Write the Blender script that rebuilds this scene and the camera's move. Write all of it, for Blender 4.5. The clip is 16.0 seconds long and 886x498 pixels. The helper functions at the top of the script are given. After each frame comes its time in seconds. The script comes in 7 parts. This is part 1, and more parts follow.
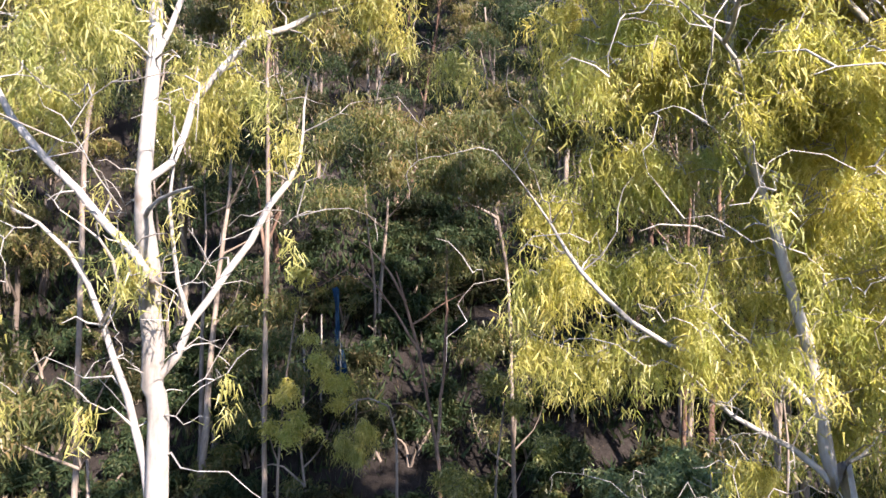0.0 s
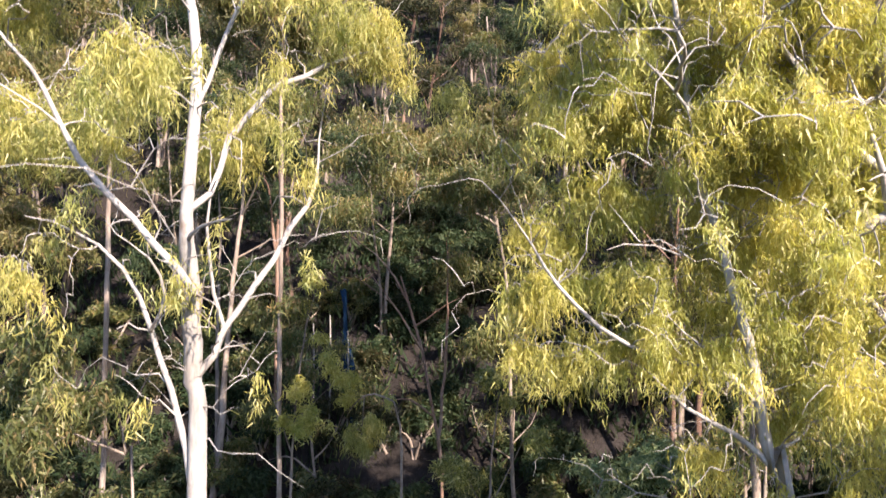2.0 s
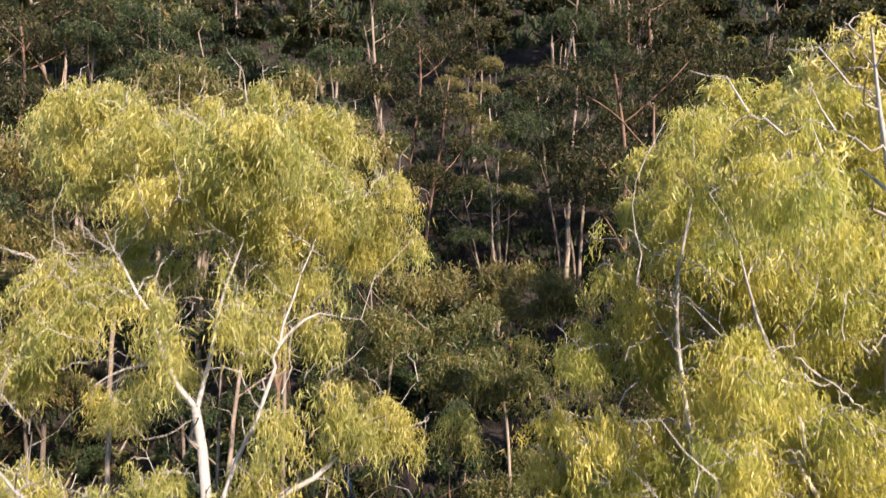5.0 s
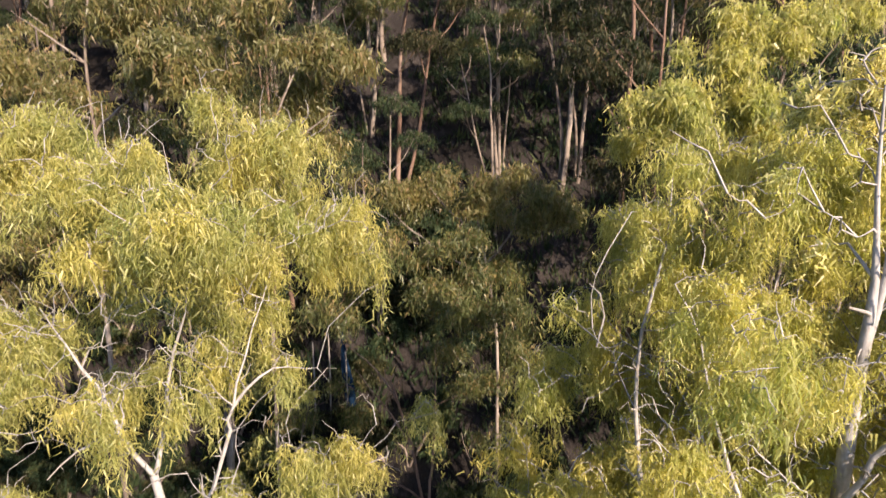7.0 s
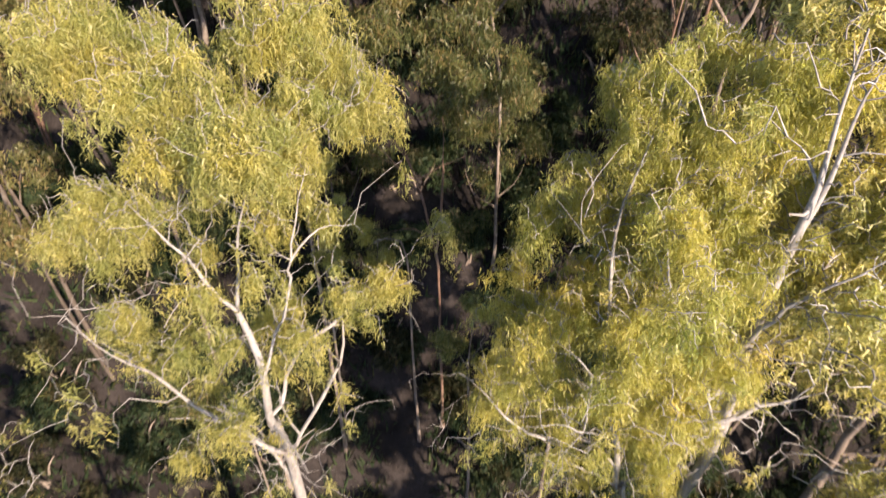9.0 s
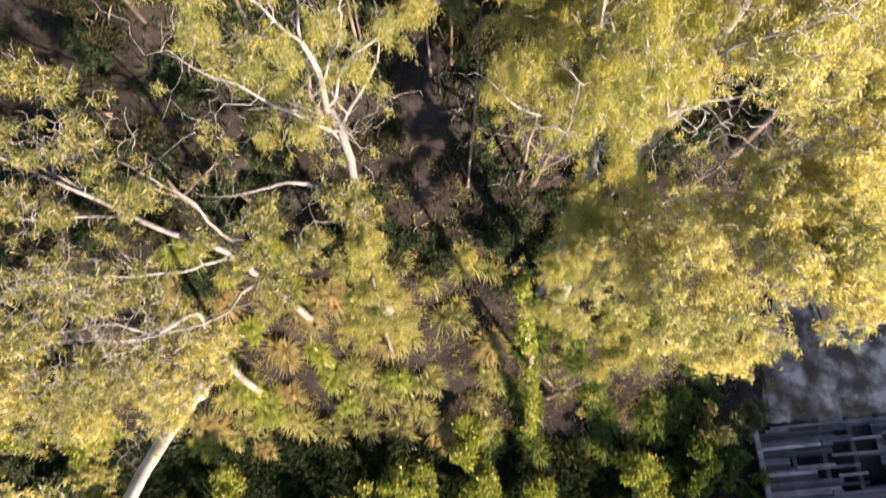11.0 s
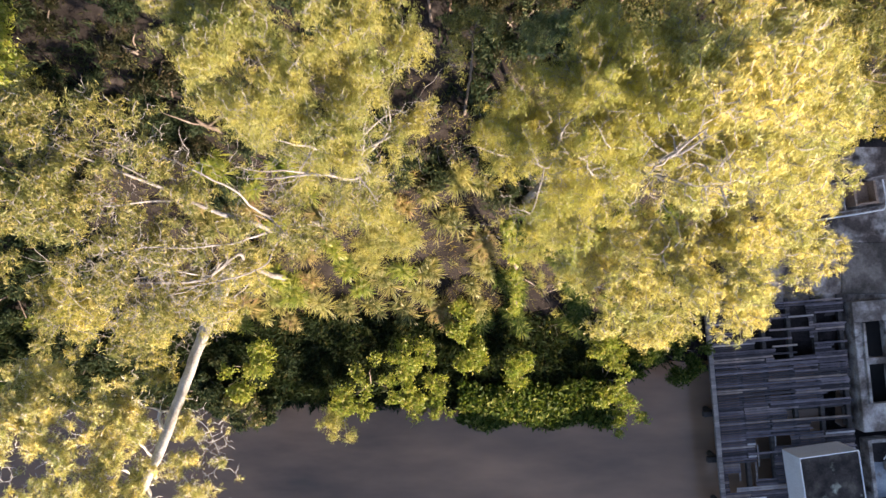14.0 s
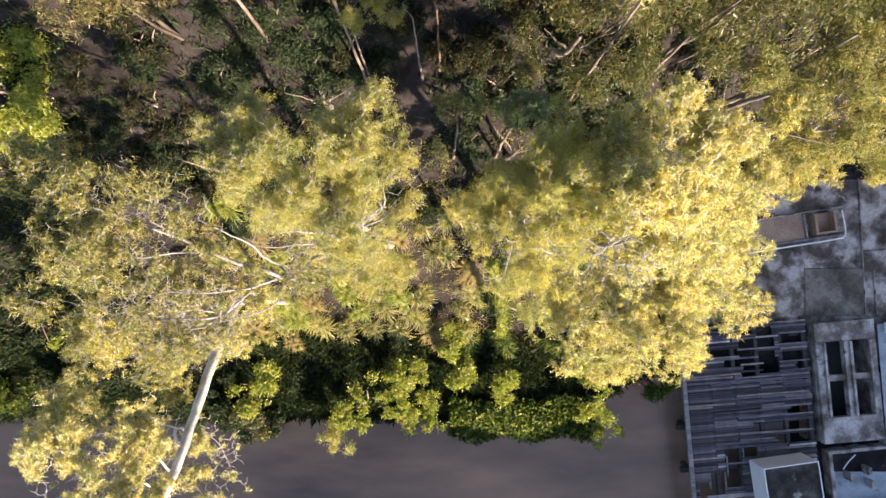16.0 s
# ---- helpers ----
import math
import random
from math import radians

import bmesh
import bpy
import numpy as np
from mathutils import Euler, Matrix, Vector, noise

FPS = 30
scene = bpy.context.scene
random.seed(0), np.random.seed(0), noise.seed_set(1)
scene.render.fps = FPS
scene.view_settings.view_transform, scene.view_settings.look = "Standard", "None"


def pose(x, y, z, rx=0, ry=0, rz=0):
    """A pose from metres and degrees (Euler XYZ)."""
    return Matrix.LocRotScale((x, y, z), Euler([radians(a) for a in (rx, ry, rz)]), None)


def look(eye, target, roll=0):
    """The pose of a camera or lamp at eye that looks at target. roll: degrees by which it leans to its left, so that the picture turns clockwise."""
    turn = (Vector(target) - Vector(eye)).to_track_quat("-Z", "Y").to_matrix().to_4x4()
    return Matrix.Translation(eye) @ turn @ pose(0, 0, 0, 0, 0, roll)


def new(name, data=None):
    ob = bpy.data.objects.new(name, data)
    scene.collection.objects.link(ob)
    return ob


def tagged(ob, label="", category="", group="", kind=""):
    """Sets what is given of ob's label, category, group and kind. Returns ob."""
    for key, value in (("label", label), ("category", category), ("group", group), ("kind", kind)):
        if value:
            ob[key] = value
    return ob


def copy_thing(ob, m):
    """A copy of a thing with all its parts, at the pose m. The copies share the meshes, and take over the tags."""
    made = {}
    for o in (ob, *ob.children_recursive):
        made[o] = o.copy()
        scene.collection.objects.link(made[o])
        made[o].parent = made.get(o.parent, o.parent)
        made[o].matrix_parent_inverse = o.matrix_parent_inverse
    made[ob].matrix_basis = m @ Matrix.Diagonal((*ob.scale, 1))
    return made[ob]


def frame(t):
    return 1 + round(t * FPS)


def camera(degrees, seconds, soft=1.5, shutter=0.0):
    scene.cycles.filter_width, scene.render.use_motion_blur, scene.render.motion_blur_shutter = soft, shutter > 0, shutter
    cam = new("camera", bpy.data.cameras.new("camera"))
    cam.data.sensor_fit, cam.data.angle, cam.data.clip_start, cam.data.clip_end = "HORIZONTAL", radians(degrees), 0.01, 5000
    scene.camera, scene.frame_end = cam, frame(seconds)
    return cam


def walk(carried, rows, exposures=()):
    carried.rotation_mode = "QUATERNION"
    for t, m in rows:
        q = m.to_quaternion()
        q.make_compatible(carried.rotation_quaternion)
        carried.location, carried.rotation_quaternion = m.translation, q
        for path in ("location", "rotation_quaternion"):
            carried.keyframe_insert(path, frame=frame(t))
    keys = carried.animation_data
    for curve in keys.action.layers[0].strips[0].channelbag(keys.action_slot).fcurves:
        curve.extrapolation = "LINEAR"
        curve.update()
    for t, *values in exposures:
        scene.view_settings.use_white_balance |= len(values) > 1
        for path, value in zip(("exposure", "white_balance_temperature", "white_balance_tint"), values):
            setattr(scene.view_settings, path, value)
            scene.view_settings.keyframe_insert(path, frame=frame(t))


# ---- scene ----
cam = camera(66.1, 16.0, shutter=0.45)
ROWS = [
    (0.0, -0.103, 1.204, 25.723, 94.33, 0.04, -1.06),
    (0.5, -0.091, 0.864, 25.663, 94.28, 0.05, -1.04),
    (1.0, -0.059, 0.382, 25.603, 94.04, -0.02, -0.96),
    (1.5, -0.039, 0.238, 25.606, 94.14, 0.02, -0.82),
    (2.0, -0.024, 0.211, 25.834, 94.10, 0.09, -0.57),
    (2.5, -0.011, 0.180, 26.517, 93.93, 0.27, -0.39),
    (3.0, -0.054, 0.179, 27.238, 93.87, 0.17, -0.50),
    (3.5, -0.103, 0.131, 27.940, 93.74, 0.19, -0.71),
    (4.0, -0.160, 0.064, 28.569, 93.87, 0.12, -0.80),
    (4.5, -0.180, -0.032, 29.206, 94.02, -0.10, -0.89),
    (4.7, -0.188, -0.055, 29.464, 94.10, -0.38, -0.97),
    (6.8, 0.367, 0.525, 32.007, 80.54, -0.36, 0.12),
    (7.0, 0.378, 0.517, 32.212, 78.12, -0.35, 0.14),
    (7.5, 0.368, 0.473, 32.711, 71.98, 0.09, 0.13),
    (8.0, 0.381, 0.442, 33.226, 65.97, -0.03, -0.09),
    (8.2, 0.373, 0.428, 33.440, 63.45, -0.02, -0.12),
    (10.3, -0.165, 0.160, 36.990, 27.91, 0.07, -0.11),
    (10.5, -0.170, 0.150, 37.248, 24.88, 0.04, -0.17),
    (11.0, -0.164, 0.161, 37.860, 17.26, 0.09, -0.31),
    (11.5, -0.149, 0.241, 38.507, 9.91, 0.13, -0.28),
    (12.0, -0.130, 0.708, 39.253, 3.17, 0.18, -0.25),
    (12.5, -0.128, 1.528, 40.036, 1.14, 0.16, -0.23),
    (13.0, -0.137, 2.603, 40.962, 1.39, 0.19, -0.08),
    (13.5, -0.095, 3.430, 41.819, 1.47, 0.14, -0.01),
    (14.0, -0.085, 4.065, 42.755, 1.51, 0.00, 0.14),
    (14.5, -0.035, 4.524, 43.630, 1.57, -0.14, 0.15),
    (15.0, 0.045, 4.933, 44.417, 1.61, -0.20, 0.13),
    (15.5, 0.141, 5.284, 45.213, 1.61, -0.24, 0.13),
    (16.0, 0.217, 5.574, 45.942, 1.57, -0.26, 0.14),
]
walk(cam, [(r[0], pose(*r[1:])) for r in ROWS],
     [(0.0, 2.32, 5720, 14), (2.0, 2.26, 5900, 15), (4.5, 1.73, 6350, 14), (8.0, 1.68, 6320, 14), (10.5, 1.88, 6550, 15), (13.0, 1.99, 6450, 15), (14.5, 2.03, 6500, 15), (16.0, 2.2, 6450, 14)])

# ---- world, sun, exposure ----
SUN_TO = Vector((0.5, -0.69, 0.48)).normalized()
world = bpy.data.worlds.new("sky")
scene.world = world
world.use_nodes = True
wn = world.node_tree
sky = wn.nodes.new("ShaderNodeTexSky")
sky.sky_type = "NISHITA"
sky.sun_disc = False
sky.sun_elevation = math.asin(SUN_TO.z)
sky.sun_rotation = math.atan2(SUN_TO.x, SUN_TO.y)
wn.nodes["Background"].inputs["Strength"].default_value = 0.09
wn.links.new(sky.outputs[0], wn.nodes["Background"].inputs[0])
sun = new("sun", bpy.data.lights.new("sun", "SUN"))
sun.data.energy = 4.9
sun.data.angle = radians(0.6)
sun.data.color = (1.0, 0.79, 0.55)
sun.matrix_world = look(SUN_TO * 100, (0, 0, 0))


# ---- materials ----
def node_material(name):
    m = bpy.data.materials.new(name)
    m.use_nodes = True
    return m, m.node_tree.nodes, m.node_tree.links, m.node_tree.nodes["Principled BSDF"]


def ramp(nodes, links, source, stops):
    r = nodes.new("ShaderNodeValToRGB")
    while len(r.color_ramp.elements) < len(stops):
        r.color_ramp.elements.new(0.5)
    for e, (at, c) in zip(r.color_ramp.elements, stops):
        e.position, e.color = at, (*c, 1)
    links.new(source, r.inputs[0])
    return r.outputs[0]


def noise_of(nodes, links, scale, detail=4.0, stretch=None, rough=0.55):
    co = nodes.new("ShaderNodeTexCoord").outputs["Object"]
    if stretch:
        mp = nodes.new("ShaderNodeMapping")
        mp.inputs["Scale"].default_value = stretch
        links.new(co, mp.inputs[0])
        co = mp.outputs[0]
    n = nodes.new("ShaderNodeTexNoise")
    n.inputs["Scale"].default_value, n.inputs["Detail"].default_value, n.inputs["Roughness"].default_value = scale, detail, rough
    links.new(co, n.inputs["Vector"])
    return n.outputs["Fac"]


def mixed(nodes, links, fac, a, b, mode="MIX"):
    n = nodes.new("ShaderNodeMix")
    n.data_type, n.blend_type = "RGBA", mode
    for sock, v in ((n.inputs[0], fac), (n.inputs[6], a), (n.inputs[7], b)):
        if isinstance(v, (int, float)):
            sock.default_value = v
        elif isinstance(v, tuple):
            sock.default_value = (*v, 1)
        else:
            links.new(v, sock)
    return n.outputs[2]


def bumped(nodes, links, bsdf, height, strength, distance=0.02):
    b = nodes.new("ShaderNodeBump")
    b.inputs["Strength"].default_value, b.inputs["Distance"].default_value = strength, distance
    links.new(height, b.inputs["Height"])
    links.new(b.outputs[0], bsdf.inputs["Normal"])


def surface(name, stops, scale, fine, rough=0.85, bump=0.5, stretch=None, stain=None, depth=0.02):
    """Two scales of noise: broad colour from stops, fine grain on it, a relief, and stains of a third colour."""
    m, nodes, links, b = node_material(name)
    broad = noise_of(nodes, links, scale, 5, stretch)
    grain = noise_of(nodes, links, fine, 6, stretch, 0.7)
    col = ramp(nodes, links, broad, stops)
    shade = ramp(nodes, links, grain, [(0.3, (0.62, 0.62, 0.62)), (0.7, (1.25, 1.25, 1.25))])
    col = mixed(nodes, links, 1.0, col, shade, "MULTIPLY")
    if stain:
        spot = ramp(nodes, links, noise_of(nodes, links, stain[1], 5), [(stain[2], (0, 0, 0)), (stain[2] + 0.12, (1, 1, 1))])
        col = mixed(nodes, links, spot, col, stain[0])
    links.new(col, b.inputs["Base Color"])
    b.inputs["Roughness"].default_value = rough
    b.inputs["Specular IOR Level"].default_value = 0.12 if rough > 0.84 else 0.4
    bumped(nodes, links, b, grain, bump, depth)
    return m


def leaf_material(name, dark, mid, light, dry, gloss=0.42, through_light=0.45, even=0.9):
    """Leaves that differ one from the next, with light passing through the blade."""
    m, nodes, links, b = node_material(name)
    geo = nodes.new("ShaderNodeNewGeometry")
    near = lambda c, k: tuple(m + (v - m) * k for v, m in zip(c, mid))
    col = ramp(nodes, links, geo.outputs["Random Per Island"], [(0.0, near(dark, even)), (0.45, mid), (0.8, near(light, even)), (0.95, near(dry, even))])
    patch = ramp(nodes, links, noise_of(nodes, links, 1.3, 4), [(0.34, (0.76, 0.86, 0.78)), (0.5, (1.0, 1.0, 0.95)), (0.66, (1.22, 1.14, 0.95))])
    col = mixed(nodes, links, 1.0, col, patch, "MULTIPLY")
    links.new(col, b.inputs["Base Color"])
    b.inputs["Roughness"].default_value = gloss
    b.inputs["Specular IOR Level"].default_value = 0.15 if gloss > 0.44 else 0.45
    t = nodes.new("ShaderNodeBsdfTranslucent")
    warm = mixed(nodes, links, 1.0, col, (1.45, 1.5, 0.88), "MULTIPLY")
    links.new(warm, t.inputs["Color"])
    mx = nodes.new("ShaderNodeMixShader")
    mx.inputs[0].default_value = through_light
    links.new(b.outputs[0], mx.inputs[1])
    links.new(t.outputs[0], mx.inputs[2])
    links.new(mx.outputs[0], nodes["Material Output"].inputs["Surface"])
    return m


GUM_LEAF = leaf_material("gum_leaf", (0.125, 0.14, 0.055), (0.30, 0.293, 0.106), (0.50, 0.47, 0.21), (0.64, 0.58, 0.38), through_light=0.52, even=0.4)
GOLD_LEAF = leaf_material("golden_gum_leaf", (0.145, 0.146, 0.048), (0.335, 0.318, 0.10), (0.56, 0.50, 0.19), (0.68, 0.60, 0.36))
WARM_LEAF = leaf_material("warm_olive_leaf", (0.085, 0.098, 0.032), (0.165, 0.172, 0.058), (0.32, 0.30, 0.115), (0.46, 0.40, 0.22))
LIME_LEAF = leaf_material("lime_gum_leaf", (0.14, 0.15, 0.055), (0.345, 0.33, 0.108), (0.50, 0.47, 0.19), (0.62, 0.56, 0.36), through_light=0.52, even=0.4)
SUNNY_LEAF = leaf_material("sunny_gum_leaf", (0.165, 0.165, 0.068), (0.40, 0.373, 0.155), (0.62, 0.565, 0.30), (0.72, 0.65, 0.46), through_light=0.5, even=0.7)
OLIVE_LEAF = leaf_material("olive_leaf", (0.048, 0.060, 0.025), (0.088, 0.103, 0.042), (0.145, 0.148, 0.062), (0.24, 0.18, 0.105))
BROWN_LEAF = leaf_material("brownish_leaf", (0.075, 0.078, 0.031), (0.128, 0.124, 0.05), (0.185, 0.168, 0.078), (0.23, 0.16, 0.10))
GREEN_LEAF = leaf_material("bank_leaf", (0.12, 0.165, 0.025), (0.22, 0.265, 0.05), (0.34, 0.35, 0.085), (0.36, 0.33, 0.13), 0.35, 0.45)
# near-black green: the shade of slope and bank is put into the leaf colour
DARK_SHADE_LEAF = leaf_material("dark_shade_leaf", (0.015, 0.028, 0.016), (0.027, 0.043, 0.024), (0.042, 0.06, 0.03), (0.07, 0.07, 0.035), 0.55, 0.3)
BLUE_LEAF = leaf_material("blue_green_leaf", (0.08, 0.115, 0.07), (0.16, 0.21, 0.125), (0.25, 0.29, 0.17), (0.30, 0.31, 0.18), 0.5, 0.35)
# gum leaf darkened so that its colour stands for hillside shade
HILL_SHADE_LEAF = leaf_material("gum_leaf_shade_tone", (0.014, 0.018, 0.010), (0.026, 0.030, 0.016), (0.048, 0.05, 0.026), (0.09, 0.07, 0.045), 0.55, 0.35)
PALE_LEAF = leaf_material("pale_golden_leaf", (0.2, 0.19, 0.08), (0.42, 0.39, 0.165), (0.64, 0.58, 0.29), (0.74, 0.67, 0.45))
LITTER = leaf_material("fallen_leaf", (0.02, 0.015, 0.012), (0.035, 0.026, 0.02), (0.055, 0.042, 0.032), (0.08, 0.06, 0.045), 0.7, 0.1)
DRY_LEAF = leaf_material("dry_grass_blade", (0.16, 0.14, 0.06), (0.24, 0.21, 0.09), (0.30, 0.25, 0.12), (0.34, 0.22, 0.16), 0.7, 0.3)
WHITE_BARK = surface("white_gum_bark", [(0.30, (0.16, 0.145, 0.14)), (0.46, (0.245, 0.235, 0.24)), (0.7, (0.31, 0.30, 0.315))], 1.8, 16, 0.75, 0.5, (1, 1, 0.3), ((0.13, 0.095, 0.075), 2.8, 0.61), 0.015)
# whiter copy of the gum bark; sunlight on the leaning trunk is put into it
PALE_BARK = surface("smooth_pale_gum_bark", [(0.30, (0.42, 0.38, 0.35)), (0.46, (0.56, 0.54, 0.52)), (0.7, (0.68, 0.66, 0.65))], 1.8, 16, 0.7, 0.4, (1, 1, 0.3), ((0.30, 0.24, 0.2), 2.8, 0.66), 0.01)
GREY_BARK = surface("grey_bark", [(0.3, (0.10, 0.08, 0.07)), (0.5, (0.18, 0.15, 0.135)), (0.7, (0.27, 0.235, 0.215))], 2.0, 18, 0.85, 0.6, (1, 1, 0.3))
RED_BARK = surface("reddish_bark", [(0.3, (0.09, 0.055, 0.045)), (0.52, (0.15, 0.10, 0.08)), (0.7, (0.24, 0.18, 0.155))], 2.0, 18, 0.85, 0.6, (1, 1, 0.25))
# soil tones lowered to near black to stand for the shade of the trees
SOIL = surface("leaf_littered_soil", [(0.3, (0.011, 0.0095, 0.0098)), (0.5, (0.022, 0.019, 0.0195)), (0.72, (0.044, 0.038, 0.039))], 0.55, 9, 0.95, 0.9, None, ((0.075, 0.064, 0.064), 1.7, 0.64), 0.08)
# bark darkened in its colour for the shade on the hill
SHADE_BARK = surface("stringy_bark_shade_tone", [(0.3, (0.045, 0.036, 0.032)), (0.5, (0.085, 0.07, 0.063)), (0.7, (0.14, 0.12, 0.11))], 2.0, 18, 0.9, 0.6, (1, 1, 0.25))
# darker copy of the bank leaf, its colour standing for shade on the plants
HEDGE_LEAF = leaf_material("broad_hedge_leaf", (0.025, 0.05, 0.01), (0.055, 0.085, 0.016), (0.11, 0.14, 0.03), (0.22, 0.23, 0.08), 0.5, 0.35)
# dark copy of the timber: the shade under the deck is put into its colour
UNDERDECK_TIMBER = surface("timber_in_deck_shade", [(0.3, (0.02, 0.018, 0.018)), (0.5, (0.04, 0.036, 0.035)), (0.7, (0.075, 0.068, 0.065))], 1.4, 24, 0.8, 0.5, (0.25, 4, 4))
TIMBER = surface("weathered_timber", [(0.3, (0.13, 0.12, 0.12)), (0.5, (0.22, 0.205, 0.20)), (0.7, (0.33, 0.31, 0.30))], 1.4, 24, 0.85, 0.5, (0.25, 4, 4))
CONCRETE = surface("stained_concrete", [(0.40, (0.16, 0.138, 0.122)), (0.5, (0.31, 0.283, 0.262)), (0.6, (0.46, 0.435, 0.41))], 0.9, 9, 0.92, 0.7, None, ((0.085, 0.068, 0.057), 1.1, 0.56))
PAD = surface("silted_concrete", [(0.40, (0.08, 0.07, 0.06)), (0.5, (0.15, 0.13, 0.112)), (0.6, (0.26, 0.23, 0.2))], 0.5, 6, 0.9, 0.3, None, ((0.055, 0.046, 0.04), 0.5, 0.56))
BLACK_TOP = surface("blackened_roof_slab", [(0.40, (0.03, 0.027, 0.026)), (0.55, (0.06, 0.052, 0.048)), (0.68, (0.11, 0.10, 0.085))], 1.3, 10, 0.9, 0.4, None, ((0.42, 0.44, 0.36), 0.95, 0.60))
WHITE_WALL = surface("whitewashed_wall", [(0.3, (0.82, 0.82, 0.82)), (0.5, (0.88, 0.88, 0.88)), (0.7, (0.9, 0.9, 0.9))], 1.2, 16, 0.8, 0.3, None, ((0.42, 0.39, 0.36), 2.0, 0.70))
DIRT = surface("pale_dirt", [(0.40, (0.085, 0.07, 0.062)), (0.5, (0.21, 0.178, 0.158)), (0.6, (0.43, 0.395, 0.365))], 0.75, 7, 0.95, 0.8, None, ((0.05, 0.042, 0.036), 0.6, 0.55))
BROWN_WATER_TANK = surface("muddy_floor", [(0.3, (0.22, 0.145, 0.10)), (0.5, (0.31, 0.21, 0.145)), (0.7, (0.38, 0.27, 0.19))], 0.6, 8, 0.6, 0.2)
METAL = surface("pale_blue_sheet", [(0.3, (0.20, 0.235, 0.27)), (0.5, (0.27, 0.31, 0.35)), (0.7, (0.35, 0.39, 0.42))], 0.9, 12, 0.5, 0.2, None, ((0.15, 0.14, 0.13), 1.1, 0.6))


def water_material():
    m, nodes, links, b = node_material("muddy_water")
    col = ramp(nodes, links, noise_of(nodes, links, 0.07, 5, (1, 3.2, 1)), [(0.3, (0.10, 0.074, 0.058)), (0.7, (0.31, 0.20, 0.13))])
    links.new(col, b.inputs["Base Color"])
    b.inputs["Roughness"].default_value = 0.16
    b.inputs["IOR"].default_value = 1.33
    bumped(nodes, links, b, noise_of(nodes, links, 1.6, 3, (1, 2.2, 1)), 0.05, 0.05)
    return m


WATER = water_material()


# ---- mesh helpers ----
def mesh_of(name, verts, faces, material, smooth=False):
    """A mesh from arrays of vertices and of triangles or quads."""
    me = bpy.data.meshes.new(name)
    verts, faces = np.asarray(verts, dtype=np.float32), np.asarray(faces, dtype=np.int32)
    k = faces.shape[1]
    me.vertices.add(len(verts))
    me.vertices.foreach_set("co", verts.ravel())
    me.loops.add(faces.size)
    me.loops.foreach_set("vertex_index", faces.ravel())
    me.polygons.add(len(faces))
    me.polygons.foreach_set("loop_start", np.arange(0, faces.size, k, dtype=np.int32))
    if smooth:
        me.polygons.foreach_set("use_smooth", np.ones(len(faces), dtype=bool))
    me.materials.append(material)
    me.update(calc_edges=True)
    return me


def child(ob, parent):
    ob.parent = parent
    ob.matrix_parent_inverse = Matrix.Translation(-parent.matrix_basis.translation)
    return ob


def part(name, bm, material, parent, label=""):
    """Links a bmesh as one mesh object under a thing or a part."""
    me = bpy.data.meshes.new(name)
    bm.to_mesh(me)
    bm.free()
    me.materials.append(material)
    return tagged(child(new(name, me), parent), label)


def root(name, place, label, category, group="", kind=""):
    ob = new(name)
    ob.location = place
    ob.empty_display_size = 0.3
    return tagged(ob, label, category, group, kind)


def smoothstep(a, b, x):
    t = np.clip((x - a) / (b - a), 0, 1)
    return t * t * (3 - 2 * t)


PROFILE_Y = (-400, -90, -50, -34, -28, -24, -12, -6.5, -4.8, -3, 0, 3, 5, 8, 12, 16, 20, 25, 30, 40, 60, 110, 400)
PROFILE_Z = (42, 26, 16, 13.4, 5, -2.5, -2.5, -1.4, -0.25, 0.9, 1.9, 3.2, 4.8, 8, 12.4, 17.2, 21.8, 26.6, 31.5, 42, 60, 92, 150)


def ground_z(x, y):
    """The height of the ground: a river bed, a bank, and a steep hillside; a level yard beyond the wharf; an unseen
    far ridge added for shade.
    """
    x, y = np.asarray(x, dtype=float), np.asarray(y, dtype=float)
    hill = np.interp(y - 2.6 * smoothstep(8, 14, x), PROFILE_Y, PROFILE_Z)
    yard = np.interp(y, (-400, -90, -50, -34, -28, -24, -11.2, -10.9, 13, 16, 20, 40, 110, 400), (42, 26, 16, 13.4, 6, -2.5, -2.5, 1.0, 1.6, 6, 13, 36, 85, 150))
    k = smoothstep(22.5, 24.5, x) * (y < 3) + smoothstep(13, 18, x) * (y >= 3)
    k = np.where((y > 1.0) & (y < 3), smoothstep(22.5, 24.5, x) + (smoothstep(13, 18, x) - smoothstep(22.5, 24.5, x)) * (y - 1.0) / 2.0, k)
    east = smoothstep(34, 60, x) * 9 * smoothstep(2, 6, y)
    # unseen rise across the river, stepped to keep sun off wharf and water
    shade_ridge = (7.5 + 3 * smoothstep(30, 35, x) + 8 * smoothstep(38, 43, x) + 4 * smoothstep(49, 55, x)) * (1 - smoothstep(-33, -27, y))
    rough = 0.22 * np.sin(0.9 * x + 1.3 * np.sin(0.7 * y)) * np.cos(0.8 * y + 0.6 * np.sin(1.1 * x)) * (y > -4) * (1 - k)
    pit = 4.4 * ((x > 24.2) & (x < 28.3) & (y < 1.7) & (y > -5.6))
    return hill * (1 - k) + yard * k + rough + east + shade_ridge - pit


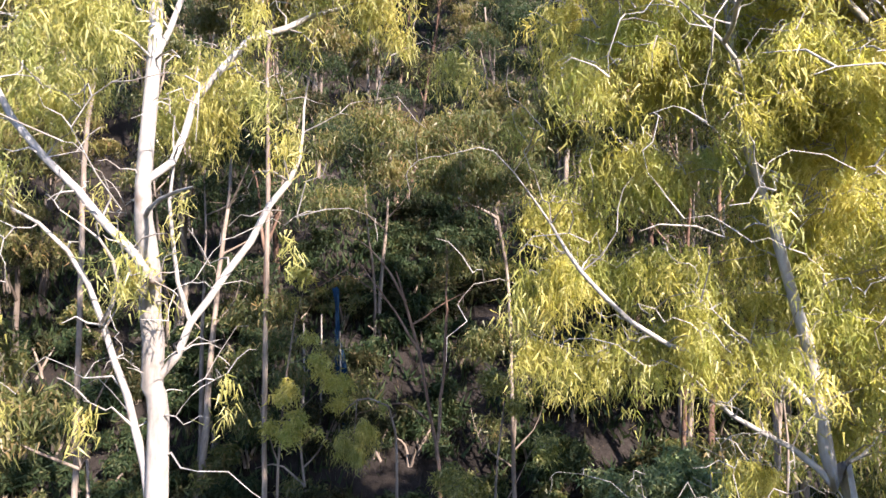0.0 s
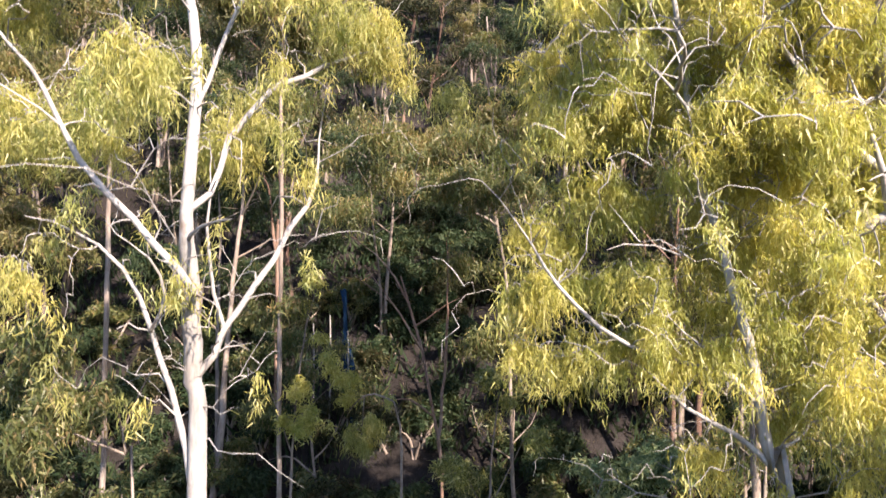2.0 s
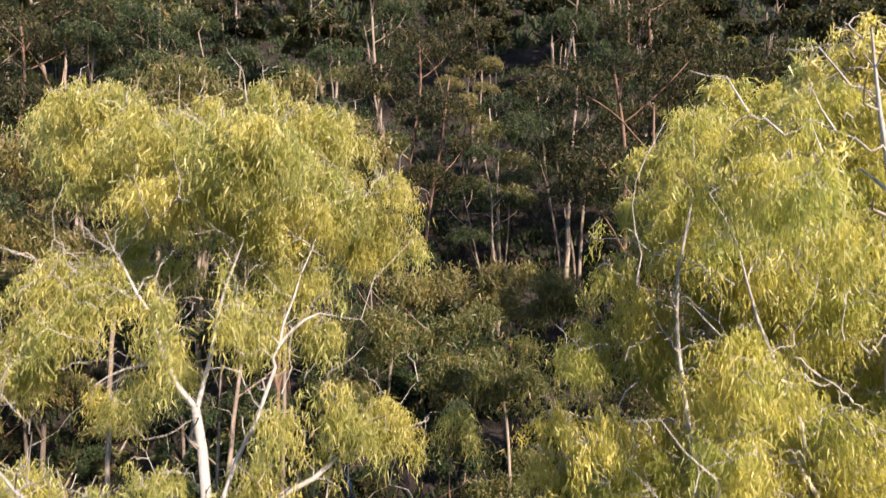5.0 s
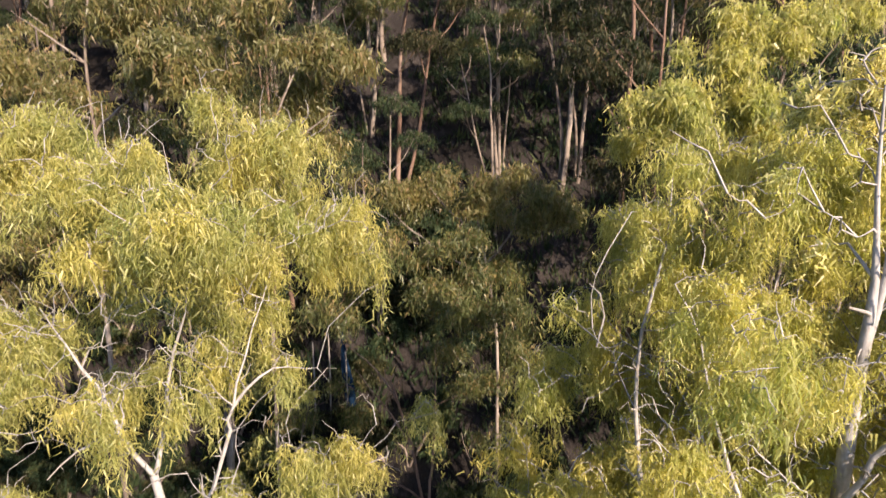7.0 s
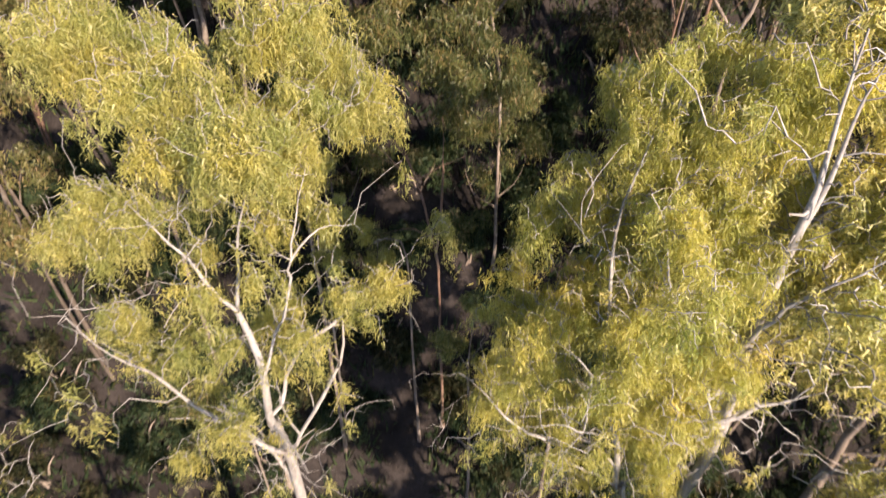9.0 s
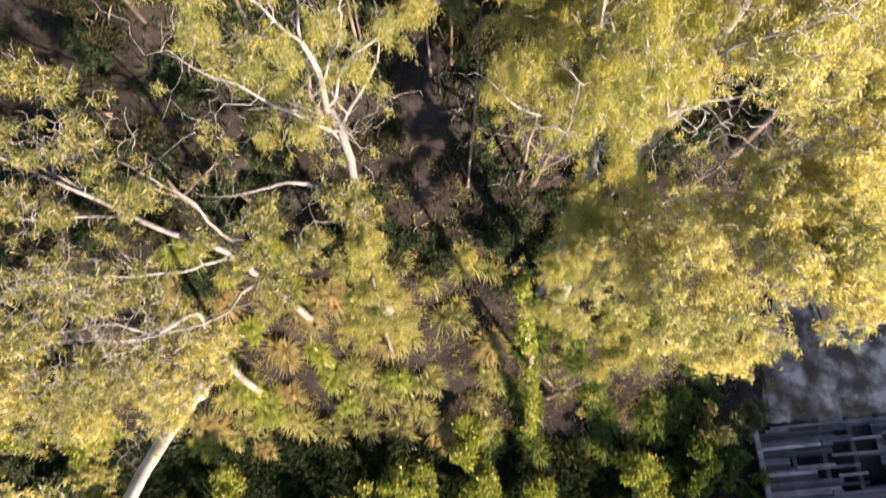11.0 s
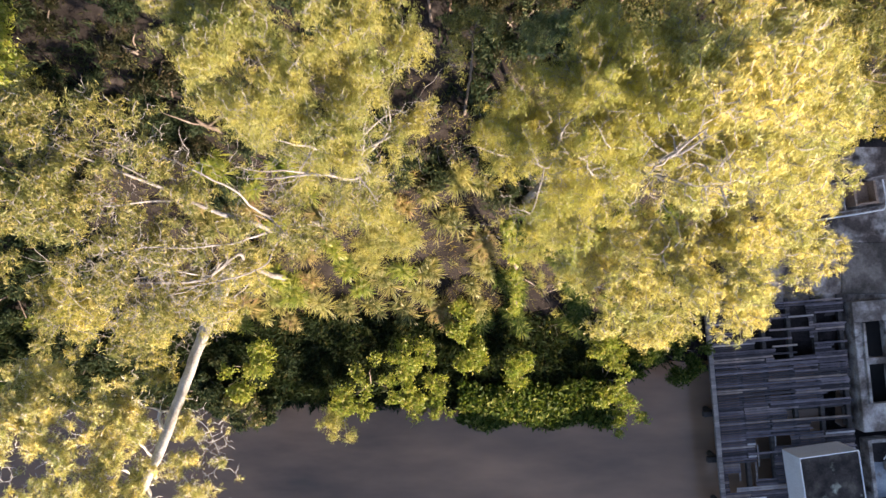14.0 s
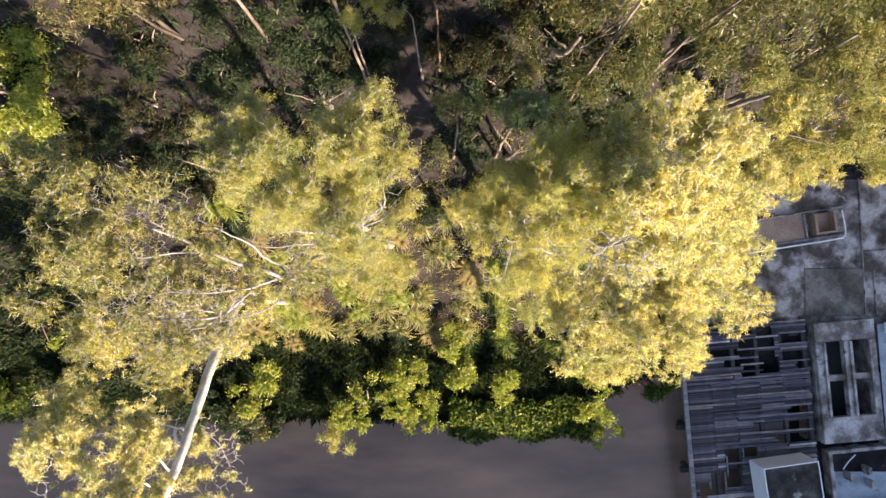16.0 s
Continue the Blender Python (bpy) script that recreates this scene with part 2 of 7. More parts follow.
def tube(points, radii, sides, cap=True):
    """A tapered round tube along a line: vertices and quads."""
    p, r = np.asarray(points, dtype=float), np.asarray(radii, dtype=float)
    d = np.gradient(p, axis=0)
    d /= np.linalg.norm(d, axis=1)[:, None] + 1e-9
    ref = np.where(np.abs(d[:, 2:3]) > 0.9, [[1.0, 0, 0]], [[0, 0, 1.0]])
    u = np.cross(d, ref)
    u /= np.linalg.norm(u, axis=1)[:, None] + 1e-9
    for i in range(1, len(u)):
        u[i] = u[i - 1] - d[i] * (u[i - 1] @ d[i])
        u[i] /= np.linalg.norm(u[i]) + 1e-9
    v = np.cross(d, u)
    a = np.arange(sides) * 2 * np.pi / sides
    ring = p[:, None] + r[:, None, None] * (np.cos(a)[None, :, None] * u[:, None] + np.sin(a)[None, :, None] * v[:, None])
    n = len(p)
    i, j = np.meshgrid(np.arange(n - 1), np.arange(sides), indexing="ij")
    k = (j + 1) % sides
    quads = np.stack([i * sides + j, i * sides + k, (i + 1) * sides + k, (i + 1) * sides + j], axis=-1).reshape(-1, 4)
    return ring.reshape(-1, 3), quads


def joined(pieces):
    verts, faces, at = [], [], 0
    for v, f in pieces:
        verts.append(v)
        faces.append(f + at)
        at += len(v)
    return np.concatenate(verts), np.concatenate(faces)


def spline(nodes, step, rng, wobble=0.0):
    """A smooth line with radii through (x, y, z, r) nodes."""
    q = np.asarray(nodes, dtype=float)
    if len(q) == 2:
        q = np.array([q[0], (q[0] + q[1]) / 2, q[1]])
    ext = np.vstack([2 * q[0] - q[1], q, 2 * q[-1] - q[-2]])
    out = []
    for i in range(1, len(ext) - 2):
        a, b, c, d = ext[i - 1 : i + 3]
        m = max(2, int(np.linalg.norm(c[:3] - b[:3]) / step))
        t = np.linspace(0, 1, m, endpoint=False)[:, None]
        out.append(0.5 * (2 * b + (c - a) * t + (2 * a - 5 * b + 4 * c - d) * t**2 + (3 * b - a - 3 * c + d) * t**3))
    out = np.vstack([*out, q[-1:]])
    out[:, 3] = np.maximum(out[:, 3], 0.006)
    if wobble:
        w = rng.normal(0, wobble, (len(out), 3))
        w = (w + np.roll(w, 1, 0) + np.roll(w, -1, 0)) / 3
        w[0] = w[-1] = 0
        out[:, :3] += w * np.minimum(1, out[:, 3:4] * 12)
    return out


def leaf_cloud(name, centres, rng, per, spread, length, width, hang, material, fold=0.25, droop=0.0, slim=False):
    """Many separate leaves round the ends of the twigs: in hanging sprays where droop is set, folded unless slim."""
    n = len(centres) * per
    c = np.repeat(centres, per, axis=0)
    off = rng.normal(0, 1, (n, 3)) * np.asarray(spread)
    if droop:
        along = rng.random(n)
        way = np.repeat(rng.normal(0, 0.3, (len(centres), 3)) * (1, 1, 0.3) - (0, 0, 1), per, axis=0)
        reach = np.repeat(droop * (0.5 + rng.random(len(centres))), per)
        off = off * (0.35 + 0.65 * along)[:, None] + way * (along * reach)[:, None]
    base = c + off
    d = rng.normal(0, 1, (n, 3)) * 0.55
    d[:, 2] -= hang
    d /= np.linalg.norm(d, axis=1)[:, None]
    side = np.cross(d, rng.normal(0, 1, (n, 3)))
    side /= np.linalg.norm(side, axis=1)[:, None] + 1e-9
    size = (0.65 + 0.7 * rng.random(n))[:, None]
    long, wide = length * size, width * size
    if slim:
        v = np.stack([base - side * wide * 0.5, base + side * wide * 0.5, base + d * long], axis=1).reshape(-1, 3)
        return mesh_of(name, v, np.arange(n * 3).reshape(-1, 3), material)
    up = np.cross(side, d)
    mid = base + d * long * 0.42 + up * wide * fold
    tip = base + d * long - up * long * 0.10
    v = np.stack([base, mid + side * wide * 0.5, tip, mid - side * wide * 0.5], axis=1).reshape(-1, 3)
    k = np.arange(n)[:, None] * 4
    f = np.concatenate([k + [0, 1, 2], k + [0, 2, 3]], axis=1).reshape(-1, 3)
    return mesh_of(name, v, f, material)


def crown_points(crown, count, rng, fill=0.55, clump=0.33):
    """Ends of twigs, gathered in uneven clumps that sit on the outside of a set of round masses."""
    b = np.asarray(crown, dtype=float)
    weight = b[:, 3] ** 1.4
    m = max(len(b), count // 13)
    pick = rng.choice(len(b), m, p=weight / weight.sum())
    d = rng.normal(0, 1, (m, 3)) + (0, 0, 0.25)
    d /= np.linalg.norm(d, axis=1)[:, None]
    r = fill + (1.05 - fill) * rng.random(m)
    centre = b[pick, :3] + d * (b[pick, 3] * r)[:, None] * (1, 1, 0.85)
    size = np.minimum(clump, b[pick, 3] * 0.75) * (0.6 + 0.8 * rng.random(m))
    own = rng.choice(m, count, p=size**2.3 / (size**2.3).sum())
    off = rng.normal(0, 1, (count, 3))
    off /= np.linalg.norm(off, axis=1)[:, None]
    off[:, 2] = np.abs(off[:, 2]) * 0.9 - 0.25
    return centre[own] + off * (size[own] * rng.random(count) ** 0.4)[:, None]


def twigs(start, ends, rng, thick, sag=0.12, least=0.004):
    """Boughs that reach from the nearest wood to each end, each new one serving the next."""
    nodes = np.empty((len(start) + 4 * len(ends), 4))
    nodes[: len(start)] = start
    n = len(start)
    order = np.argsort(np.min(np.linalg.norm(ends[:, None] - start[None, ::2, :3], axis=2), axis=1))
    pieces = []
    for e in ends[order]:
        have = nodes[:n]
        to = e - have[:, :3]
        dist = np.linalg.norm(to, axis=1) * (1.0 + 0.35 * (to[:, 2] < 0)) + 0.02 / (have[:, 3] + 0.004) * 0.04
        i = int(np.argmin(dist))
        a, r0 = have[i, :3], have[i, 3]
        far = np.linalg.norm(e - a)
        if far < 0.05:
            continue
        r1 = max(least, min(r0 * 0.6, thick * (0.3 + 0.4 * far)))
        t = np.array([0, 0.35, 0.7, 1.0])[:, None]
        line = a + (e - a) * t
        line[1:3] += rng.normal(0, 0.07 * far, (2, 3))
        line[1:3, 2] += sag * far
        radii = np.array([r1, r1 * 0.8, r1 * 0.58, r1 * 0.25])
        pieces.append(tube(line, radii, 3 if r1 < 0.02 else 5))
        nodes[n : n + 3, :3], nodes[n : n + 3, 3] = line[1:], radii[1:]
        n += 3
    return joined(pieces)


def tree(name, plan, label, bark, leaf, seed, ends=300, per=60, length=0.15, width=0.022, spread=0.16, hang=0.8, twig=0.026, sides=14, group="", category="tree", fill=0.55, clump=0.36, droop=0.0, slim=True, bare=0, slender=1.0, least=0.004):
    rng = np.random.default_rng(seed)
    trunk = [tuple(p) for p in plan["trunk"]]
    x, y, z, r = trunk[0]
    foot = float(ground_z(x, y)) - 0.15
    if z is None:
        trunk[0] = (x, y, foot, r)
    elif z > foot + 0.5:
        trunk = [(x + 0.1, y - 0.05, foot, r * 1.5), (x + 0.05, y, (foot + z) / 2, r * 1.2)] + trunk
    x, y, z, r = trunk[0]
    top = root(name, (x, y, z), label, category, group)
    stem = spline(trunk, 0.35, rng, 0.03)
    stem[:3, 3] *= (1.7, 1.3, 1.1)
    wood = [stem]
    v, f = tube(stem[:, :3], stem[:, 3] * (1 + rng.normal(0, 0.03, len(stem))), sides)
    child(new("trunk", mesh_of("trunk", v, f, bark, True)), top)
    for limb in plan["limbs"]:
        have = np.vstack(wood)
        start = np.array(limb[0][:3])
        gap = np.linalg.norm(have[:, :3] - start, axis=1) + 0.6 * np.maximum(0, have[:, 2] - start[2])
        near = have[int(np.argmin(gap))]
        if 0.03 < gap.min() < 3.0:
            limb = [(*near[:3], limb[0][3]), *limb[0 if gap.min() > 0.25 else 1 :]]
        s = spline(limb, 0.25, rng, 0.11)
        s[:, 3] *= slender
        u = np.linspace(0, 1, len(s))
        s[:, 3] = np.maximum(0.006, s[:, 3] * (0.9 - 0.35 * u) * (1 - smoothstep(0.6, 1.05, u) * 0.75))
        wood.append(s)
        v, f = tube(s[:, :3], s[:, 3] * (1 + rng.normal(0, 0.03, len(s))), min(10, sides - 1))
        child(new("limb", mesh_of("limb", v, f, bark, True)), top)
    tips = crown_points(plan["crown"], ends, rng, fill, clump)
    ends_of_wood = tips
    if bare:
        limbs = np.vstack(wood[1:])
        limbs = limbs[limbs[:, 3] < np.quantile(limbs[:, 3], 0.6)]
        at = limbs[rng.integers(0, len(limbs), bare), :3]
        out = rng.normal(0, 1, (bare, 3)) + (0, 0, 0.35)
        fork = at + out / np.linalg.norm(out, axis=1)[:, None] * rng.uniform(0.4, 1.25, (bare, 1))
        more = np.repeat(fork, 3, axis=0) + rng.normal(0, 0.3, (bare * 3, 3))
        proud = tips[rng.integers(0, len(tips), bare * 3)] + rng.normal(0, 0.16, (bare * 3, 3)) + (0, 0, 0.14)
        ends_of_wood = np.vstack([fork, more, tips, proud])
        tips = np.vstack([tips, more[::9] - (0, 0, 0.05)])
    v, f = twigs(np.vstack(wood), ends_of_wood, rng, twig, least=least)
    tagged(child(new("twigwork", mesh_of("twigwork", v, f, bark, True)), top), kind="stuff")
    crown = leaf_cloud("crown", tips, rng, per, (spread * 0.8, spread * 0.8, spread * 0.75), length, width, hang, leaf, droop=droop, slim=slim)
    tagged(child(new("crown", crown), top), kind="stuff")
    return top


# ---- the plans of the trees: trunk, limbs and crown masses as x, y, z, radius ----
TREE_A = dict(trunk=[(-2.75, 6.9, None, 0.2), (-2.7, 6.95, 14, 0.16), (-2.31, 6.9, 23.73, 0.091), (-2.37, 6.9, 25, 0.087), (-2.38, 6.8, 25.6, 0.087), (-2.34, 6.6, 26.18, 0.079), (-2.3, 6.4, 26.62, 0.062), (-2.2, 6.3, 28, 0.049), (-2.34, 6.35, 28.79, 0.037)], limbs=[], crown=[])
TREE_A["limbs"].append([(-2.19, 6.2, 25.84, 0.054), (-2.65, 6.2, 26.49, 0.05), (-3.12, 6.2, 27.07, 0.045), (-3.49, 6.2, 27.65, 0.04), (-3.95, 6.1, 28.25, 0.034), (-4.3, 6.1, 28.95, 0.026)])
TREE_A["limbs"].append([(-2.3, 6.9, 25.11, 0.049), (-2.14, 6.9, 25.54, 0.049), (-1.87, 7, 26.02, 0.05), (-1.39, 7.2, 26.76, 0.047), (-1.32, 7.6, 27.32, 0.037), (-1.28, 7.9, 28.18, 0.032)])
TREE_A["limbs"].append([(-2.45, 6.9, 24.36, 0.054), (-2.58, 6.9, 24.89, 0.049), (-2.75, 6.8, 25.54, 0.043), (-2.92, 6.6, 26.12, 0.037), (-3.35, 6.5, 26.44, 0.031), (-3.76, 6.4, 26.58, 0.02)])
TREE_A["limbs"].append([(-2.65, 6.6, 25.6, 0.026), (-2.59, 6.6, 25.91, 0.026), (-2.72, 6.6, 26.2, 0.026), (-3.03, 6.6, 26.44, 0.021)])
TREE_A["limbs"].append([(-2.17, 6.9, 25.6, 0.027), (-2.22, 6.8, 26.19, 0.027), (-2.21, 6.7, 26.84, 0.022), (-2.15, 6.6, 27.2, 0.021)])
TREE_A["limbs"].append([(-2.24, 6.4, 26.46, 0.031), (-2.05, 6.2, 26.47, 0.03), (-1.64, 5.6, 26.46, 0.027)])
TREE_A["limbs"].append([(-2.36, 6.4, 28.78, 0.037), (-2.64, 6.4, 29.18, 0.037), (-2.8, 6.4, 29.6, 0.032), (-3.07, 6.4, 30.06, 0.021), (-3.26, 6.4, 30.41, 0.016)])
TREE_A["limbs"].append([(-2.43, 6.6, 28.77, 0.038), (-2.31, 6.6, 29.18, 0.033), (-2.17, 6.6, 29.89, 0.028), (-2.03, 6.6, 30.34, 0.022), (-1.94, 6.6, 30.79, 0.017)])
TREE_A["limbs"].append([(-2.17, 6.5, 26.77, 0.047), (-1.92, 6.6, 27.31, 0.048), (-1.52, 6.7, 27.81, 0.049), (-1.06, 6.9, 28.11, 0.045), (-0.73, 7, 28.32, 0.035), (-0.21, 7.2, 28.53, 0.024)])
TREE_A["limbs"].append([(-2.18, 6.4, 27.62, 0.036), (-1.96, 6.4, 28.29, 0.032), (-1.84, 6.4, 28.65, 0.032), (-1.68, 6.6, 29.13, 0.033), (-1.63, 6.7, 29.32, 0.028), (-1.37, 7.2, 30.57, 0.03)])
TREE_A["limbs"].append([(-1.63, 6.7, 29.32, 0.028), (-1.43, 6.8, 29.55, 0.023), (-1.19, 7, 29.62, 0.023)])
TREE_A["limbs"].append([(-2.72, 6.4, 29.13, 0.026), (-2.88, 6.1, 29.12, 0.02), (-3, 5.8, 29.06, 0.014)])
TREE_A["limbs"].append([(-2.4, 6.9, 20.82, 0.088), (-3.08, 6.9, 21.39, 0.086), (-3.83, 6.9, 21.93, 0.07), (-4.89, 6.9, 21.58, 0.057), (-5.9, 6.9, 21.04, 0.044), (-6.64, 6.9, 21.23, 0.029)])
TREE_A["crown"] += [(-4.28, 7.63, 31.81, 0.52), (-3.79, 7.93, 32.26, 0.54), (-2.86, 7.28, 31.51, 0.55), (-2.29, 7.85, 31.96, 0.53), (-1.62, 8.25, 31.68, 0.59), (-1.02, 7.89, 31.03, 0.4), (-4.31, 8.69, 31.2, 0.66), (-2.62, 6.98, 30.76, 0.53), (-1.89, 7.65, 30.78, 0.51), (-1.05, 7.11, 30.37, 0.33), (-3.79, 7.05, 29.93, 0.44), (-3.2, 7.47, 30.04, 0.44), (-2.42, 7.75, 30.08, 0.45), (-1.67, 7.89, 30.23, 0.4), (-4.33, 7.96, 28.71, 0.27), (-4.2, 9.16, 28.42, 0.3)]
TREE_A["crown"] += [(-2.51, 8.2, 28.5, 0.22), (-1.23, 6.48, 28.86, 0.26), (-0.85, 7.74, 28.48, 0.26), (-1.38, 7.16, 28.24, 0.21), (-0.39, 7.24, 28.17, 0.2), (0.21, 8.51, 28.26, 0.28), (0.35, 7.44, 28.99, 0.22), (-2.01, 6.23, 31.18, 0.42), (-3.52, 7.82, 31.47, 0.53), (-1.46, 7.4, 30.92, 0.44), (-3.58, 6.78, 29.46, 0.34), (-2.87, 6.96, 29.52, 0.29), (-2.17, 7.16, 29.47, 0.3), (-1.22, 7.58, 29.62, 0.35), (-1.8, 7.3, 29.85, 0.3), (-4.63, 7.65, 29.23, 0.38)]
TREE_A["crown"] += [(-3.37, 8.89, 28.95, 0.29), (-3.38, 8.2, 31.3, 0.64), (-2.53, 8.2, 31.5, 0.64), (-1.85, 8.48, 31.28, 0.66), (-1.26, 9.15, 30.84, 0.58), (-0.71, 8.25, 30.52, 0.39), (-4.61, 9.32, 30.26, 0.67), (-3.09, 6.7, 27.91, 0.4), (-2.24, 7.3, 27.81, 0.5), (-1.58, 6.58, 27.85, 0.38), (-0.94, 6.45, 28.7, 0.36), (-3.5, 6.35, 27.03, 0.28), (-4.09, 6.78, 27.74, 0.38), (-1.64, 6.89, 27.27, 0.28), (-2.47, 6.65, 26.23, 0.15), (-2.3, 6.49, 26.01, 0.12)]
TREE_A["crown"] += [(-4.33, 7.37, 27.69, 0.33), (-3.66, 6.9, 27.72, 0.28), (-3.06, 6.58, 27.35, 0.27), (-2.92, 7.31, 27.37, 0.24), (-2.51, 6.25, 27.62, 0.28), (-2.06, 6.78, 27.3, 0.25), (-1.74, 7.03, 27.48, 0.29), (-0.76, 6.88, 28.6, 0.28), (-1.85, 6.43, 27.58, 0.29), (-3.16, 6.4, 26.73, 0.18), (-3.66, 6.19, 26.09, 0.22), (-4.14, 7.35, 26.36, 0.21), (-2.71, 6.43, 26.84, 0.15), (-0.5, 7.28, 28.41, 0.27)]
TREE_A["crown"] += [(-2.32, 6.05, 16, 0.55), (-2, 5.61, 14, 0.6), (-3.24, 6.42, 16, 0.47), (-2.88, 5.64, 13, 0.61), (-2.45, 6.1, 18.5, 0.42), (-2.2, 6.0, 20.2, 0.36), (-2.0, 5.3, 27.4, 0.27), (-2.35, 5.4, 27.6, 0.27), (-2.7, 5.5, 27.5, 0.24), (-0.86, 6.89, 27.27, 0.22), (-1.24, 6.57, 26.97, 0.19), (-4.16, 7.03, 25.88, 0.22), (-2.53, 6.08, 29.43, 0.21), (-2.27, 6.04, 29.83, 0.23), (-2.58, 5.59, 29.69, 0.19), (-1.86, 6.02, 29.58, 0.2), (-2.47, 6.27, 30.23, 0.21), (-3.05, 6.15, 29.23, 0.2), (-2.75, 6.3, 28.92, 0.18), (-1.97, 6.45, 28.97, 0.17), (-1.57, 6.12, 28.83, 0.2), (-2.68, 6.49, 17, 0.45)]
TREE_A["crown"] += [(-3.74, 6.53, 19, 0.38)]
TREE_B = dict(trunk=[(4.3, 7.6, None, 0.2), (4, 7.4, 16, 0.16), (3.33, 6.75, 23.73, 0.061), (3.16, 6.75, 24.21, 0.057), (3.05, 6.75, 24.79, 0.053), (2.97, 6.75, 25.43, 0.049), (2.86, 6.75, 25.81, 0.046), (2.74, 6.75, 26.3, 0.042), (2.63, 6.75, 26.72, 0.037), (2.49, 6.75, 27.19, 0.033), (2.43, 6.75, 27.87, 0.030), (2.36, 6.75, 28.56, 0.026), (2.28, 6.76, 29.3, 0.021), (2.3, 6.8, 30.1, 0.017), (2.5, 6.9, 30.9, 0.011), (2.55, 7.0, 31.6, 0.006)], limbs=[], crown=[])
TREE_B["limbs"].append([(3.12, 6.75, 24.21, 0.048), (2.82, 6.75, 24.49, 0.048), (2.4, 6.75, 24.75, 0.043), (1.97, 6.75, 25.15, 0.032)])
TREE_B["limbs"].append([(3.05, 6.8, 24.89, 0.043), (2.71, 6.8, 25.26, 0.038), (2.53, 6.8, 25.42, 0.033), (2.22, 6.8, 25.65, 0.027)])
TREE_B["limbs"].append([(3.19, 6.75, 24.36, 0.032), (3.47, 6.75, 24.55, 0.027), (3.69, 6.75, 24.68, 0.022)])
TREE_B["limbs"].append([(2.96, 6.9, 24.99, 0.039), (2.24, 6.9, 25.21, 0.039), (1.58, 6.9, 25.54, 0.039), (1.17, 6.9, 25.98, 0.039), (0.93, 6.9, 26.35, 0.033), (0.43, 6.9, 26.99, 0.022)])
TREE_B["limbs"].append([(2.28, 6.3, 27.55, 0.031), (2.05, 6.3, 27.87, 0.026), (1.64, 6.3, 28.29, 0.021)])
TREE_B["limbs"].append([(3.12, 6, 28.44, 0.04), (2.86, 6, 29.11, 0.04), (2.7, 6, 29.64, 0.035), (2.54, 6, 30.31, 0.025), (2.3, 6, 30.77, 0.02)])
TREE_B["limbs"].append([(1.87, 5.3, 27.76, 0.031), (1.68, 5.3, 27.91, 0.026), (1.37, 5.3, 27.89, 0.017)])
TREE_B["limbs"].append([(5.31, 7.2, 18.47, 0.131), (4.13, 6.7, 20.99, 0.114), (3.31, 6.9, 22.74, 0.092), (2.74, 7.2, 23.58, 0.075), (1.83, 7.5, 23.95, 0.05)])
TREE_B["limbs"].append([(5.93, 7.2, 15.94, 0.146), (4.96, 6.6, 18.95, 0.126), (5.87, 6.7, 21.35, 0.098), (6.4, 6.9, 22.87, 0.065)])
TREE_B["crown"] += [(3.58, 9.3, 27.7, 0.8), (4.4, 8.6, 28.1, 0.8), (3.2, 5.9, 22.5, 0.8), (4.0, 7.2, 28.8, 0.8), (4.0, 6.6, 31.6, 0.55), (3.6, 6.4, 30.2, 0.5), (4.3, 6.7, 29.0, 0.5), (3.55, 5.8, 26.2, 0.3), (3.6, 5.9, 27.4, 0.3), (3.5, 5.9, 28.6, 0.32), (3.6, 5.9, 29.8, 0.32), (3.6, 5.9, 25.0, 0.3), (3.3, 6.2, 22.2, 0.6), (3.5, 6.3, 20.4, 0.65), (3.7, 6.3, 18.4, 0.65), (3.8, 6.4, 16.4, 0.65)]
TREE_B["crown"] += [(2.69, 8.18, 30.77, 0.55), (2.28, 5.39, 30.71, 0.37), (2.87, 6.41, 31.38, 0.28), (2.39, 4.58, 30.57, 0.35), (2.2, 6.7, 29.6, 0.42), (3.28, 7.95, 30.32, 0.61), (3.32, 6.31, 30.2, 0.48), (3.11, 4.98, 30.17, 0.38), (2.1, 7.62, 29.2, 0.45), (1.83, 5.53, 29.24, 0.37), (2.47, 5.59, 29.33, 0.42), (3.71, 6.46, 29.46, 0.49), (1.15, 7.1, 28.65, 0.35), (1.54, 6.19, 28.62, 0.41), (2.37, 6.75, 28.57, 0.45)]
TREE_B["crown"] += [(2.31, 5.1, 28.73, 0.38), (0.82, 6.55, 28.27, 0.27), (1.56, 6.7, 27.81, 0.44), (2.36, 7.07, 27.85, 0.41), (2.97, 6.74, 27.8, 0.45), (3.71, 6.76, 27.68, 0.5), (3.7, 5.86, 28.36, 0.39), (1.08, 6.51, 27.43, 0.32), (2.88, 6.95, 27.25, 0.34), (1.23, 7.32, 26.66, 0.36), (1.55, 6.74, 26.14, 0.33), (1.79, 6.85, 25.43, 0.33), (2.28, 6.97, 25.93, 0.39), (2.74, 7.09, 26.22, 0.4), (3.59, 6.9, 25.43, 0.39)]
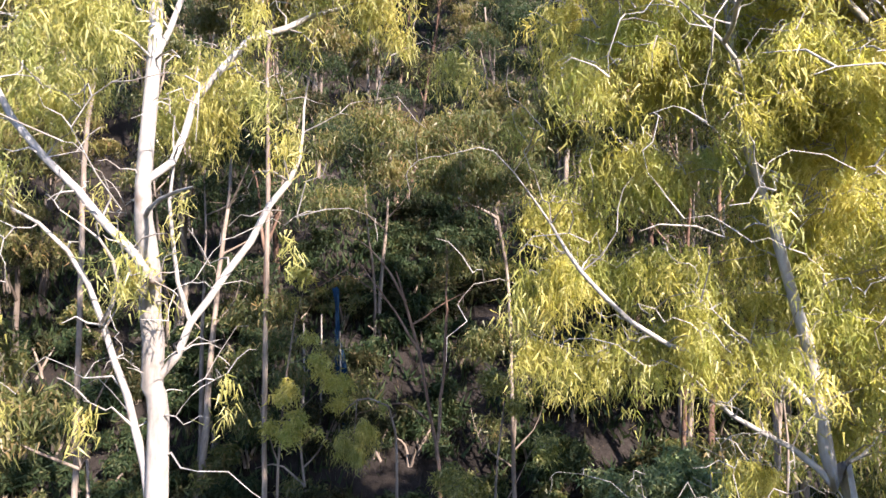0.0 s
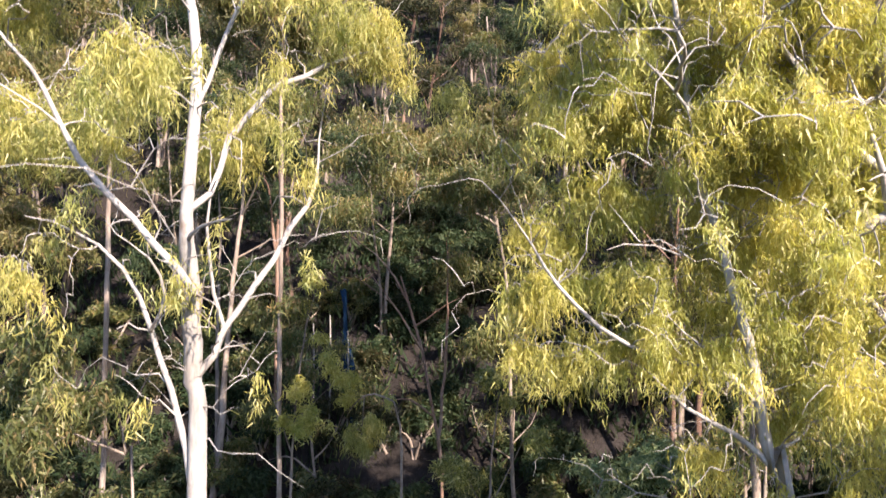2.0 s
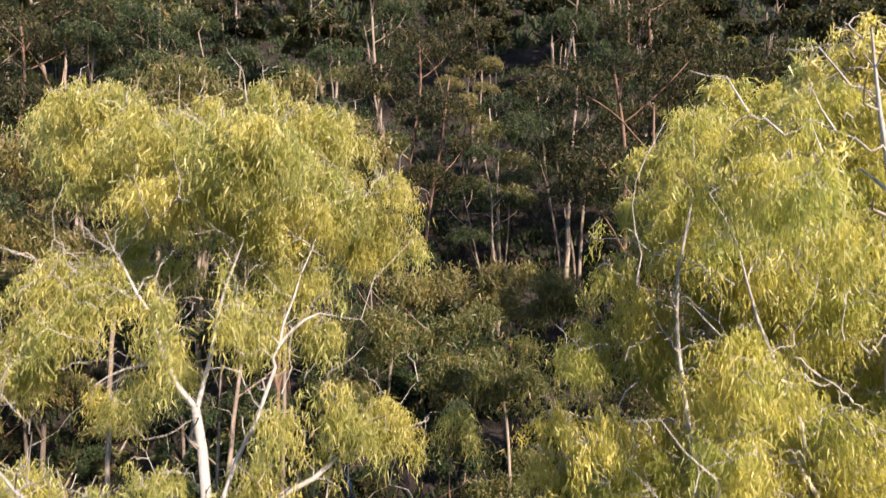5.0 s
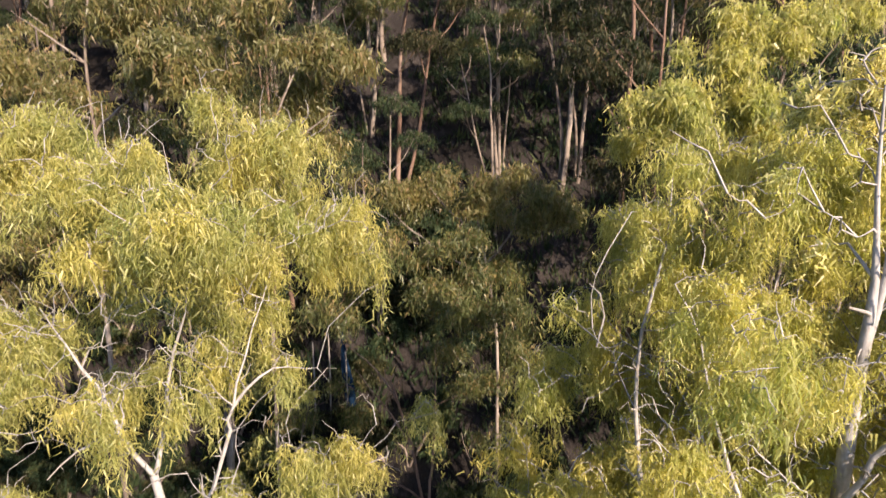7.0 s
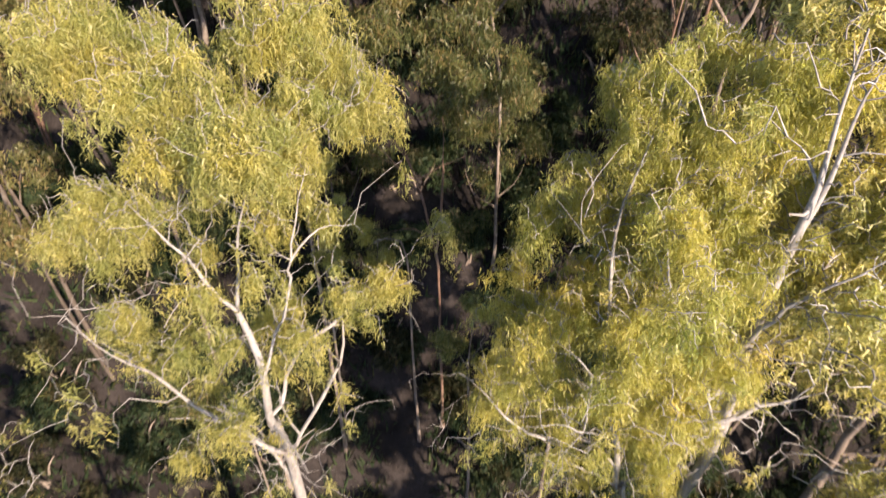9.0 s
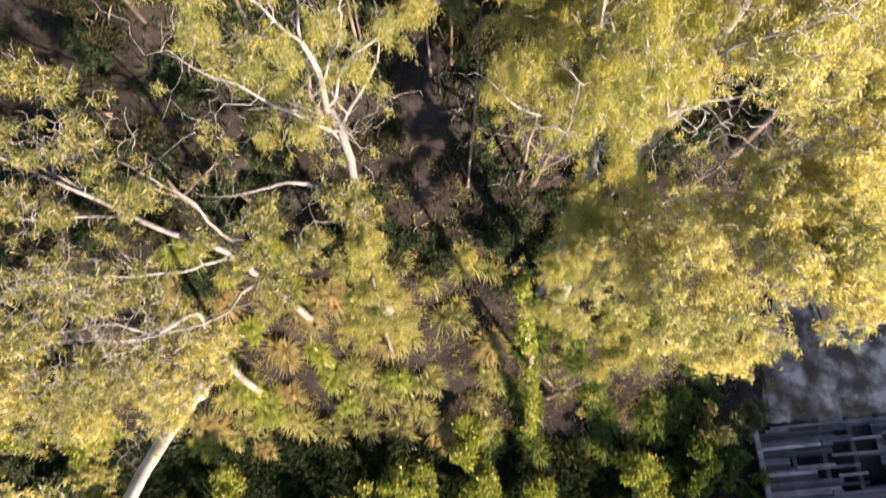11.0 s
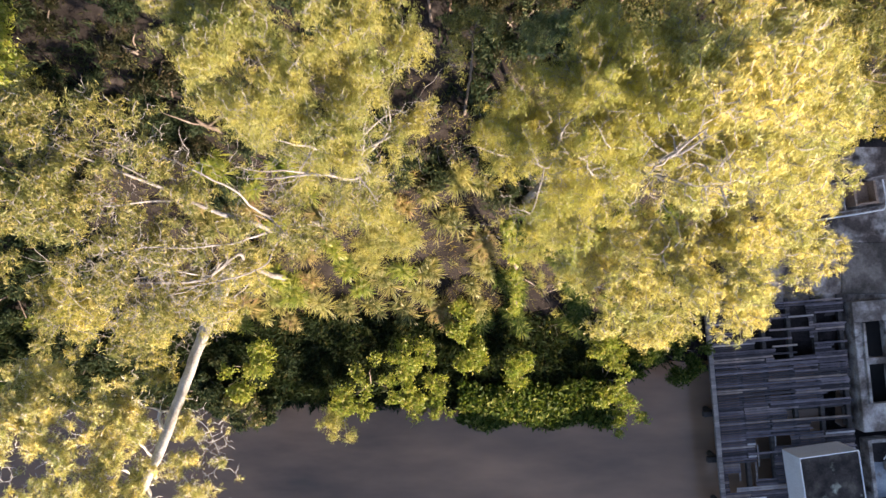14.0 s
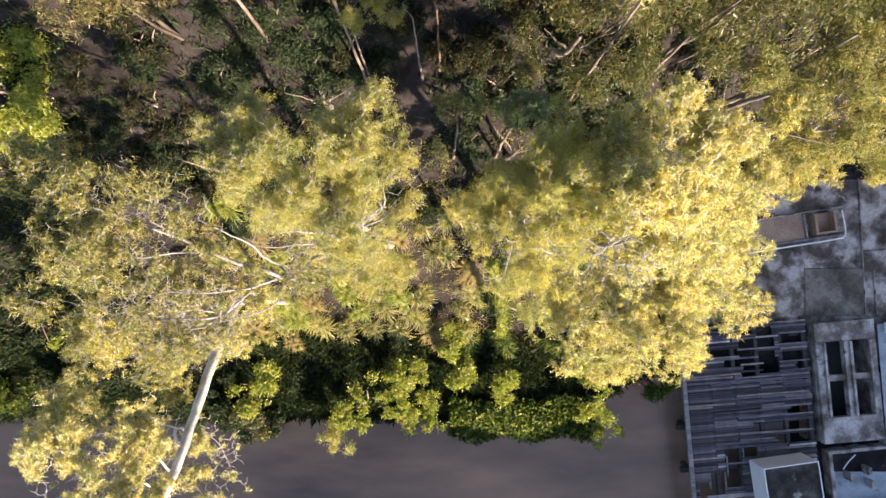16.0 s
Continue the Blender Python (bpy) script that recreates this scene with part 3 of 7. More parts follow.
TREE_B["crown"] += [(3.88, 6.67, 25.01, 0.37), (3.98, 6.54, 24.4, 0.31), (4.25, 7.36, 26.61, 0.42), (3.68, 6.95, 27.13, 0.46), (2.95, 6.81, 27.78, 0.45), (2.66, 8.54, 27.77, 0.56), (1.71, 7.24, 28.04, 0.42), (1.6, 7.23, 25.22, 0.21), (2.95, 6.88, 26.77, 0.39), (3.46, 6.29, 27.87, 0.42), (0.93, 7.37, 25.89, 0.27), (2.47, 6.76, 25.43, 0.27), (2.58, 6.83, 24.35, 0.24), (3.61, 7.31, 24.66, 0.23), (1.41, 7.51, 28.51, 0.31), (1.02, 7.04, 27.85, 0.26)]
TREE_B["crown"] += [(1.8, 6.91, 28.27, 0.34), (2.77, 8.16, 28.91, 0.41), (2.95, 7.24, 27.37, 0.36), (2.96, 6.28, 27.39, 0.31), (3.63, 7.35, 26.37, 0.39), (3.2, 6.99, 25.93, 0.28), (2.28, 6.92, 26.55, 0.34), (2, 7.31, 26.78, 0.33), (1.64, 7.04, 27.03, 0.29), (3.13, 8.1, 25.86, 0.26), (2.13, 7.02, 25.65, 0.28), (1.4, 7.05, 25.71, 0.23), (1.88, 7.6, 25.96, 0.31), (3.53, 6.56, 26.07, 0.32), (4.55, 7.51, 25.9, 0.37), (4.24, 6.86, 25.43, 0.3)]
TREE_B["crown"] += [(4.18, 7.61, 24.44, 0.27), (3.77, 6.39, 25.44, 0.28), (3.6, 7.15, 25.19, 0.23), (2.2, 5.94, 25.17, 0.17), (2.16, 6.64, 25.38, 0.24), (1.08, 6.91, 25.38, 0.17), (1.54, 7.2, 25.51, 0.21), (3.02, 8.08, 24.5, 0.18), (4.3, 8, 24.95, 0.29), (3.49, 6.1, 24.16, 0.24), (4.02, 6.45, 27.88, 0.32), (4, 7.65, 28.71, 0.38), (4.17, 7.16, 27.54, 0.35), (2.36, 5.9, 26.55, 0.21), (2.29, 6.17, 27.1, 0.23), (2.53, 5.93, 25.27, 0.18)]
TREE_B["crown"] += [(2.47, 5.97, 25.88, 0.16), (2.69, 5.91, 24.71, 0.16), (2.23, 6.06, 27.48, 0.22), (3.08, 6.44, 24.13, 0.18), (3.18, 5.2, 19, 0.53), (3.94, 5.53, 20, 0.51), (3.05, 4.72, 17, 0.57), (4.47, 4.88, 19, 0.55), (4.03, 4.24, 16, 0.59), (2.3, 5.48, 18, 0.49), (5.28, 4.38, 17, 0.57), (2.76, 5.81, 21, 0.37)]
rng = np.random.default_rng(91)
for z in np.linspace(25.4, 31.8, 17):
    for x in np.arange(np.interp(z, (25, 28, 29.5, 30.5, 32), (0.9, 1.2, 1.75, 2.2, 2.8)), 4.75, 0.62):
        TREE_B["crown"].append((x + rng.normal(0, 0.14), 7.35 + abs(rng.normal(0, 0.4)) - 0.2, z + rng.normal(0, 0.14), rng.uniform(0.27, 0.4)))
for k in range(40):
    TREE_B["crown"].append((rng.uniform(2.5, 4.2), rng.uniform(6.0, 6.9), rng.uniform(25.6, 32.0), rng.uniform(0.26, 0.36)))
TREE_R = dict(trunk=[(5, 6.6, None, 0.24), (4.6, 6.7, 14, 0.17), (4.1, 6.67, 22, 0.105), (4.34, 6.7, 24.5, 0.09), (4.46, 6.72, 26, 0.082), (4.3, 6.54, 27.3, 0.077), (4.12, 6.32, 28.5, 0.073), (4.0, 6.12, 29.4, 0.068), (4.02, 6.1, 30.2, 0.054), (4.03, 6.1, 30.8, 0.034), (3.97, 6.15, 31.6, 0.02), (3.95, 6.2, 32.4, 0.01)], limbs=[], crown=[])
TREE_R["limbs"].append([(4.3, 6.65, 25.5, 0.037), (3.72, 6.6, 26.16, 0.037), (3.19, 6.6, 26.75, 0.027)])
TREE_R["limbs"].append([(4.37, 6.6, 27.0, 0.038), (4.01, 6.7, 27.6, 0.039), (3.46, 6.7, 28.48, 0.028)])
TREE_R["limbs"].append([(4.29, 6.85, 27.08, 0.045), (3.99, 6.85, 27.69, 0.038), (3.64, 6.85, 28.29, 0.028), (3.36, 6.85, 28.78, 0.018)])
TREE_R["limbs"].append([(4.36, 6.85, 27.84, 0.043), (4.6, 6.85, 28.21, 0.038), (4.76, 6.85, 28.52, 0.028), (5.01, 6.85, 28.94, 0.018)])
TREE_R["limbs"].append([(4.48, 6.85, 29.5, 0.039), (4.75, 6.85, 29.89, 0.03), (5.1, 6.85, 30.13, 0.021)])
TREE_R["limbs"].append([(4.02, 6.4, 27.07, 0.055), (3.45, 6.6, 27.96, 0.045), (2.87, 6.9, 29.11, 0.035), (2.62, 7.1, 29.72, 0.022)])
TREE_R["limbs"].append([(3.94, 6.3, 26.48, 0.057), (4.67, 6.3, 26.96, 0.048), (5.34, 6.2, 27.39, 0.033)])
TREE_R["limbs"].append([(4.02, 6.1, 30.2, 0.05), (4.07, 6.1, 30.9, 0.04), (4.1, 6.12, 31.5, 0.028), (4.25, 6.2, 32.3, 0.014)])
TREE_R["limbs"].append([(3.95, 6.12, 28.3, 0.05), (4.1, 5.85, 29.3, 0.042), (4.5, 5.6, 30.0, 0.028), (4.9, 5.5, 30.6, 0.014)])
TREE_R["limbs"].append([(4.46, 6.72, 26, 0.05), (3.95, 6.15, 26.7, 0.046), (3.68, 6.0, 27.45, 0.036), (3.52, 6.1, 28.1, 0.02)])
TREE_R["crown"] += [(4.6, 6.8, 32.2, 0.6), (5.2, 7.0, 31.4, 0.65), (4.9, 6.0, 29.4, 0.6), (4.9, 6.5, 28.2, 0.5), (5.4, 6.4, 30.4, 0.7), (6.2, 6.2, 30.0, 0.8), (6.6, 7.0, 30.6, 0.8), (5.6, 7.6, 31.6, 0.7), (7.2, 6.8, 29.2, 0.7)]
TREE_R["crown"] += [(4.5, 6.1, 20.6, 0.8), (4.5, 5.9, 18.4, 0.8), (4.6, 5.7, 16.2, 0.8), (4.7, 5.5, 13.8, 0.7)]
TREE_R["crown"] += [(5.65, 9.3, 28.44, 0.88), (6.97, 9.88, 27.22, 0.94), (8.12, 8.97, 27.06, 0.95), (9.28, 7.96, 26.24, 0.82), (7.95, 6.42, 27.3, 0.95), (6.97, 7.75, 28, 1.2), (5.18, 7.48, 29, 1.13), (7.57, 5.66, 26.79, 1.27), (5.9, 6.4, 28.0, 1.0), (4.9, 5.47, 22.59, 1.36)]
TREE_R["crown"] += [(6.82, 4.01, 26.12, 1.15), (5.45, 4.15, 25.2, 1.1), (6.3, 5.0, 25.8, 1.0), (8.1, 5.0, 25.6, 0.9), (4.07, 4.32, 22.93, 1.05), (5.95, 2.72, 23.75, 0.83), (7.4, 3.11, 25.41, 0.68), (9.2, 4.46, 25.21, 0.69), (4.57, 2.96, 24.23, 0.72), (7.75, 9.26, 27.21, 0.78)]
TREE_E = dict(trunk=[(-6.2, 6.4, None, 0.18), (-6.0, 6.0, 12, 0.13), (-5.7, 5.5, 17, 0.095), (-5.35, 5.1, 20.6, 0.08), (-6.1, 5.45, 21.3, 0.074), (-7.4, 5.85, 21.45, 0.066), (-8.94, 6.55, 21.65, 0.054), (-11, 7.35, 22.3, 0.03), (-12.6, 7.9, 23.0, 0.015)], limbs=[], crown=[])
TREE_E["limbs"].append([(-5.45, 5.2, 20.0, 0.08), (-6.2, 6.1, 21.8, 0.06), (-7.6, 6.9, 22.4, 0.055), (-9.6, 7.9, 23.0, 0.03)])
TREE_E["limbs"].append([(-5.6, 5.2, 21.0, 0.06), (-7.4, 4.7, 21.2, 0.05), (-9.6, 4.6, 21.2, 0.035), (-11.6, 4.4, 20.6, 0.02)])
TREE_E["limbs"].append([(-8.0, 6.1, 21.5, 0.06), (-10.0, 5.9, 22.0, 0.045), (-12.2, 6.0, 22.4, 0.02)])
TREE_E["limbs"].append([(-5.6, 5.4, 18.4, 0.07), (-6.6, 3.9, 19.2, 0.05), (-8.8, 3.4, 19.0, 0.035), (-10.8, 2.6, 18.0, 0.02)])
TREE_E["limbs"].append([(-8.9, 6.5, 21.6, 0.05), (-10.4, 7.4, 21.9, 0.035), (-13.2, 8.3, 21.6, 0.015)])
TREE_E["crown"] += [(-5.35, 4.95, 20.9, 0.45), (-5.3, 4.9, 19.2, 0.6), (-5.5, 5.0, 17.2, 0.6), (-5.8, 5.3, 15, 0.6), (-6.4, 5.0, 22.0, 0.5), (-7.6, 5.3, 22.4, 0.55)]
TREE_E["crown"] += [(-13.91, 9.06, 21.74, 1.17), (-11.55, 7.91, 23.22, 1.28), (-9.32, 8.62, 24.54, 1.03), (-8.39, 7.84, 23.81, 1.07), (-12.66, 6.29, 22.48, 1.51), (-10.43, 6.26, 23.2, 1.46), (-8.81, 6.1, 22.71, 1.49), (-7.05, 5.55, 22.33, 1.33), (-14.24, 4.75, 21.04, 1.4), (-12.76, 4.32, 20.03, 1.46), (-11.18, 4.06, 18.85, 1.75), (-8.9, 3.86, 19.13, 1.51), (-14.43, 2.12, 17.14, 1.39)]
TREE_E["crown"] += [(-11.85, 1.74, 17.74, 1.36), (-9.92, 2.68, 18.09, 1.12), (-2.58, 6.35, 21.66, 0.78), (-4.39, 6, 20.29, 1.03)]
TREE_E["crown"] += [(-8.56, 3.94, 16, 0.78)]
TREE_C = dict(trunk=[(-12.4, 3.6, None, 0.38), (-12.28, 0.85, 7.7, 0.29), (-12.32, -2.0, 10.9, 0.25), (-12.47, -4.95, 14.14, 0.2), (-13.2, -6.6, 15.6, 0.14), (-13.9, -8.2, 16.8, 0.08)], limbs=[], crown=[])
TREE_C["limbs"].append([(-13.58, -3.19, 9, 0.09), (-13.97, -2.54, 10.5, 0.07), (-14.44, -1.94, 11.6, 0.05), (-14.9, -1.48, 12.6, 0.03)])
TREE_C["limbs"].append([(-13.26, -4.85, 10.8, 0.12), (-13.94, -3.59, 12.6, 0.09), (-14.82, -3.44, 14, 0.06), (-15.78, -2.96, 15, 0.03)])
TREE_C["limbs"].append([(-13.1, -5.89, 11.9, 0.12), (-13.72, -4.63, 13.5, 0.09), (-14.59, -4.18, 14.8, 0.06), (-15.78, -4.18, 16, 0.03)])
TREE_C["limbs"].append([(-13.08, -6.27, 12.2, 0.12), (-13.9, -6.05, 14, 0.1), (-15.03, -5.36, 15.5, 0.06), (-16.07, -4.64, 16.5, 0.03)])
TREE_C["limbs"].append([(-13.19, -3.86, 9.6, 0.06), (-12.11, -2.94, 10.4, 0.05), (-11.07, -3.49, 10.8, 0.03), (-10.12, -5.29, 11, 0.015)])
TREE_C["limbs"].append([(-13.18, -4.85, 10.8, 0.05), (-12.06, -5.43, 11.4, 0.04), (-10.93, -6.52, 11.8, 0.02)])
TREE_C["crown"] += [(-16.21, -1.12, 14.34, 1.02), (-14.62, -1.44, 14.4, 0.92), (-13.64, -1.55, 13.71, 0.72), (-14.38, -2.31, 15.6, 0.97), (-15.48, -2.09, 16.2, 1.03), (-13.6, -2.93, 14.64, 0.83), (-14.56, -3.51, 17.01, 0.99), (-13.69, -4.06, 15.66, 0.96), (-15.28, -4.96, 16.77, 1), (-13.56, -4.89, 16.99, 0.91), (-12.98, -5.31, 14.96, 0.77), (-13.25, -2.54, 13.81, 0.67), (-12.05, -3.11, 11.46, 0.49), (-11.61, -3.7, 10.37, 0.51), (-10.6, -4.67, 11.05, 0.49), (-11.88, -5.07, 11.84, 0.58)]
TREE_C["crown"] += [(-10.97, -6.09, 12.02, 0.57), (-11.74, -6.48, 13.02, 0.55), (-12.86, -4.45, 13.78, 0.54), (-13.1, -3.69, 11.58, 0.44), (-16.54, -0.95, 15.53, 1.05), (-16.67, -2.42, 16.56, 1.21), (-14.57, -5.89, 16.95, 0.99), (-12.88, -6.35, 16.76, 1), (-12.55, -7.1, 13.51, 0.77)]
TREE_F = dict(trunk=[(-9.2, 3.4, None, 0.18), (-8.8, 3.8, 10, 0.12), (-8.1, 4.3, 15, 0.075), (-7.75, 4.5, 17.4, 0.06), (-8.46, 3.72, 18.2, 0.055), (-9.22, 3.5, 18.45, 0.046), (-10.84, 3.45, 18.75, 0.03), (-12.8, 2.93, 18.5, 0.014)], limbs=[], crown=[])
TREE_F["limbs"].append([(-8.46, 3.67, 18.2, 0.05), (-9.3, 3.2, 18.4, 0.04), (-10.08, 2.99, 18.5, 0.03), (-11.9, 2.4, 18.5, 0.015)])
TREE_F["limbs"].append([(-8.46, 3.67, 18.2, 0.05), (-9.68, 3.85, 18.9, 0.04), (-11.17, 3.6, 19.1, 0.03), (-13.0, 3.5, 19.0, 0.015)])
TREE_F["limbs"].append([(-8.2, 4.2, 17.8, 0.04), (-8.88, 2.99, 17.8, 0.03), (-9.6, 2.2, 17.6, 0.015)])
TREE_F["limbs"].append([(-8.1, 4.4, 15, 0.06), (-10.4, 3.0, 15.4, 0.04), (-12.6, 1.8, 15.6, 0.02)])
TREE_F["limbs"].append([(-8.8, 3.8, 10, 0.06), (-10.4, 2.2, 10.6, 0.04), (-12.4, 0.6, 10.4, 0.02)])
TREE_F["crown"] += [(-14.63, 2.48, 16.07, 1.2), (-12.25, 2.04, 17.52, 1.12), (-11.74, 2.09, 15.42, 1.23), (-9.37, 2.61, 17.23, 1.14), (-8.44, 3.8, 16.66, 0.97), (-14.12, 3.99, 16.94, 0.96), (-8.55, 2.49, 15.16, 0.83), (-10.06, 1.9, 13.33, 0.89), (-14.59, 1.48, 14.74, 1.05), (-13.23, 1.26, 14.1, 0.86), (-15.86, 1.69, 15.06, 1.04), (-12.81, -0.26, 10.53, 0.74), (-13.85, -0.8, 9.86, 0.75), (-11.07, 2.47, 9.24, 0.87), (-11.5, 2.94, 10.14, 0.85)]
TREE_F["crown"] += [(-8.1, 4.1, 16.0, 0.7), (-8.2, 4.0, 14.4, 0.75), (-8.5, 3.8, 12.2, 0.75), (-8.8, 3.6, 10.2, 0.8), (-7.8, 4.4, 17.7, 0.5), (-10.67, 1.7, 8.11, 0.8), (-12.16, 1.7, 9.71, 0.76), (-19.16, -0.81, 9.39, 1.27), (-12.98, 0.73, 10.72, 0.83)]
TREE_G1 = dict(trunk=[(12.5, 13, None, 0.22), (12.3, 12.6, 14, 0.17), (12, 12.2, 18, 0.12), (12.4, 12, 21, 0.06)], limbs=[], crown=[])
TREE_G1["limbs"].append([(12.3, 12.6, 14, 0.1), (14.5, 13.4, 17, 0.07), (16.5, 13.8, 18.6, 0.03)])
TREE_G1["limbs"].append([(12.1, 12.4, 16, 0.09), (11.6, 11.2, 17.6, 0.06), (10.4, 11.6, 18.4, 0.03)])
TREE_G1["limbs"].append([(12.2, 12.3, 17, 0.08), (14.5, 11, 18.4, 0.05), (16.6, 10.4, 19, 0.03)])
TREE_G1["crown"] += [(11.99, 14.97, 19, 1.36), (14.01, 15.25, 19.5, 1.33), (16.54, 15.67, 19, 1.36), (14.81, 13.09, 20, 1.31), (16.56, 13.32, 20, 1.31), (13.11, 12.92, 19, 1.13), (16.32, 11.45, 18.5, 1.26), (17.61, 11.12, 19, 1.35), (15.46, 10.46, 17.5, 1.07), (18.39, 9.83, 17, 1.09), (12.18, 13.42, 18, 1.05), (17.89, 14.99, 19, 1.36), (18.77, 12.71, 19, 1.36), (13.08, 13.97, 20, 1.09), (10.41, 14.96, 19, 0.9)]
TREE_G4 = dict(trunk=[(14.6, 13.4, None, 0.2), (14.4, 12.8, 11, 0.15), (14.9, 12.0, 14.5, 0.1), (16.6, 11.6, 16.2, 0.06), (18.6, 11.8, 17, 0.03)], limbs=[], crown=[])
TREE_G4["limbs"].append([(14.5, 12.5, 12.5, 0.09), (13.6, 11.6, 15.2, 0.06), (12.8, 11.4, 16.6, 0.03)])
TREE_G4["limbs"].append([(14.9, 12.0, 14.5, 0.08), (16.0, 10.6, 15, 0.05), (17.4, 10.0, 15.2, 0.03)])
TREE_G4["limbs"].append([(16.6, 11.6, 16.2, 0.05), (17.4, 12.8, 17.6, 0.035), (17.6, 13.8, 18.4, 0.02)])
TREE_G4["crown"] += [(14.5, 10.71, 16, 1.0), (12.82, 11.51, 17, 1.0), (16.26, 9.95, 15, 0.95), (17.81, 10.2, 15, 1.0), (19.38, 11.16, 15, 1.1), (19.54, 12.49, 16, 1.1), (16.22, 11.76, 17, 1.1), (14.26, 12.01, 18, 0.9), (17.09, 13.2, 18, 1.1), (20.4, 10.3, 14, 0.9), (15.4, 10.9, 16.4, 0.9), (18.4, 11.9, 16.6, 1.0)]
TREE_G2 = dict(trunk=[(5.5, 15.2, None, 0.16), (5.6, 14.8, 17, 0.13), (5.4, 14.2, 21, 0.08)], limbs=[], crown=[])
TREE_G2["limbs"].append([(5.6, 14.8, 17, 0.07), (7.4, 15.2, 19, 0.05), (8.6, 15.6, 20, 0.03)])
TREE_G2["limbs"].append([(5.5, 14.6, 18, 0.07), (4.2, 14.8, 20, 0.03)])
TREE_G2["crown"] += [(5.01, 14.59, 20, 0.98), (6.76, 15.04, 20, 1.09), (8.28, 13.95, 20, 1.09), (6.21, 13.21, 19.5, 0.89), (9.38, 15.05, 20, 1.09), (4.29, 13.57, 19, 0.72), (10.62, 13.82, 19, 0.9), (7.9, 12.9, 19, 0.79), (3.39, 14.93, 19, 0.68)]
TREE_G3 = dict(trunk=[(-18.5, 14.2, None, 0.16), (-18.6, 13.6, 15, 0.1), (-18.9, 13, 17, 0.05)], limbs=[], crown=[])
TREE_G3["limbs"].append([(-18.5, 13.9, 14.6, 0.06), (-17.4, 13.4, 16, 0.03)])
TREE_G3["crown"] += [(-17.98, 15.71, 16.5, 1.11), (-16.74, 14.73, 16.5, 0.98), (-17.88, 13.83, 17, 1.09), (-17.43, 12.5, 16.5, 1.03), (-18.7, 11.61, 16, 1), (-16.79, 15.89, 16, 0.88), (-19.1, 14.56, 17, 1.21), (-19.05, 12.37, 17, 1.21)]
TREE_D1 = dict(trunk=[(5.8, 13, 28.76, 0.043), (5.99, 13, 30.06, 0.043), (6.1, 13, 31.11, 0.037), (6.32, 13, 32.42, 0.027), (6.53, 13, 33.68, 0.018)], limbs=[], crown=[])
TREE_D1["limbs"].append([(5.92, 13, 29.74, 0.044), (5.12, 13, 30.48, 0.037), (4.52, 13, 31.51, 0.029)])
TREE_D1["limbs"].append([(6.1, 13, 31.11, 0.036), (5.61, 13, 31.92, 0.029), (5.14, 13, 32.61, 0.021)])
TREE_D1["limbs"].append([(6.16, 13, 31.52, 0.029), (6.93, 13, 32.82, 0.021), (7.43, 13, 33.59, 0.021)])
TREE_D1["crown"] += [(4.25, 12.5, 32.97, 0.46), (5.3, 12.74, 32.99, 0.54), (6.19, 12.81, 33.19, 0.47), (6.56, 12.82, 33.47, 0.39), (4.2, 11.85, 31.94, 0.51), (5.6, 13.81, 30.93, 0.61), (4.22, 13.37, 31.49, 0.58), (5.89, 13.02, 32.22, 0.46), (8.02, 14.07, 33.81, 0.7), (5.76, 12.65, 33.82, 0.48), (3.6, 13.34, 32.81, 0.33)]
TREE_D1["crown"] += [(6.55, 12.9, 32.13, 0.6)]
TREE_D2 = dict(trunk=[(1.85, 18, 25.42, 0.041), (1.66, 18, 27.33, 0.041), (1.33, 18, 28.86, 0.033), (1.17, 18, 29.9, 0.026)], limbs=[], crown=[])
TREE_D2["limbs"].append([(1.62, 18, 27.64, 0.042), (0, 18, 28.7, 0.031), (-1.32, 18, 29.88, 0.031)])
TREE_D2["limbs"].append([(1.52, 18, 28.25, 0.042), (2.36, 18, 29.16, 0.031), (2.77, 18, 29.91, 0.031)])
TREE_D2["limbs"].append([(1.36, 18, 28.86, 0.031), (0.59, 18, 29.45, 0.031), (-0, 18, 30.18, 0.02)])
TREE_D2["crown"] += [(-1.33, 17.39, 30.1, 0.59), (-0.85, 17.65, 29.64, 0.5), (1.11, 16.74, 30.13, 0.54), (1.08, 17.37, 29.27, 0.6), (2.23, 18.1, 29.96, 0.62), (2.64, 16.43, 29.78, 0.51), (-0.24, 18.65, 29.5, 0.58), (-0.01, 18.58, 30.34, 0.57), (3.45, 17.55, 29.4, 0.54), (1.98, 17.11, 29.32, 0.53), (-1.65, 17.16, 30.27, 0.36), (0.58, 17.24, 28.86, 0.5), (-0.85, 17.55, 28.93, 0.43)]
TREE_M1 = dict(trunk=[(0.1, 14.6, 21.75, 0.037), (0.05, 14.6, 22.66, 0.037), (-0.14, 14.6, 23.71, 0.032), (-0.33, 14.6, 24.76, 0.032), (-0.59, 14.6, 25.7, 0.027), (-0.78, 14.6, 26.3, 0.016)], limbs=[], crown=[])
TREE_M1["limbs"].append([(-0.59, 14.6, 25.7, 0.033), (-1.07, 14.6, 26.54, 0.025), (-1.8, 14.6, 27.14, 0.017)])
TREE_M1["limbs"].append([(-0.33, 14.6, 24.76, 0.033), (-0.95, 14.6, 25.7, 0.025), (-1.55, 14.6, 26.54, 0.017)])
TREE_M1["limbs"].append([(0.05, 14.6, 22.66, 0.049), (0.1, 14.6, 23.59, 0.041), (0.18, 14.6, 24.99, 0.042), (0.24, 14.6, 26.3, 0.033), (0.19, 14.6, 27.02, 0.025)])
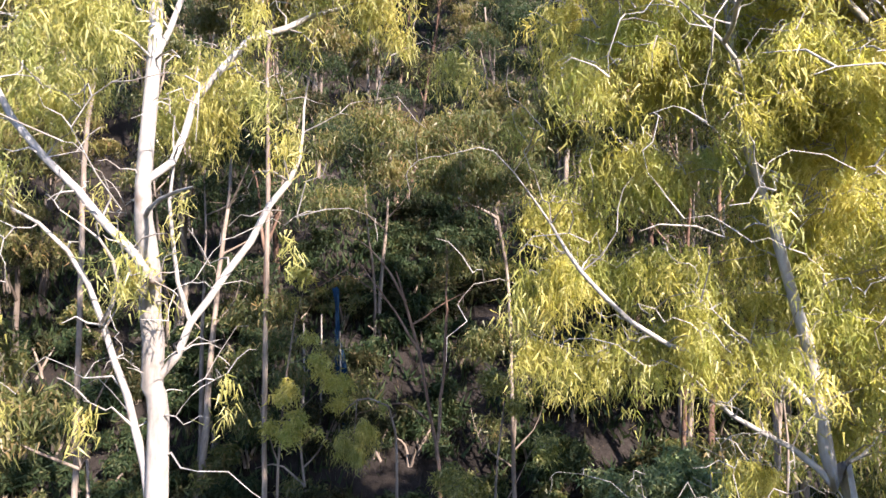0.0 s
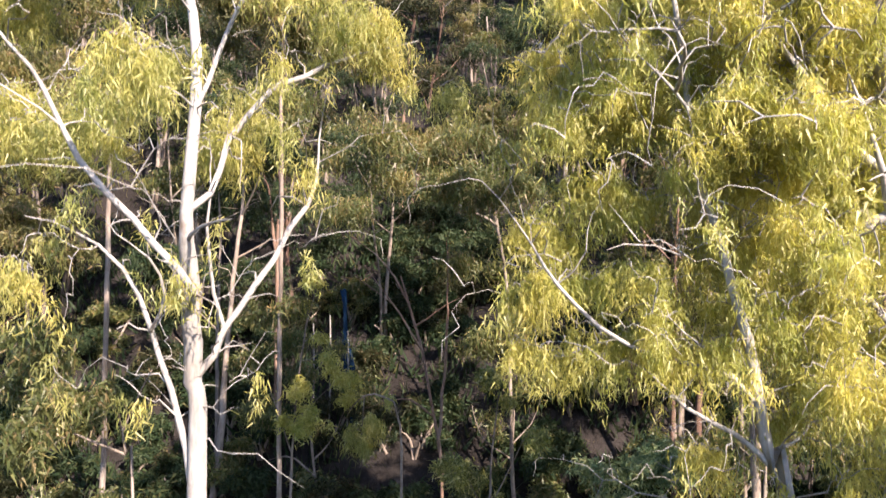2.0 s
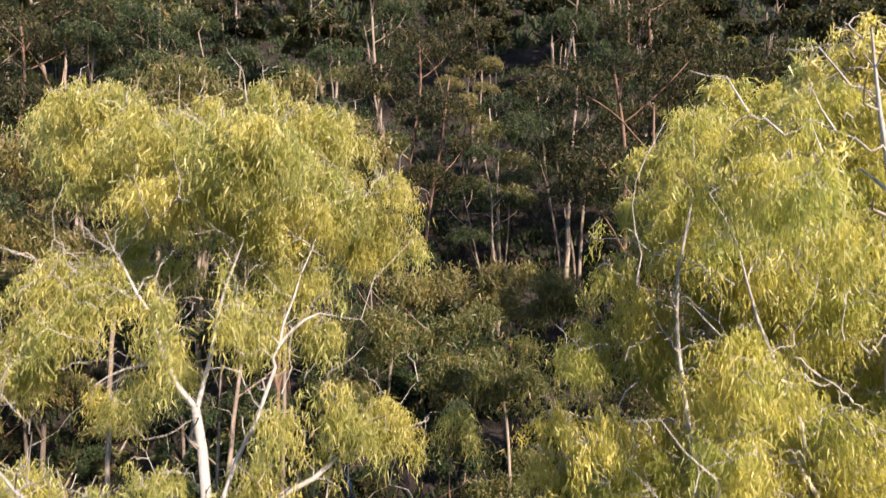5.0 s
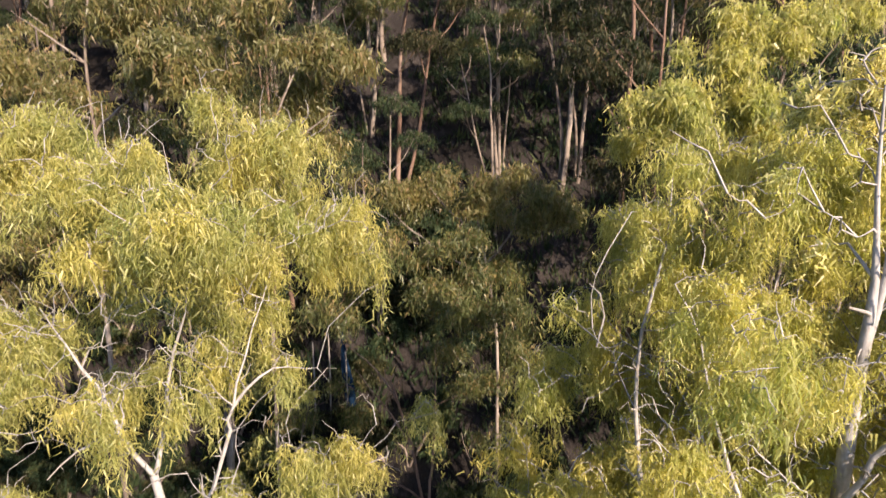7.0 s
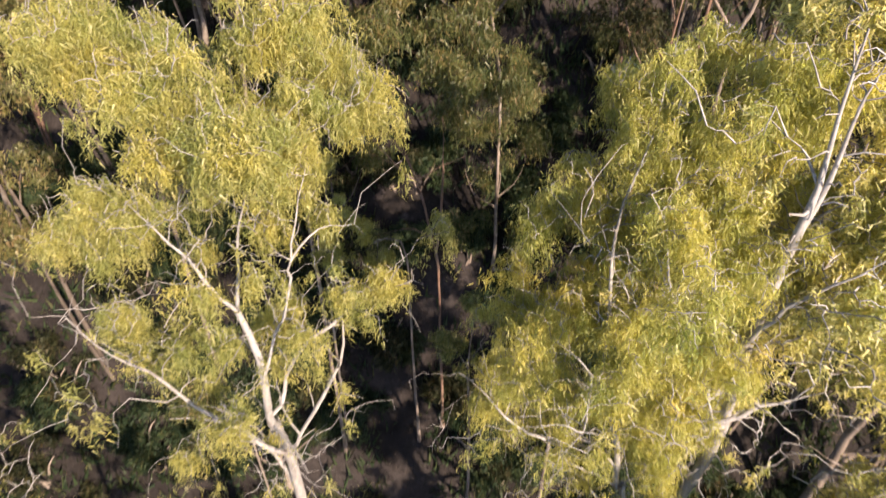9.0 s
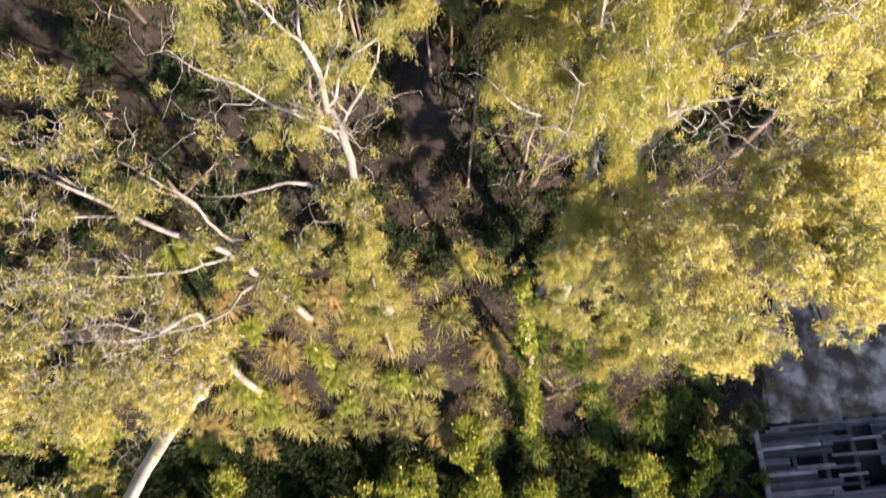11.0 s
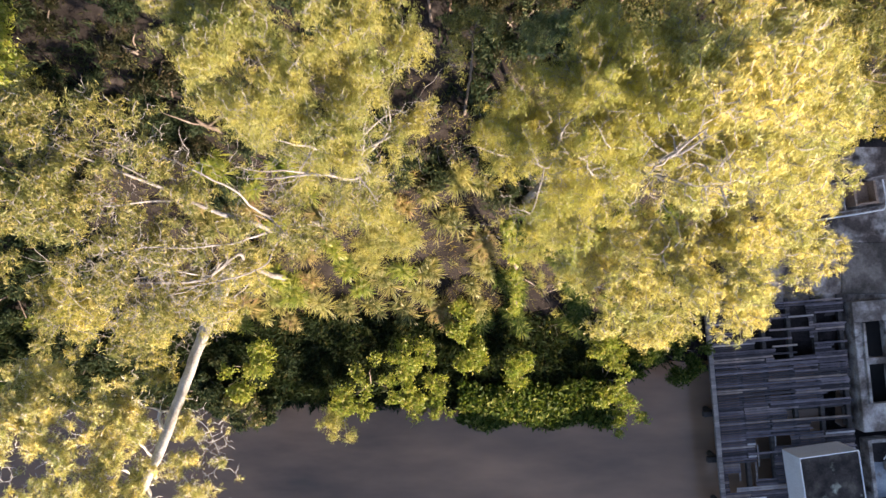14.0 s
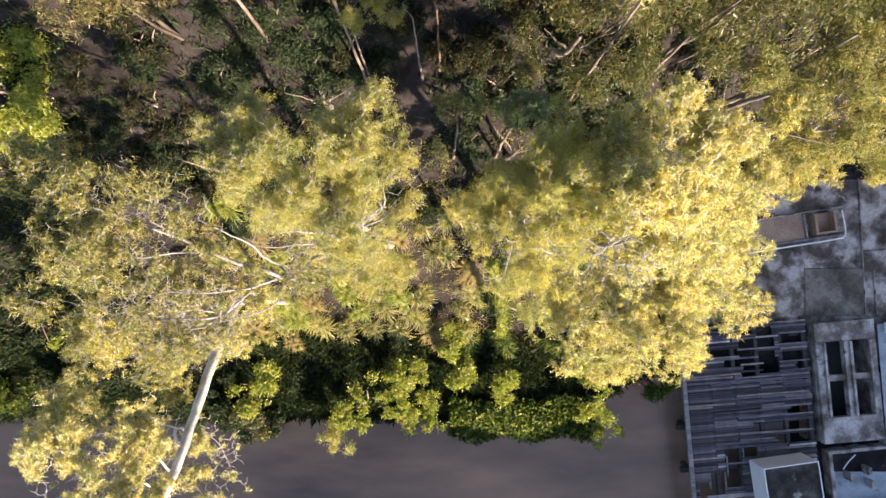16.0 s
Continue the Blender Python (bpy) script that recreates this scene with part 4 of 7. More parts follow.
TREE_M1["limbs"].append([(-0.21, 14.6, 23.41, 0.025), (-0.53, 14.6, 23.68, 0.025), (-0.94, 14.6, 23.71, 0.016), (-1.53, 14.6, 23.53, 0.016)])
TREE_M1["limbs"].append([(-0.38, 14.6, 25.23, 0.025), (0.24, 14.6, 25.7, 0.017), (0.72, 14.6, 25.94, 0.017)])
TREE_M1["crown"] += [(-1.7, 15.9, 27.93, 0.65), (-0.8, 13.93, 27.87, 0.57), (-0.12, 15.05, 28.56, 0.68), (0.38, 15.35, 29.27, 0.64), (0.58, 14.04, 27.89, 0.64), (-0.36, 14.44, 29.05, 0.54), (-1.86, 15, 28.8, 0.56), (-1.06, 14.21, 28.87, 0.53), (1.15, 15.35, 28.75, 0.57), (0.13, 15.88, 26.88, 0.52), (0.84, 14.57, 26.9, 0.48), (1.87, 14.11, 28.73, 0.53), (2.86, 14.96, 29.18, 0.56), (2.94, 14.8, 28.03, 0.55), (-1.18, 14.15, 29.45, 0.47), (-2.03, 14.52, 27.97, 0.48)]
TREE_M1["crown"] += [(-1.3, 14.65, 23.7, 0.31), (-1.55, 14.9, 23.08, 0.41), (-0.43, 15.28, 25.09, 0.22), (1.53, 14.31, 27.94, 0.59), (-2.37, 13.82, 26.71, 0.51), (-2.55, 13.63, 25.81, 0.44), (2.46, 15.71, 27, 0.58)]
TREE_D3 = dict(trunk=[(-3.18, 14, 27.93, 0.042), (-3.22, 14, 29.6, 0.036), (-3.18, 14, 30.96, 0.03), (-2.77, 14, 32.28, 0.025), (-2.07, 14, 33.54, 0.014)], limbs=[], crown=[])
TREE_D3["limbs"].append([(-3.18, 14, 30.96, 0.039), (-3.65, 14, 32.06, 0.031), (-3.8, 14, 33.32, 0.023)])
TREE_D3["limbs"].append([(-3.02, 14, 31.41, 0.031), (-2.24, 14, 31.74, 0.023), (-1.67, 14, 32.18, 0.023)])
TREE_D3["crown"] += [(-2.86, 13.75, 33.61, 0.74), (-2.25, 13.76, 33, 0.64), (-1.88, 15.47, 32.76, 0.66), (-3.5, 14.67, 32.16, 0.86), (-2.62, 15.34, 31.57, 0.73), (-3.54, 13.9, 33.52, 0.69), (-4.35, 13.59, 32.57, 0.79), (-2.73, 13.68, 31.43, 0.65), (-3.94, 14.39, 32.93, 0.67), (-1.37, 14.25, 32.5, 0.39), (-4.98, 14.24, 33.23, 0.66), (-2.36, 15.36, 32.29, 0.6), (-4.5, 14.81, 31.7, 0.59)]
TREE_D4 = dict(trunk=[(-7.38, 15.5, 28.5, 0.052), (-7.22, 15.5, 30.8, 0.045), (-7.23, 15.5, 31.9, 0.039), (-7.26, 15.5, 33.43, 0.027), (-7, 15.5, 34.78, 0.016)], limbs=[], crown=[])
TREE_D4["limbs"].append([(-7.2, 15.5, 31.84, 0.043), (-7.77, 15.5, 32.02, 0.034), (-8.45, 15.5, 31.41, 0.026)])
TREE_D4["limbs"].append([(-7.22, 15.5, 31.42, 0.043), (-6.4, 15.5, 32.26, 0.034), (-5.62, 15.5, 32.97, 0.025)])
TREE_D4["limbs"].append([(-7.19, 15.5, 32.97, 0.034), (-8.07, 15.5, 33.65, 0.025), (-8.73, 15.5, 34.1, 0.025)])
TREE_D4["crown"] += [(-8.03, 14.85, 32.81, 0.75), (-7.75, 15.76, 32.38, 0.8), (-9.09, 15.86, 31.01, 0.76), (-6.1, 15.06, 33.4, 0.99), (-5.7, 16.89, 34.05, 0.91), (-7.5, 16.05, 33.83, 0.74), (-8.8, 16.41, 34.1, 0.76), (-8.41, 15.18, 30.21, 0.74), (-6.31, 14.82, 32.49, 0.69), (-9.28, 15.95, 32, 0.76), (-7.31, 15.38, 34.65, 0.7), (-5.72, 15.15, 34.3, 0.69), (-9.3, 15.45, 29.28, 0.76), (-8.14, 15.63, 29.25, 0.64), (-9.95, 15.59, 32.6, 1.1), (-10.09, 15.38, 30.55, 1.11)]
TREE_L1 = dict(trunk=[(-3.48, 8.2, 23.36, 0.02), (-3.58, 8.2, 24.05, 0.017), (-3.68, 8.2, 24.5, 0.012), (-3.76, 8.2, 24.88, 0.009)], limbs=[], crown=[])
TREE_L1["limbs"].append([(-3.59, 8.2, 24.05, 0.018), (-4.02, 8.2, 24.21, 0.018), (-4.42, 8.2, 24.4, 0.014)])
TREE_L1["limbs"].append([(-3.66, 8.2, 24.37, 0.014), (-3.46, 8.2, 24.75, 0.014), (-3.31, 8.2, 25.01, 0.009)])
TREE_L1["crown"] += [(-4.4, 8.39, 24.6, 0.3), (-5.3, 9.36, 24.7, 0.41), (-5.06, 8.67, 25.39, 0.38), (-4.29, 8, 24.09, 0.25), (-4.28, 9.02, 23.68, 0.28), (-3.57, 8.01, 24.84, 0.19), (-4.48, 7.58, 25.66, 0.27), (-3.83, 7.65, 24.93, 0.21), (-4.37, 7.38, 24.5, 0.26), (-4.02, 8.66, 23.36, 0.2), (-4.32, 7.76, 23.66, 0.24)]
TREE_S1 = dict(trunk=[(-3.06, 18.3, 20.48, 0.033), (-3.22, 18.3, 21.63, 0.033), (-3.31, 18.3, 22.79, 0.027), (-3.18, 18.3, 23.95, 0.02)], limbs=[], crown=[])
TREE_S1["limbs"].append([(-3.21, 18.3, 21.34, 0.031), (-3.95, 18.3, 21.77, 0.031), (-4.39, 18.3, 21.63, 0.021)])
TREE_S1["limbs"].append([(-3.19, 18.3, 21.63, 0.031), (-2.71, 18.3, 22.2, 0.021), (-2.35, 18.3, 23.07, 0.021)])
TREE_S1["crown"] += [(-3.2, 17.58, 24.59, 0.6), (-3.63, 18.02, 23.69, 0.61), (-2.93, 18.2, 23.67, 0.59), (-4.13, 17.67, 23.45, 0.57), (-4.8, 18.01, 24.27, 0.58), (-2.36, 18.3, 23.37, 0.47), (-3.74, 18.62, 22.44, 0.67), (-4.87, 17.82, 22.86, 0.57), (-2.7, 18.58, 24.23, 0.45), (-4.63, 18.43, 25.13, 0.51)]
TREE_S2 = dict(trunk=[(2.03, 18.6, 20.37, 0.034), (1.96, 18.6, 21.54, 0.034), (2.05, 18.6, 22.72, 0.02), (1.98, 18.6, 23.62, 0.02)], limbs=[], crown=[])
TREE_S2["limbs"].append([(1.99, 18.6, 21.54, 0.031), (1.21, 18.6, 22.13, 0.021), (0.92, 18.6, 23.02, 0.021)])
TREE_S2["limbs"].append([(2.01, 18.6, 21.98, 0.032), (2.5, 18.6, 22.5, 0.021), (2.73, 18.6, 23.02, 0.021)])
TREE_S2["crown"] += [(2.01, 18.87, 23.59, 0.49), (1.79, 18.33, 23.06, 0.5), (2.49, 18.01, 22.38, 0.41), (1.4, 19.08, 22.35, 0.43), (2.33, 18.89, 25.12, 0.62), (1.5, 18.26, 24.54, 0.6), (0.9, 18.2, 24.25, 0.47), (2.94, 18.94, 23.89, 0.62), (1.3, 19.61, 25.42, 0.56)]
TREE_V1 = dict(trunk=[(-4.58, 20, 19.69, 0.057), (-4.6, 20, 22.84, 0.058), (-4.64, 20, 25.09, 0.059), (-4.62, 20, 27.38, 0.052), (-4.62, 20, 29.37, 0.037), (-4.98, 20, 31.05, 0.022)], limbs=[], crown=[])
TREE_V1["limbs"].append([(-4.62, 20, 26.89, 0.057), (-4.93, 20, 28.54, 0.046), (-5.2, 20, 29.87, 0.035)])
TREE_V1["limbs"].append([(-4.61, 20, 27.05, 0.057), (-4.27, 20, 28.21, 0.046), (-4.12, 20, 29.04, 0.035)])
TREE_V1["crown"] += [(-5.04, 20.29, 30.45, 0.84), (-4.54, 22.02, 30.13, 0.82), (-5.71, 20.24, 30.95, 0.84), (-4.55, 20.27, 31.47, 0.93), (-3.54, 20.38, 30.65, 0.76)]
TREE_N1 = dict(trunk=[(-10.5, 10.5, None, 0.12), (-10.6, 10.3, 12.5, 0.09), (-10.4, 10.2, 14.5, 0.05)], limbs=[], crown=[])
TREE_N1["limbs"].append([(-10.6, 10.3, 12, 0.06), (-12.8, 10.8, 13.6, 0.03)])
TREE_N1["limbs"].append([(-10.5, 10.3, 12.5, 0.06), (-8.2, 11.2, 14.6, 0.03)])
TREE_N1["crown"] += [(-16.56, 14.43, 14, 1.2), (-14.44, 14.98, 14, 1.2), (-12.19, 15.47, 15, 1.16), (-18.71, 13.6, 13, 1.24), (-16.24, 13.05, 13, 1.1), (-13.3, 16.41, 16, 1.13), (-16.84, 16.24, 15, 1.29), (-12.03, 13.65, 14, 0.93), (-20.65, 11.56, 12, 1.13), (-18.97, 15.23, 14, 1.2)]
TREE_N2 = dict(trunk=[(-5, 13.2, None, 0.12), (-5, 13, 15.5, 0.08), (-4.8, 13, 17, 0.05)], limbs=[], crown=[])
TREE_N2["limbs"].append([(-5, 13.1, 15, 0.05), (-6.6, 13.2, 16.4, 0.03)])
TREE_N2["limbs"].append([(-5, 13, 15.5, 0.05), (-3.4, 13.4, 17, 0.02)])
TREE_N2["crown"] += [(-9.79, 15.92, 16, 1.13), (-8.68, 15.07, 15.5, 1.02), (-8.99, 16.55, 17, 1.09), (-7.17, 15.76, 16.5, 0.99), (-5.59, 16.32, 17, 0.97), (-7.54, 16.81, 17, 1.09), (-10.62, 16.74, 16.5, 0.99)]
TREE_N3 = dict(trunk=[(3.6, 11.2, None, 0.12), (3.7, 11, 13.5, 0.08), (3.8, 11, 15, 0.05)], limbs=[], crown=[])
TREE_N3["limbs"].append([(3.7, 11, 13.2, 0.05), (5.2, 11.4, 14.8, 0.03)])
TREE_N3["limbs"].append([(3.7, 11, 13.8, 0.05), (2.6, 12, 15.4, 0.02)])
TREE_N3["crown"] += [(2.37, 15.04, 14, 1.07), (4.12, 15.8, 15, 1.04), (2.74, 16.48, 16, 1), (5.05, 14.51, 14, 0.96), (-1.33, 16.56, 15, 0.78), (-0.03, 16.97, 16, 0.85), (5.81, 16.37, 17, 0.97), (5.94, 15.02, 15, 0.93), (3.54, 13.96, 13, 0.83)]
TREE_U1 = dict(trunk=[(5, 3.2, None, 0.12), (4.9, 3, 7, 0.09), (4.7, 2.8, 10.5, 0.05)], limbs=[], crown=[])
TREE_U1["limbs"].append([(4.9, 3, 7, 0.05), (6.2, 3.4, 9.5, 0.03)])
TREE_U1["limbs"].append([(4.9, 3, 7.5, 0.05), (3.6, 3.6, 10, 0.03)])
TREE_U1["limbs"].append([(4.8, 2.9, 8.5, 0.04), (5.4, 1.6, 10.5, 0.02)])
TREE_U1["crown"] += [(5.07, 7.69, 10, 0.93), (6.49, 7.87, 11, 0.9), (8, 7.4, 11, 0.94), (8.92, 6.06, 11, 0.96), (5.86, 6.29, 10, 0.91), (7.42, 5.04, 9.5, 0.95), (8.85, 4.45, 9, 1), (6.66, 4.31, 8.5, 0.92), (9.95, 4.94, 10, 0.98), (4.76, 8.81, 11, 0.82), (6.82, 8.94, 12, 0.88), (4.92, 9.5, 13, 0.73)]

TREE_U2 = dict(trunk=[(-2.6, 5.0, None, 0.09), (-2.5, 5.3, 12, 0.07), (-2.4, 5.8, 17, 0.04), (-2.45, 6.1, 19, 0.02)], limbs=[], crown=[])
TREE_U2["limbs"].append([(-2.5, 5.3, 12, 0.05), (-3.0, 5.4, 13.4, 0.02)])
TREE_U2["limbs"].append([(-2.4, 5.5, 14, 0.04), (-1.8, 5.2, 15.4, 0.02)])
TREE_U2["crown"] += [(-2.4, 6.0, 17.6, 0.6), (-2.2, 5.6, 15.6, 0.7), (-2.9, 5.9, 15.2, 0.65), (-2.0, 5.2, 13.6, 0.7), (-3.0, 5.3, 12.8, 0.75), (-2.45, 6.2, 19.4, 0.45), (-1.6, 5.0, 11.8, 0.6), (-3.4, 5.0, 11.4, 0.6)]

TREE_S3 = dict(trunk=[(-3.0, 14.2, None, 0.05), (-2.95, 14.1, 20, 0.035), (-2.85, 14, 23.4, 0.022), (-2.6, 14, 25.6, 0.012)], limbs=[], crown=[])
TREE_S3["limbs"].append([(-2.9, 14, 22.8, 0.018), (-3.4, 14, 24.2, 0.01)])
TREE_S3["limbs"].append([(-2.8, 14, 23.6, 0.016), (-2.1, 13.9, 24.1, 0.01)])
TREE_S3["limbs"].append([(-2.65, 14, 25, 0.014), (-2.4, 14, 26.3, 0.008)])
TREE_S3["crown"] += [(-2.83, 14, 23.98, 0.3), (-3.57, 14, 24.5, 0.28), (-2.54, 14, 25.01, 0.26), (-1.95, 14, 24.05, 0.3), (-2.5, 13.9, 23.4, 0.3), (-3.2, 14, 23.4, 0.28), (-2.71, 14, 25.85, 0.24), (-2.45, 14, 26.3, 0.26), (-2.2, 14, 24.5, 0.22)]
TREE_S4 = dict(trunk=[(-0.6, 14.2, None, 0.05), (-0.7, 14.1, 20, 0.035), (-0.75, 14, 23.3, 0.022), (-1.05, 14, 23.85, 0.018), (-1.45, 13.9, 23.9, 0.014), (-1.75, 13.9, 23.6, 0.01)], limbs=[], crown=[])
TREE_S4["limbs"].append([(-1.4, 13.9, 23.9, 0.012), (-1.5, 13.9, 23.3, 0.007)])
TREE_S4["crown"] += [(-1.37, 14, 23.5, 0.24), (-1.68, 14, 23.36, 0.24), (-1.0, 14, 23.92, 0.2), (-1.55, 13.9, 23.05, 0.2)]
TREE_S5 = dict(trunk=[(3.0, 11.2, None, 0.07), (3.0, 11.1, 19, 0.05), (3.0, 11, 22.6, 0.025)], limbs=[], crown=[])
TREE_S5["limbs"].append([(3.0, 11, 21.6, 0.02), (2.4, 11, 23.0, 0.01)])
TREE_S5["limbs"].append([(3.0, 11, 22, 0.02), (3.6, 11, 23.1, 0.01)])
TREE_S5["crown"] += [(3.0, 11, 23.2, 0.42), (2.44, 11, 23.05, 0.36), (3.57, 11, 23.1, 0.4), (2.9, 11, 22.5, 0.5), (3.5, 10.9, 22.4, 0.45), (2.3, 11, 22.4, 0.4)]
TREE_S6 = dict(trunk=[(0.9, 11.2, None, 0.06), (0.9, 11.1, 19, 0.04), (0.8, 11, 22.6, 0.022), (0.95, 11, 24.3, 0.01)], limbs=[], crown=[])
TREE_S6["limbs"].append([(0.8, 11, 22.4, 0.016), (0.44, 11, 23.1, 0.008)])
TREE_S6["limbs"].append([(0.85, 11, 22.8, 0.016), (1.32, 11, 23.6, 0.008)])
TREE_S6["crown"] += [(0.44, 11, 23.1, 0.3), (1.32, 11, 23.6, 0.28), (0.8, 11, 24.6, 0.22), (1.09, 11, 24.3, 0.22), (0.7, 11, 22.6, 0.3)]

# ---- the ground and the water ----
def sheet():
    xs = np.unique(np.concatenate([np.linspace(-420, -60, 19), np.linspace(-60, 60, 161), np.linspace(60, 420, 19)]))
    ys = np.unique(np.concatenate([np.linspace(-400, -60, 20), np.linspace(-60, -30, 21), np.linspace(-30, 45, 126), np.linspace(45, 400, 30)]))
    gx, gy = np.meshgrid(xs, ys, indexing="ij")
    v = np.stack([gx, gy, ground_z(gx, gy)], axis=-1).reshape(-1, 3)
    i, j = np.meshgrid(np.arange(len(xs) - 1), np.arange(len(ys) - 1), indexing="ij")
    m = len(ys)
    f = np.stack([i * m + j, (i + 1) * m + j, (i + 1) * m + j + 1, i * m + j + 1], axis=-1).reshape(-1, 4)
    return tagged(new("ground", mesh_of("ground", v, f, SOIL, True)), "leaf-littered soil of a steep wooded river bank, coloured dark for shade", "ground", kind="structure")


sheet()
tagged(new("water", mesh_of("water", [(-400, -60, 0), (400, -60, 0), (400, 4, 0), (-400, 4, 0)], [(0, 1, 2, 3)], WATER)), "still muddy brown river water below the bank", "river", kind="structure")


# ---- the gum trees over the bank ----
tree("gum_tree", TREE_A, "tall white-barked gum tree with a forked trunk and drooping leaves", WHITE_BARK, GUM_LEAF, 11, 2150, 90, 0.095, 0.0125, 0.095, hang=1.0, fill=0.55, clump=0.33, droop=0.34, bare=120, slender=0.78, least=0.006)
tree("gum_tree", TREE_B, "leaning pale gum tree with long drooping yellow-green foliage", WHITE_BARK, LIME_LEAF, 12, 5500, 74, 0.095, 0.0125, 0.095, hang=1.0, fill=0.4, clump=0.36, droop=0.34, bare=130, slender=0.68, least=0.006)
tree("gum_tree", TREE_R, "white-barked gum tree with a broad golden crown above the wharf", WHITE_BARK, SUNNY_LEAF, 13, 6400, 48, 0.115, 0.021, 0.095, hang=0.6, clump=0.44, twig=0.042, droop=0.18, bare=230, slender=0.95, least=0.0115)
tree("gum_tree", TREE_E, "gum tree leaning sideways with white limbs and a wide olive crown", WHITE_BARK, WARM_LEAF, 14, 1650, 46, 0.15, 0.03, 0.13, hang=0.35, clump=0.5, twig=0.045, droop=0.16, bare=300, slender=0.7, least=0.012)
tree("gum_tree", TREE_C, "thick white gum trunk leaning out over the brown river", PALE_BARK, PALE_LEAF, 15, 2100, 42, 0.15, 0.03, 0.13, hang=0.35, clump=0.5, twig=0.045, droop=0.14, bare=220, slender=0.8, least=0.012)
tree("gum_tree", TREE_F, "gum tree with pale bare branches at the edge of the bank", WHITE_BARK, GOLD_LEAF, 16, 1000, 44, 0.15, 0.03, 0.14, hang=0.35, clump=0.5, twig=0.045, droop=0.16, bare=180, slender=0.8, least=0.012)
tree("gum_tree", TREE_D1, "slender gum tree on the slope with small clustered leaf tufts", GREY_BARK, GUM_LEAF, 17, 420, 60, 0.16, 0.03, 0.2, droop=0.2)
tree("gum_tree", TREE_D2, "low brownish eucalypt in the shade of the slope", GREY_BARK, BROWN_LEAF, 18, 300, 55, 0.17, 0.035, 0.2)
tree("gum_tree", TREE_M1, "thin twin-stemmed sapling with sparse foliage in the gully", RED_BARK, OLIVE_LEAF, 19, 420, 50, 0.15, 0.026, 0.22, droop=0.25)
tree("gum_tree", TREE_D3, "olive-leaved gum tree standing behind the white one", GREY_BARK, BROWN_LEAF, 20, 420, 60, 0.17, 0.034, 0.22, droop=0.2)
tree("gum_tree", TREE_D4, "brown-leaved gum tree with bare white branches on the hillside", GREY_BARK, BROWN_LEAF, 21, 420, 60, 0.17, 0.034, 0.24)
tree("gum_tree", TREE_L1, "small twisted wattle tree beside the white gum", GREY_BARK, OLIVE_LEAF, 22, 200, 45, 0.13, 0.026, 0.13, droop=0.2)
tree("gum_tree", TREE_S1, "young olive-leaved sapling on the slope", GREY_BARK, OLIVE_LEAF, 23, 160, 50, 0.15, 0.04, 0.18)
tree("gum_tree", TREE_S2, "spindly sapling with sparse drooping leaves", GREY_BARK, OLIVE_LEAF, 24, 150, 45, 0.15, 0.034, 0.18)
tree("gum_tree", TREE_S3, "leafy yellow-green sapling in front of the shaded slope", GREY_BARK, LIME_LEAF, 51, 200, 26, 0.11, 0.03, 0.1, hang=0.5, clump=0.22, droop=0.12)
tree("gum_tree", TREE_S4, "bent sapling with a drooping tuft of pale dry leaves", GREY_BARK, GUM_LEAF, 52, 90, 34, 0.11, 0.022, 0.09, hang=1.0, clump=0.2, droop=0.25)
tree("gum_tree", TREE_S5, "bushy blue-green sapling below the leaning gum", GREY_BARK, BLUE_LEAF, 53, 260, 40, 0.11, 0.03, 0.12, hang=0.4, clump=0.25, droop=0.1)
tree("gum_tree", TREE_S6, "thin sapling with sparse yellow-green leaves", GREY_BARK, WARM_LEAF, 54, 150, 26, 0.11, 0.026, 0.1, hang=0.5, clump=0.2, droop=0.12)
tree("gum_tree", TREE_V1, "straight pinkish gum trunk further up the slope", RED_BARK, OLIVE_LEAF, 25, 160, 50, 0.17, 0.034, 0.22)
tree("gum_tree", TREE_G1, "olive gum tree on the slope above the yard", GREY_BARK, WARM_LEAF, 26, 900, 50, 0.17, 0.032, 0.16, hang=0.4, clump=0.55)
tree("gum_tree", TREE_G4, "yellow-green gum tree spreading over the edge of the yard", WHITE_BARK, GOLD_LEAF, 29, 900, 46, 0.16, 0.03, 0.14, hang=0.4, clump=0.5, twig=0.045, droop=0.15, bare=120, slender=0.8, least=0.012)
tree("gum_tree", TREE_G2, "thin olive gum tree in the shade of the slope", GREY_BARK, OLIVE_LEAF, 27, 300, 55, 0.17, 0.036, 0.3)
tree("gum_tree", TREE_G3, "bushy bright green young tree on the slope", GREY_BARK, GREEN_LEAF, 28, 300, 60, 0.18, 0.06, 0.26)


# wattles added to cover sunlit soil; the dark leaf colours stand for shade
tree("gum_tree", TREE_N1, "bushy wattle coloured dark for the shade of the slope", GREY_BARK, HILL_SHADE_LEAF, 44, 300, 60, 0.18, 0.045, 0.26, hang=0.3, clump=0.55)
tree("gum_tree", TREE_N2, "bushy wattle coloured dark for the shade of the slope", GREY_BARK, DARK_SHADE_LEAF, 45, 240, 60, 0.18, 0.045, 0.26, hang=0.3, clump=0.55)
tree("gum_tree", TREE_N3, "olive wattle beside the bare path up the slope", GREY_BARK, OLIVE_LEAF, 46, 240, 60, 0.18, 0.04, 0.26, hang=0.3, clump=0.55)
tree("gum_tree", TREE_U2, "straggling young gum tree at the foot of the white one", GREY_BARK, GUM_LEAF, 42, 420, 40, 0.15, 0.028, 0.14, hang=0.5, droop=0.2, bare=20)
tree("gum_tree", TREE_U1, "young olive gum tree under the golden crown", GREY_BARK, GUM_LEAF, 41, 380, 60, 0.17, 0.034, 0.2, hang=0.5, droop=0.2, bare=20)


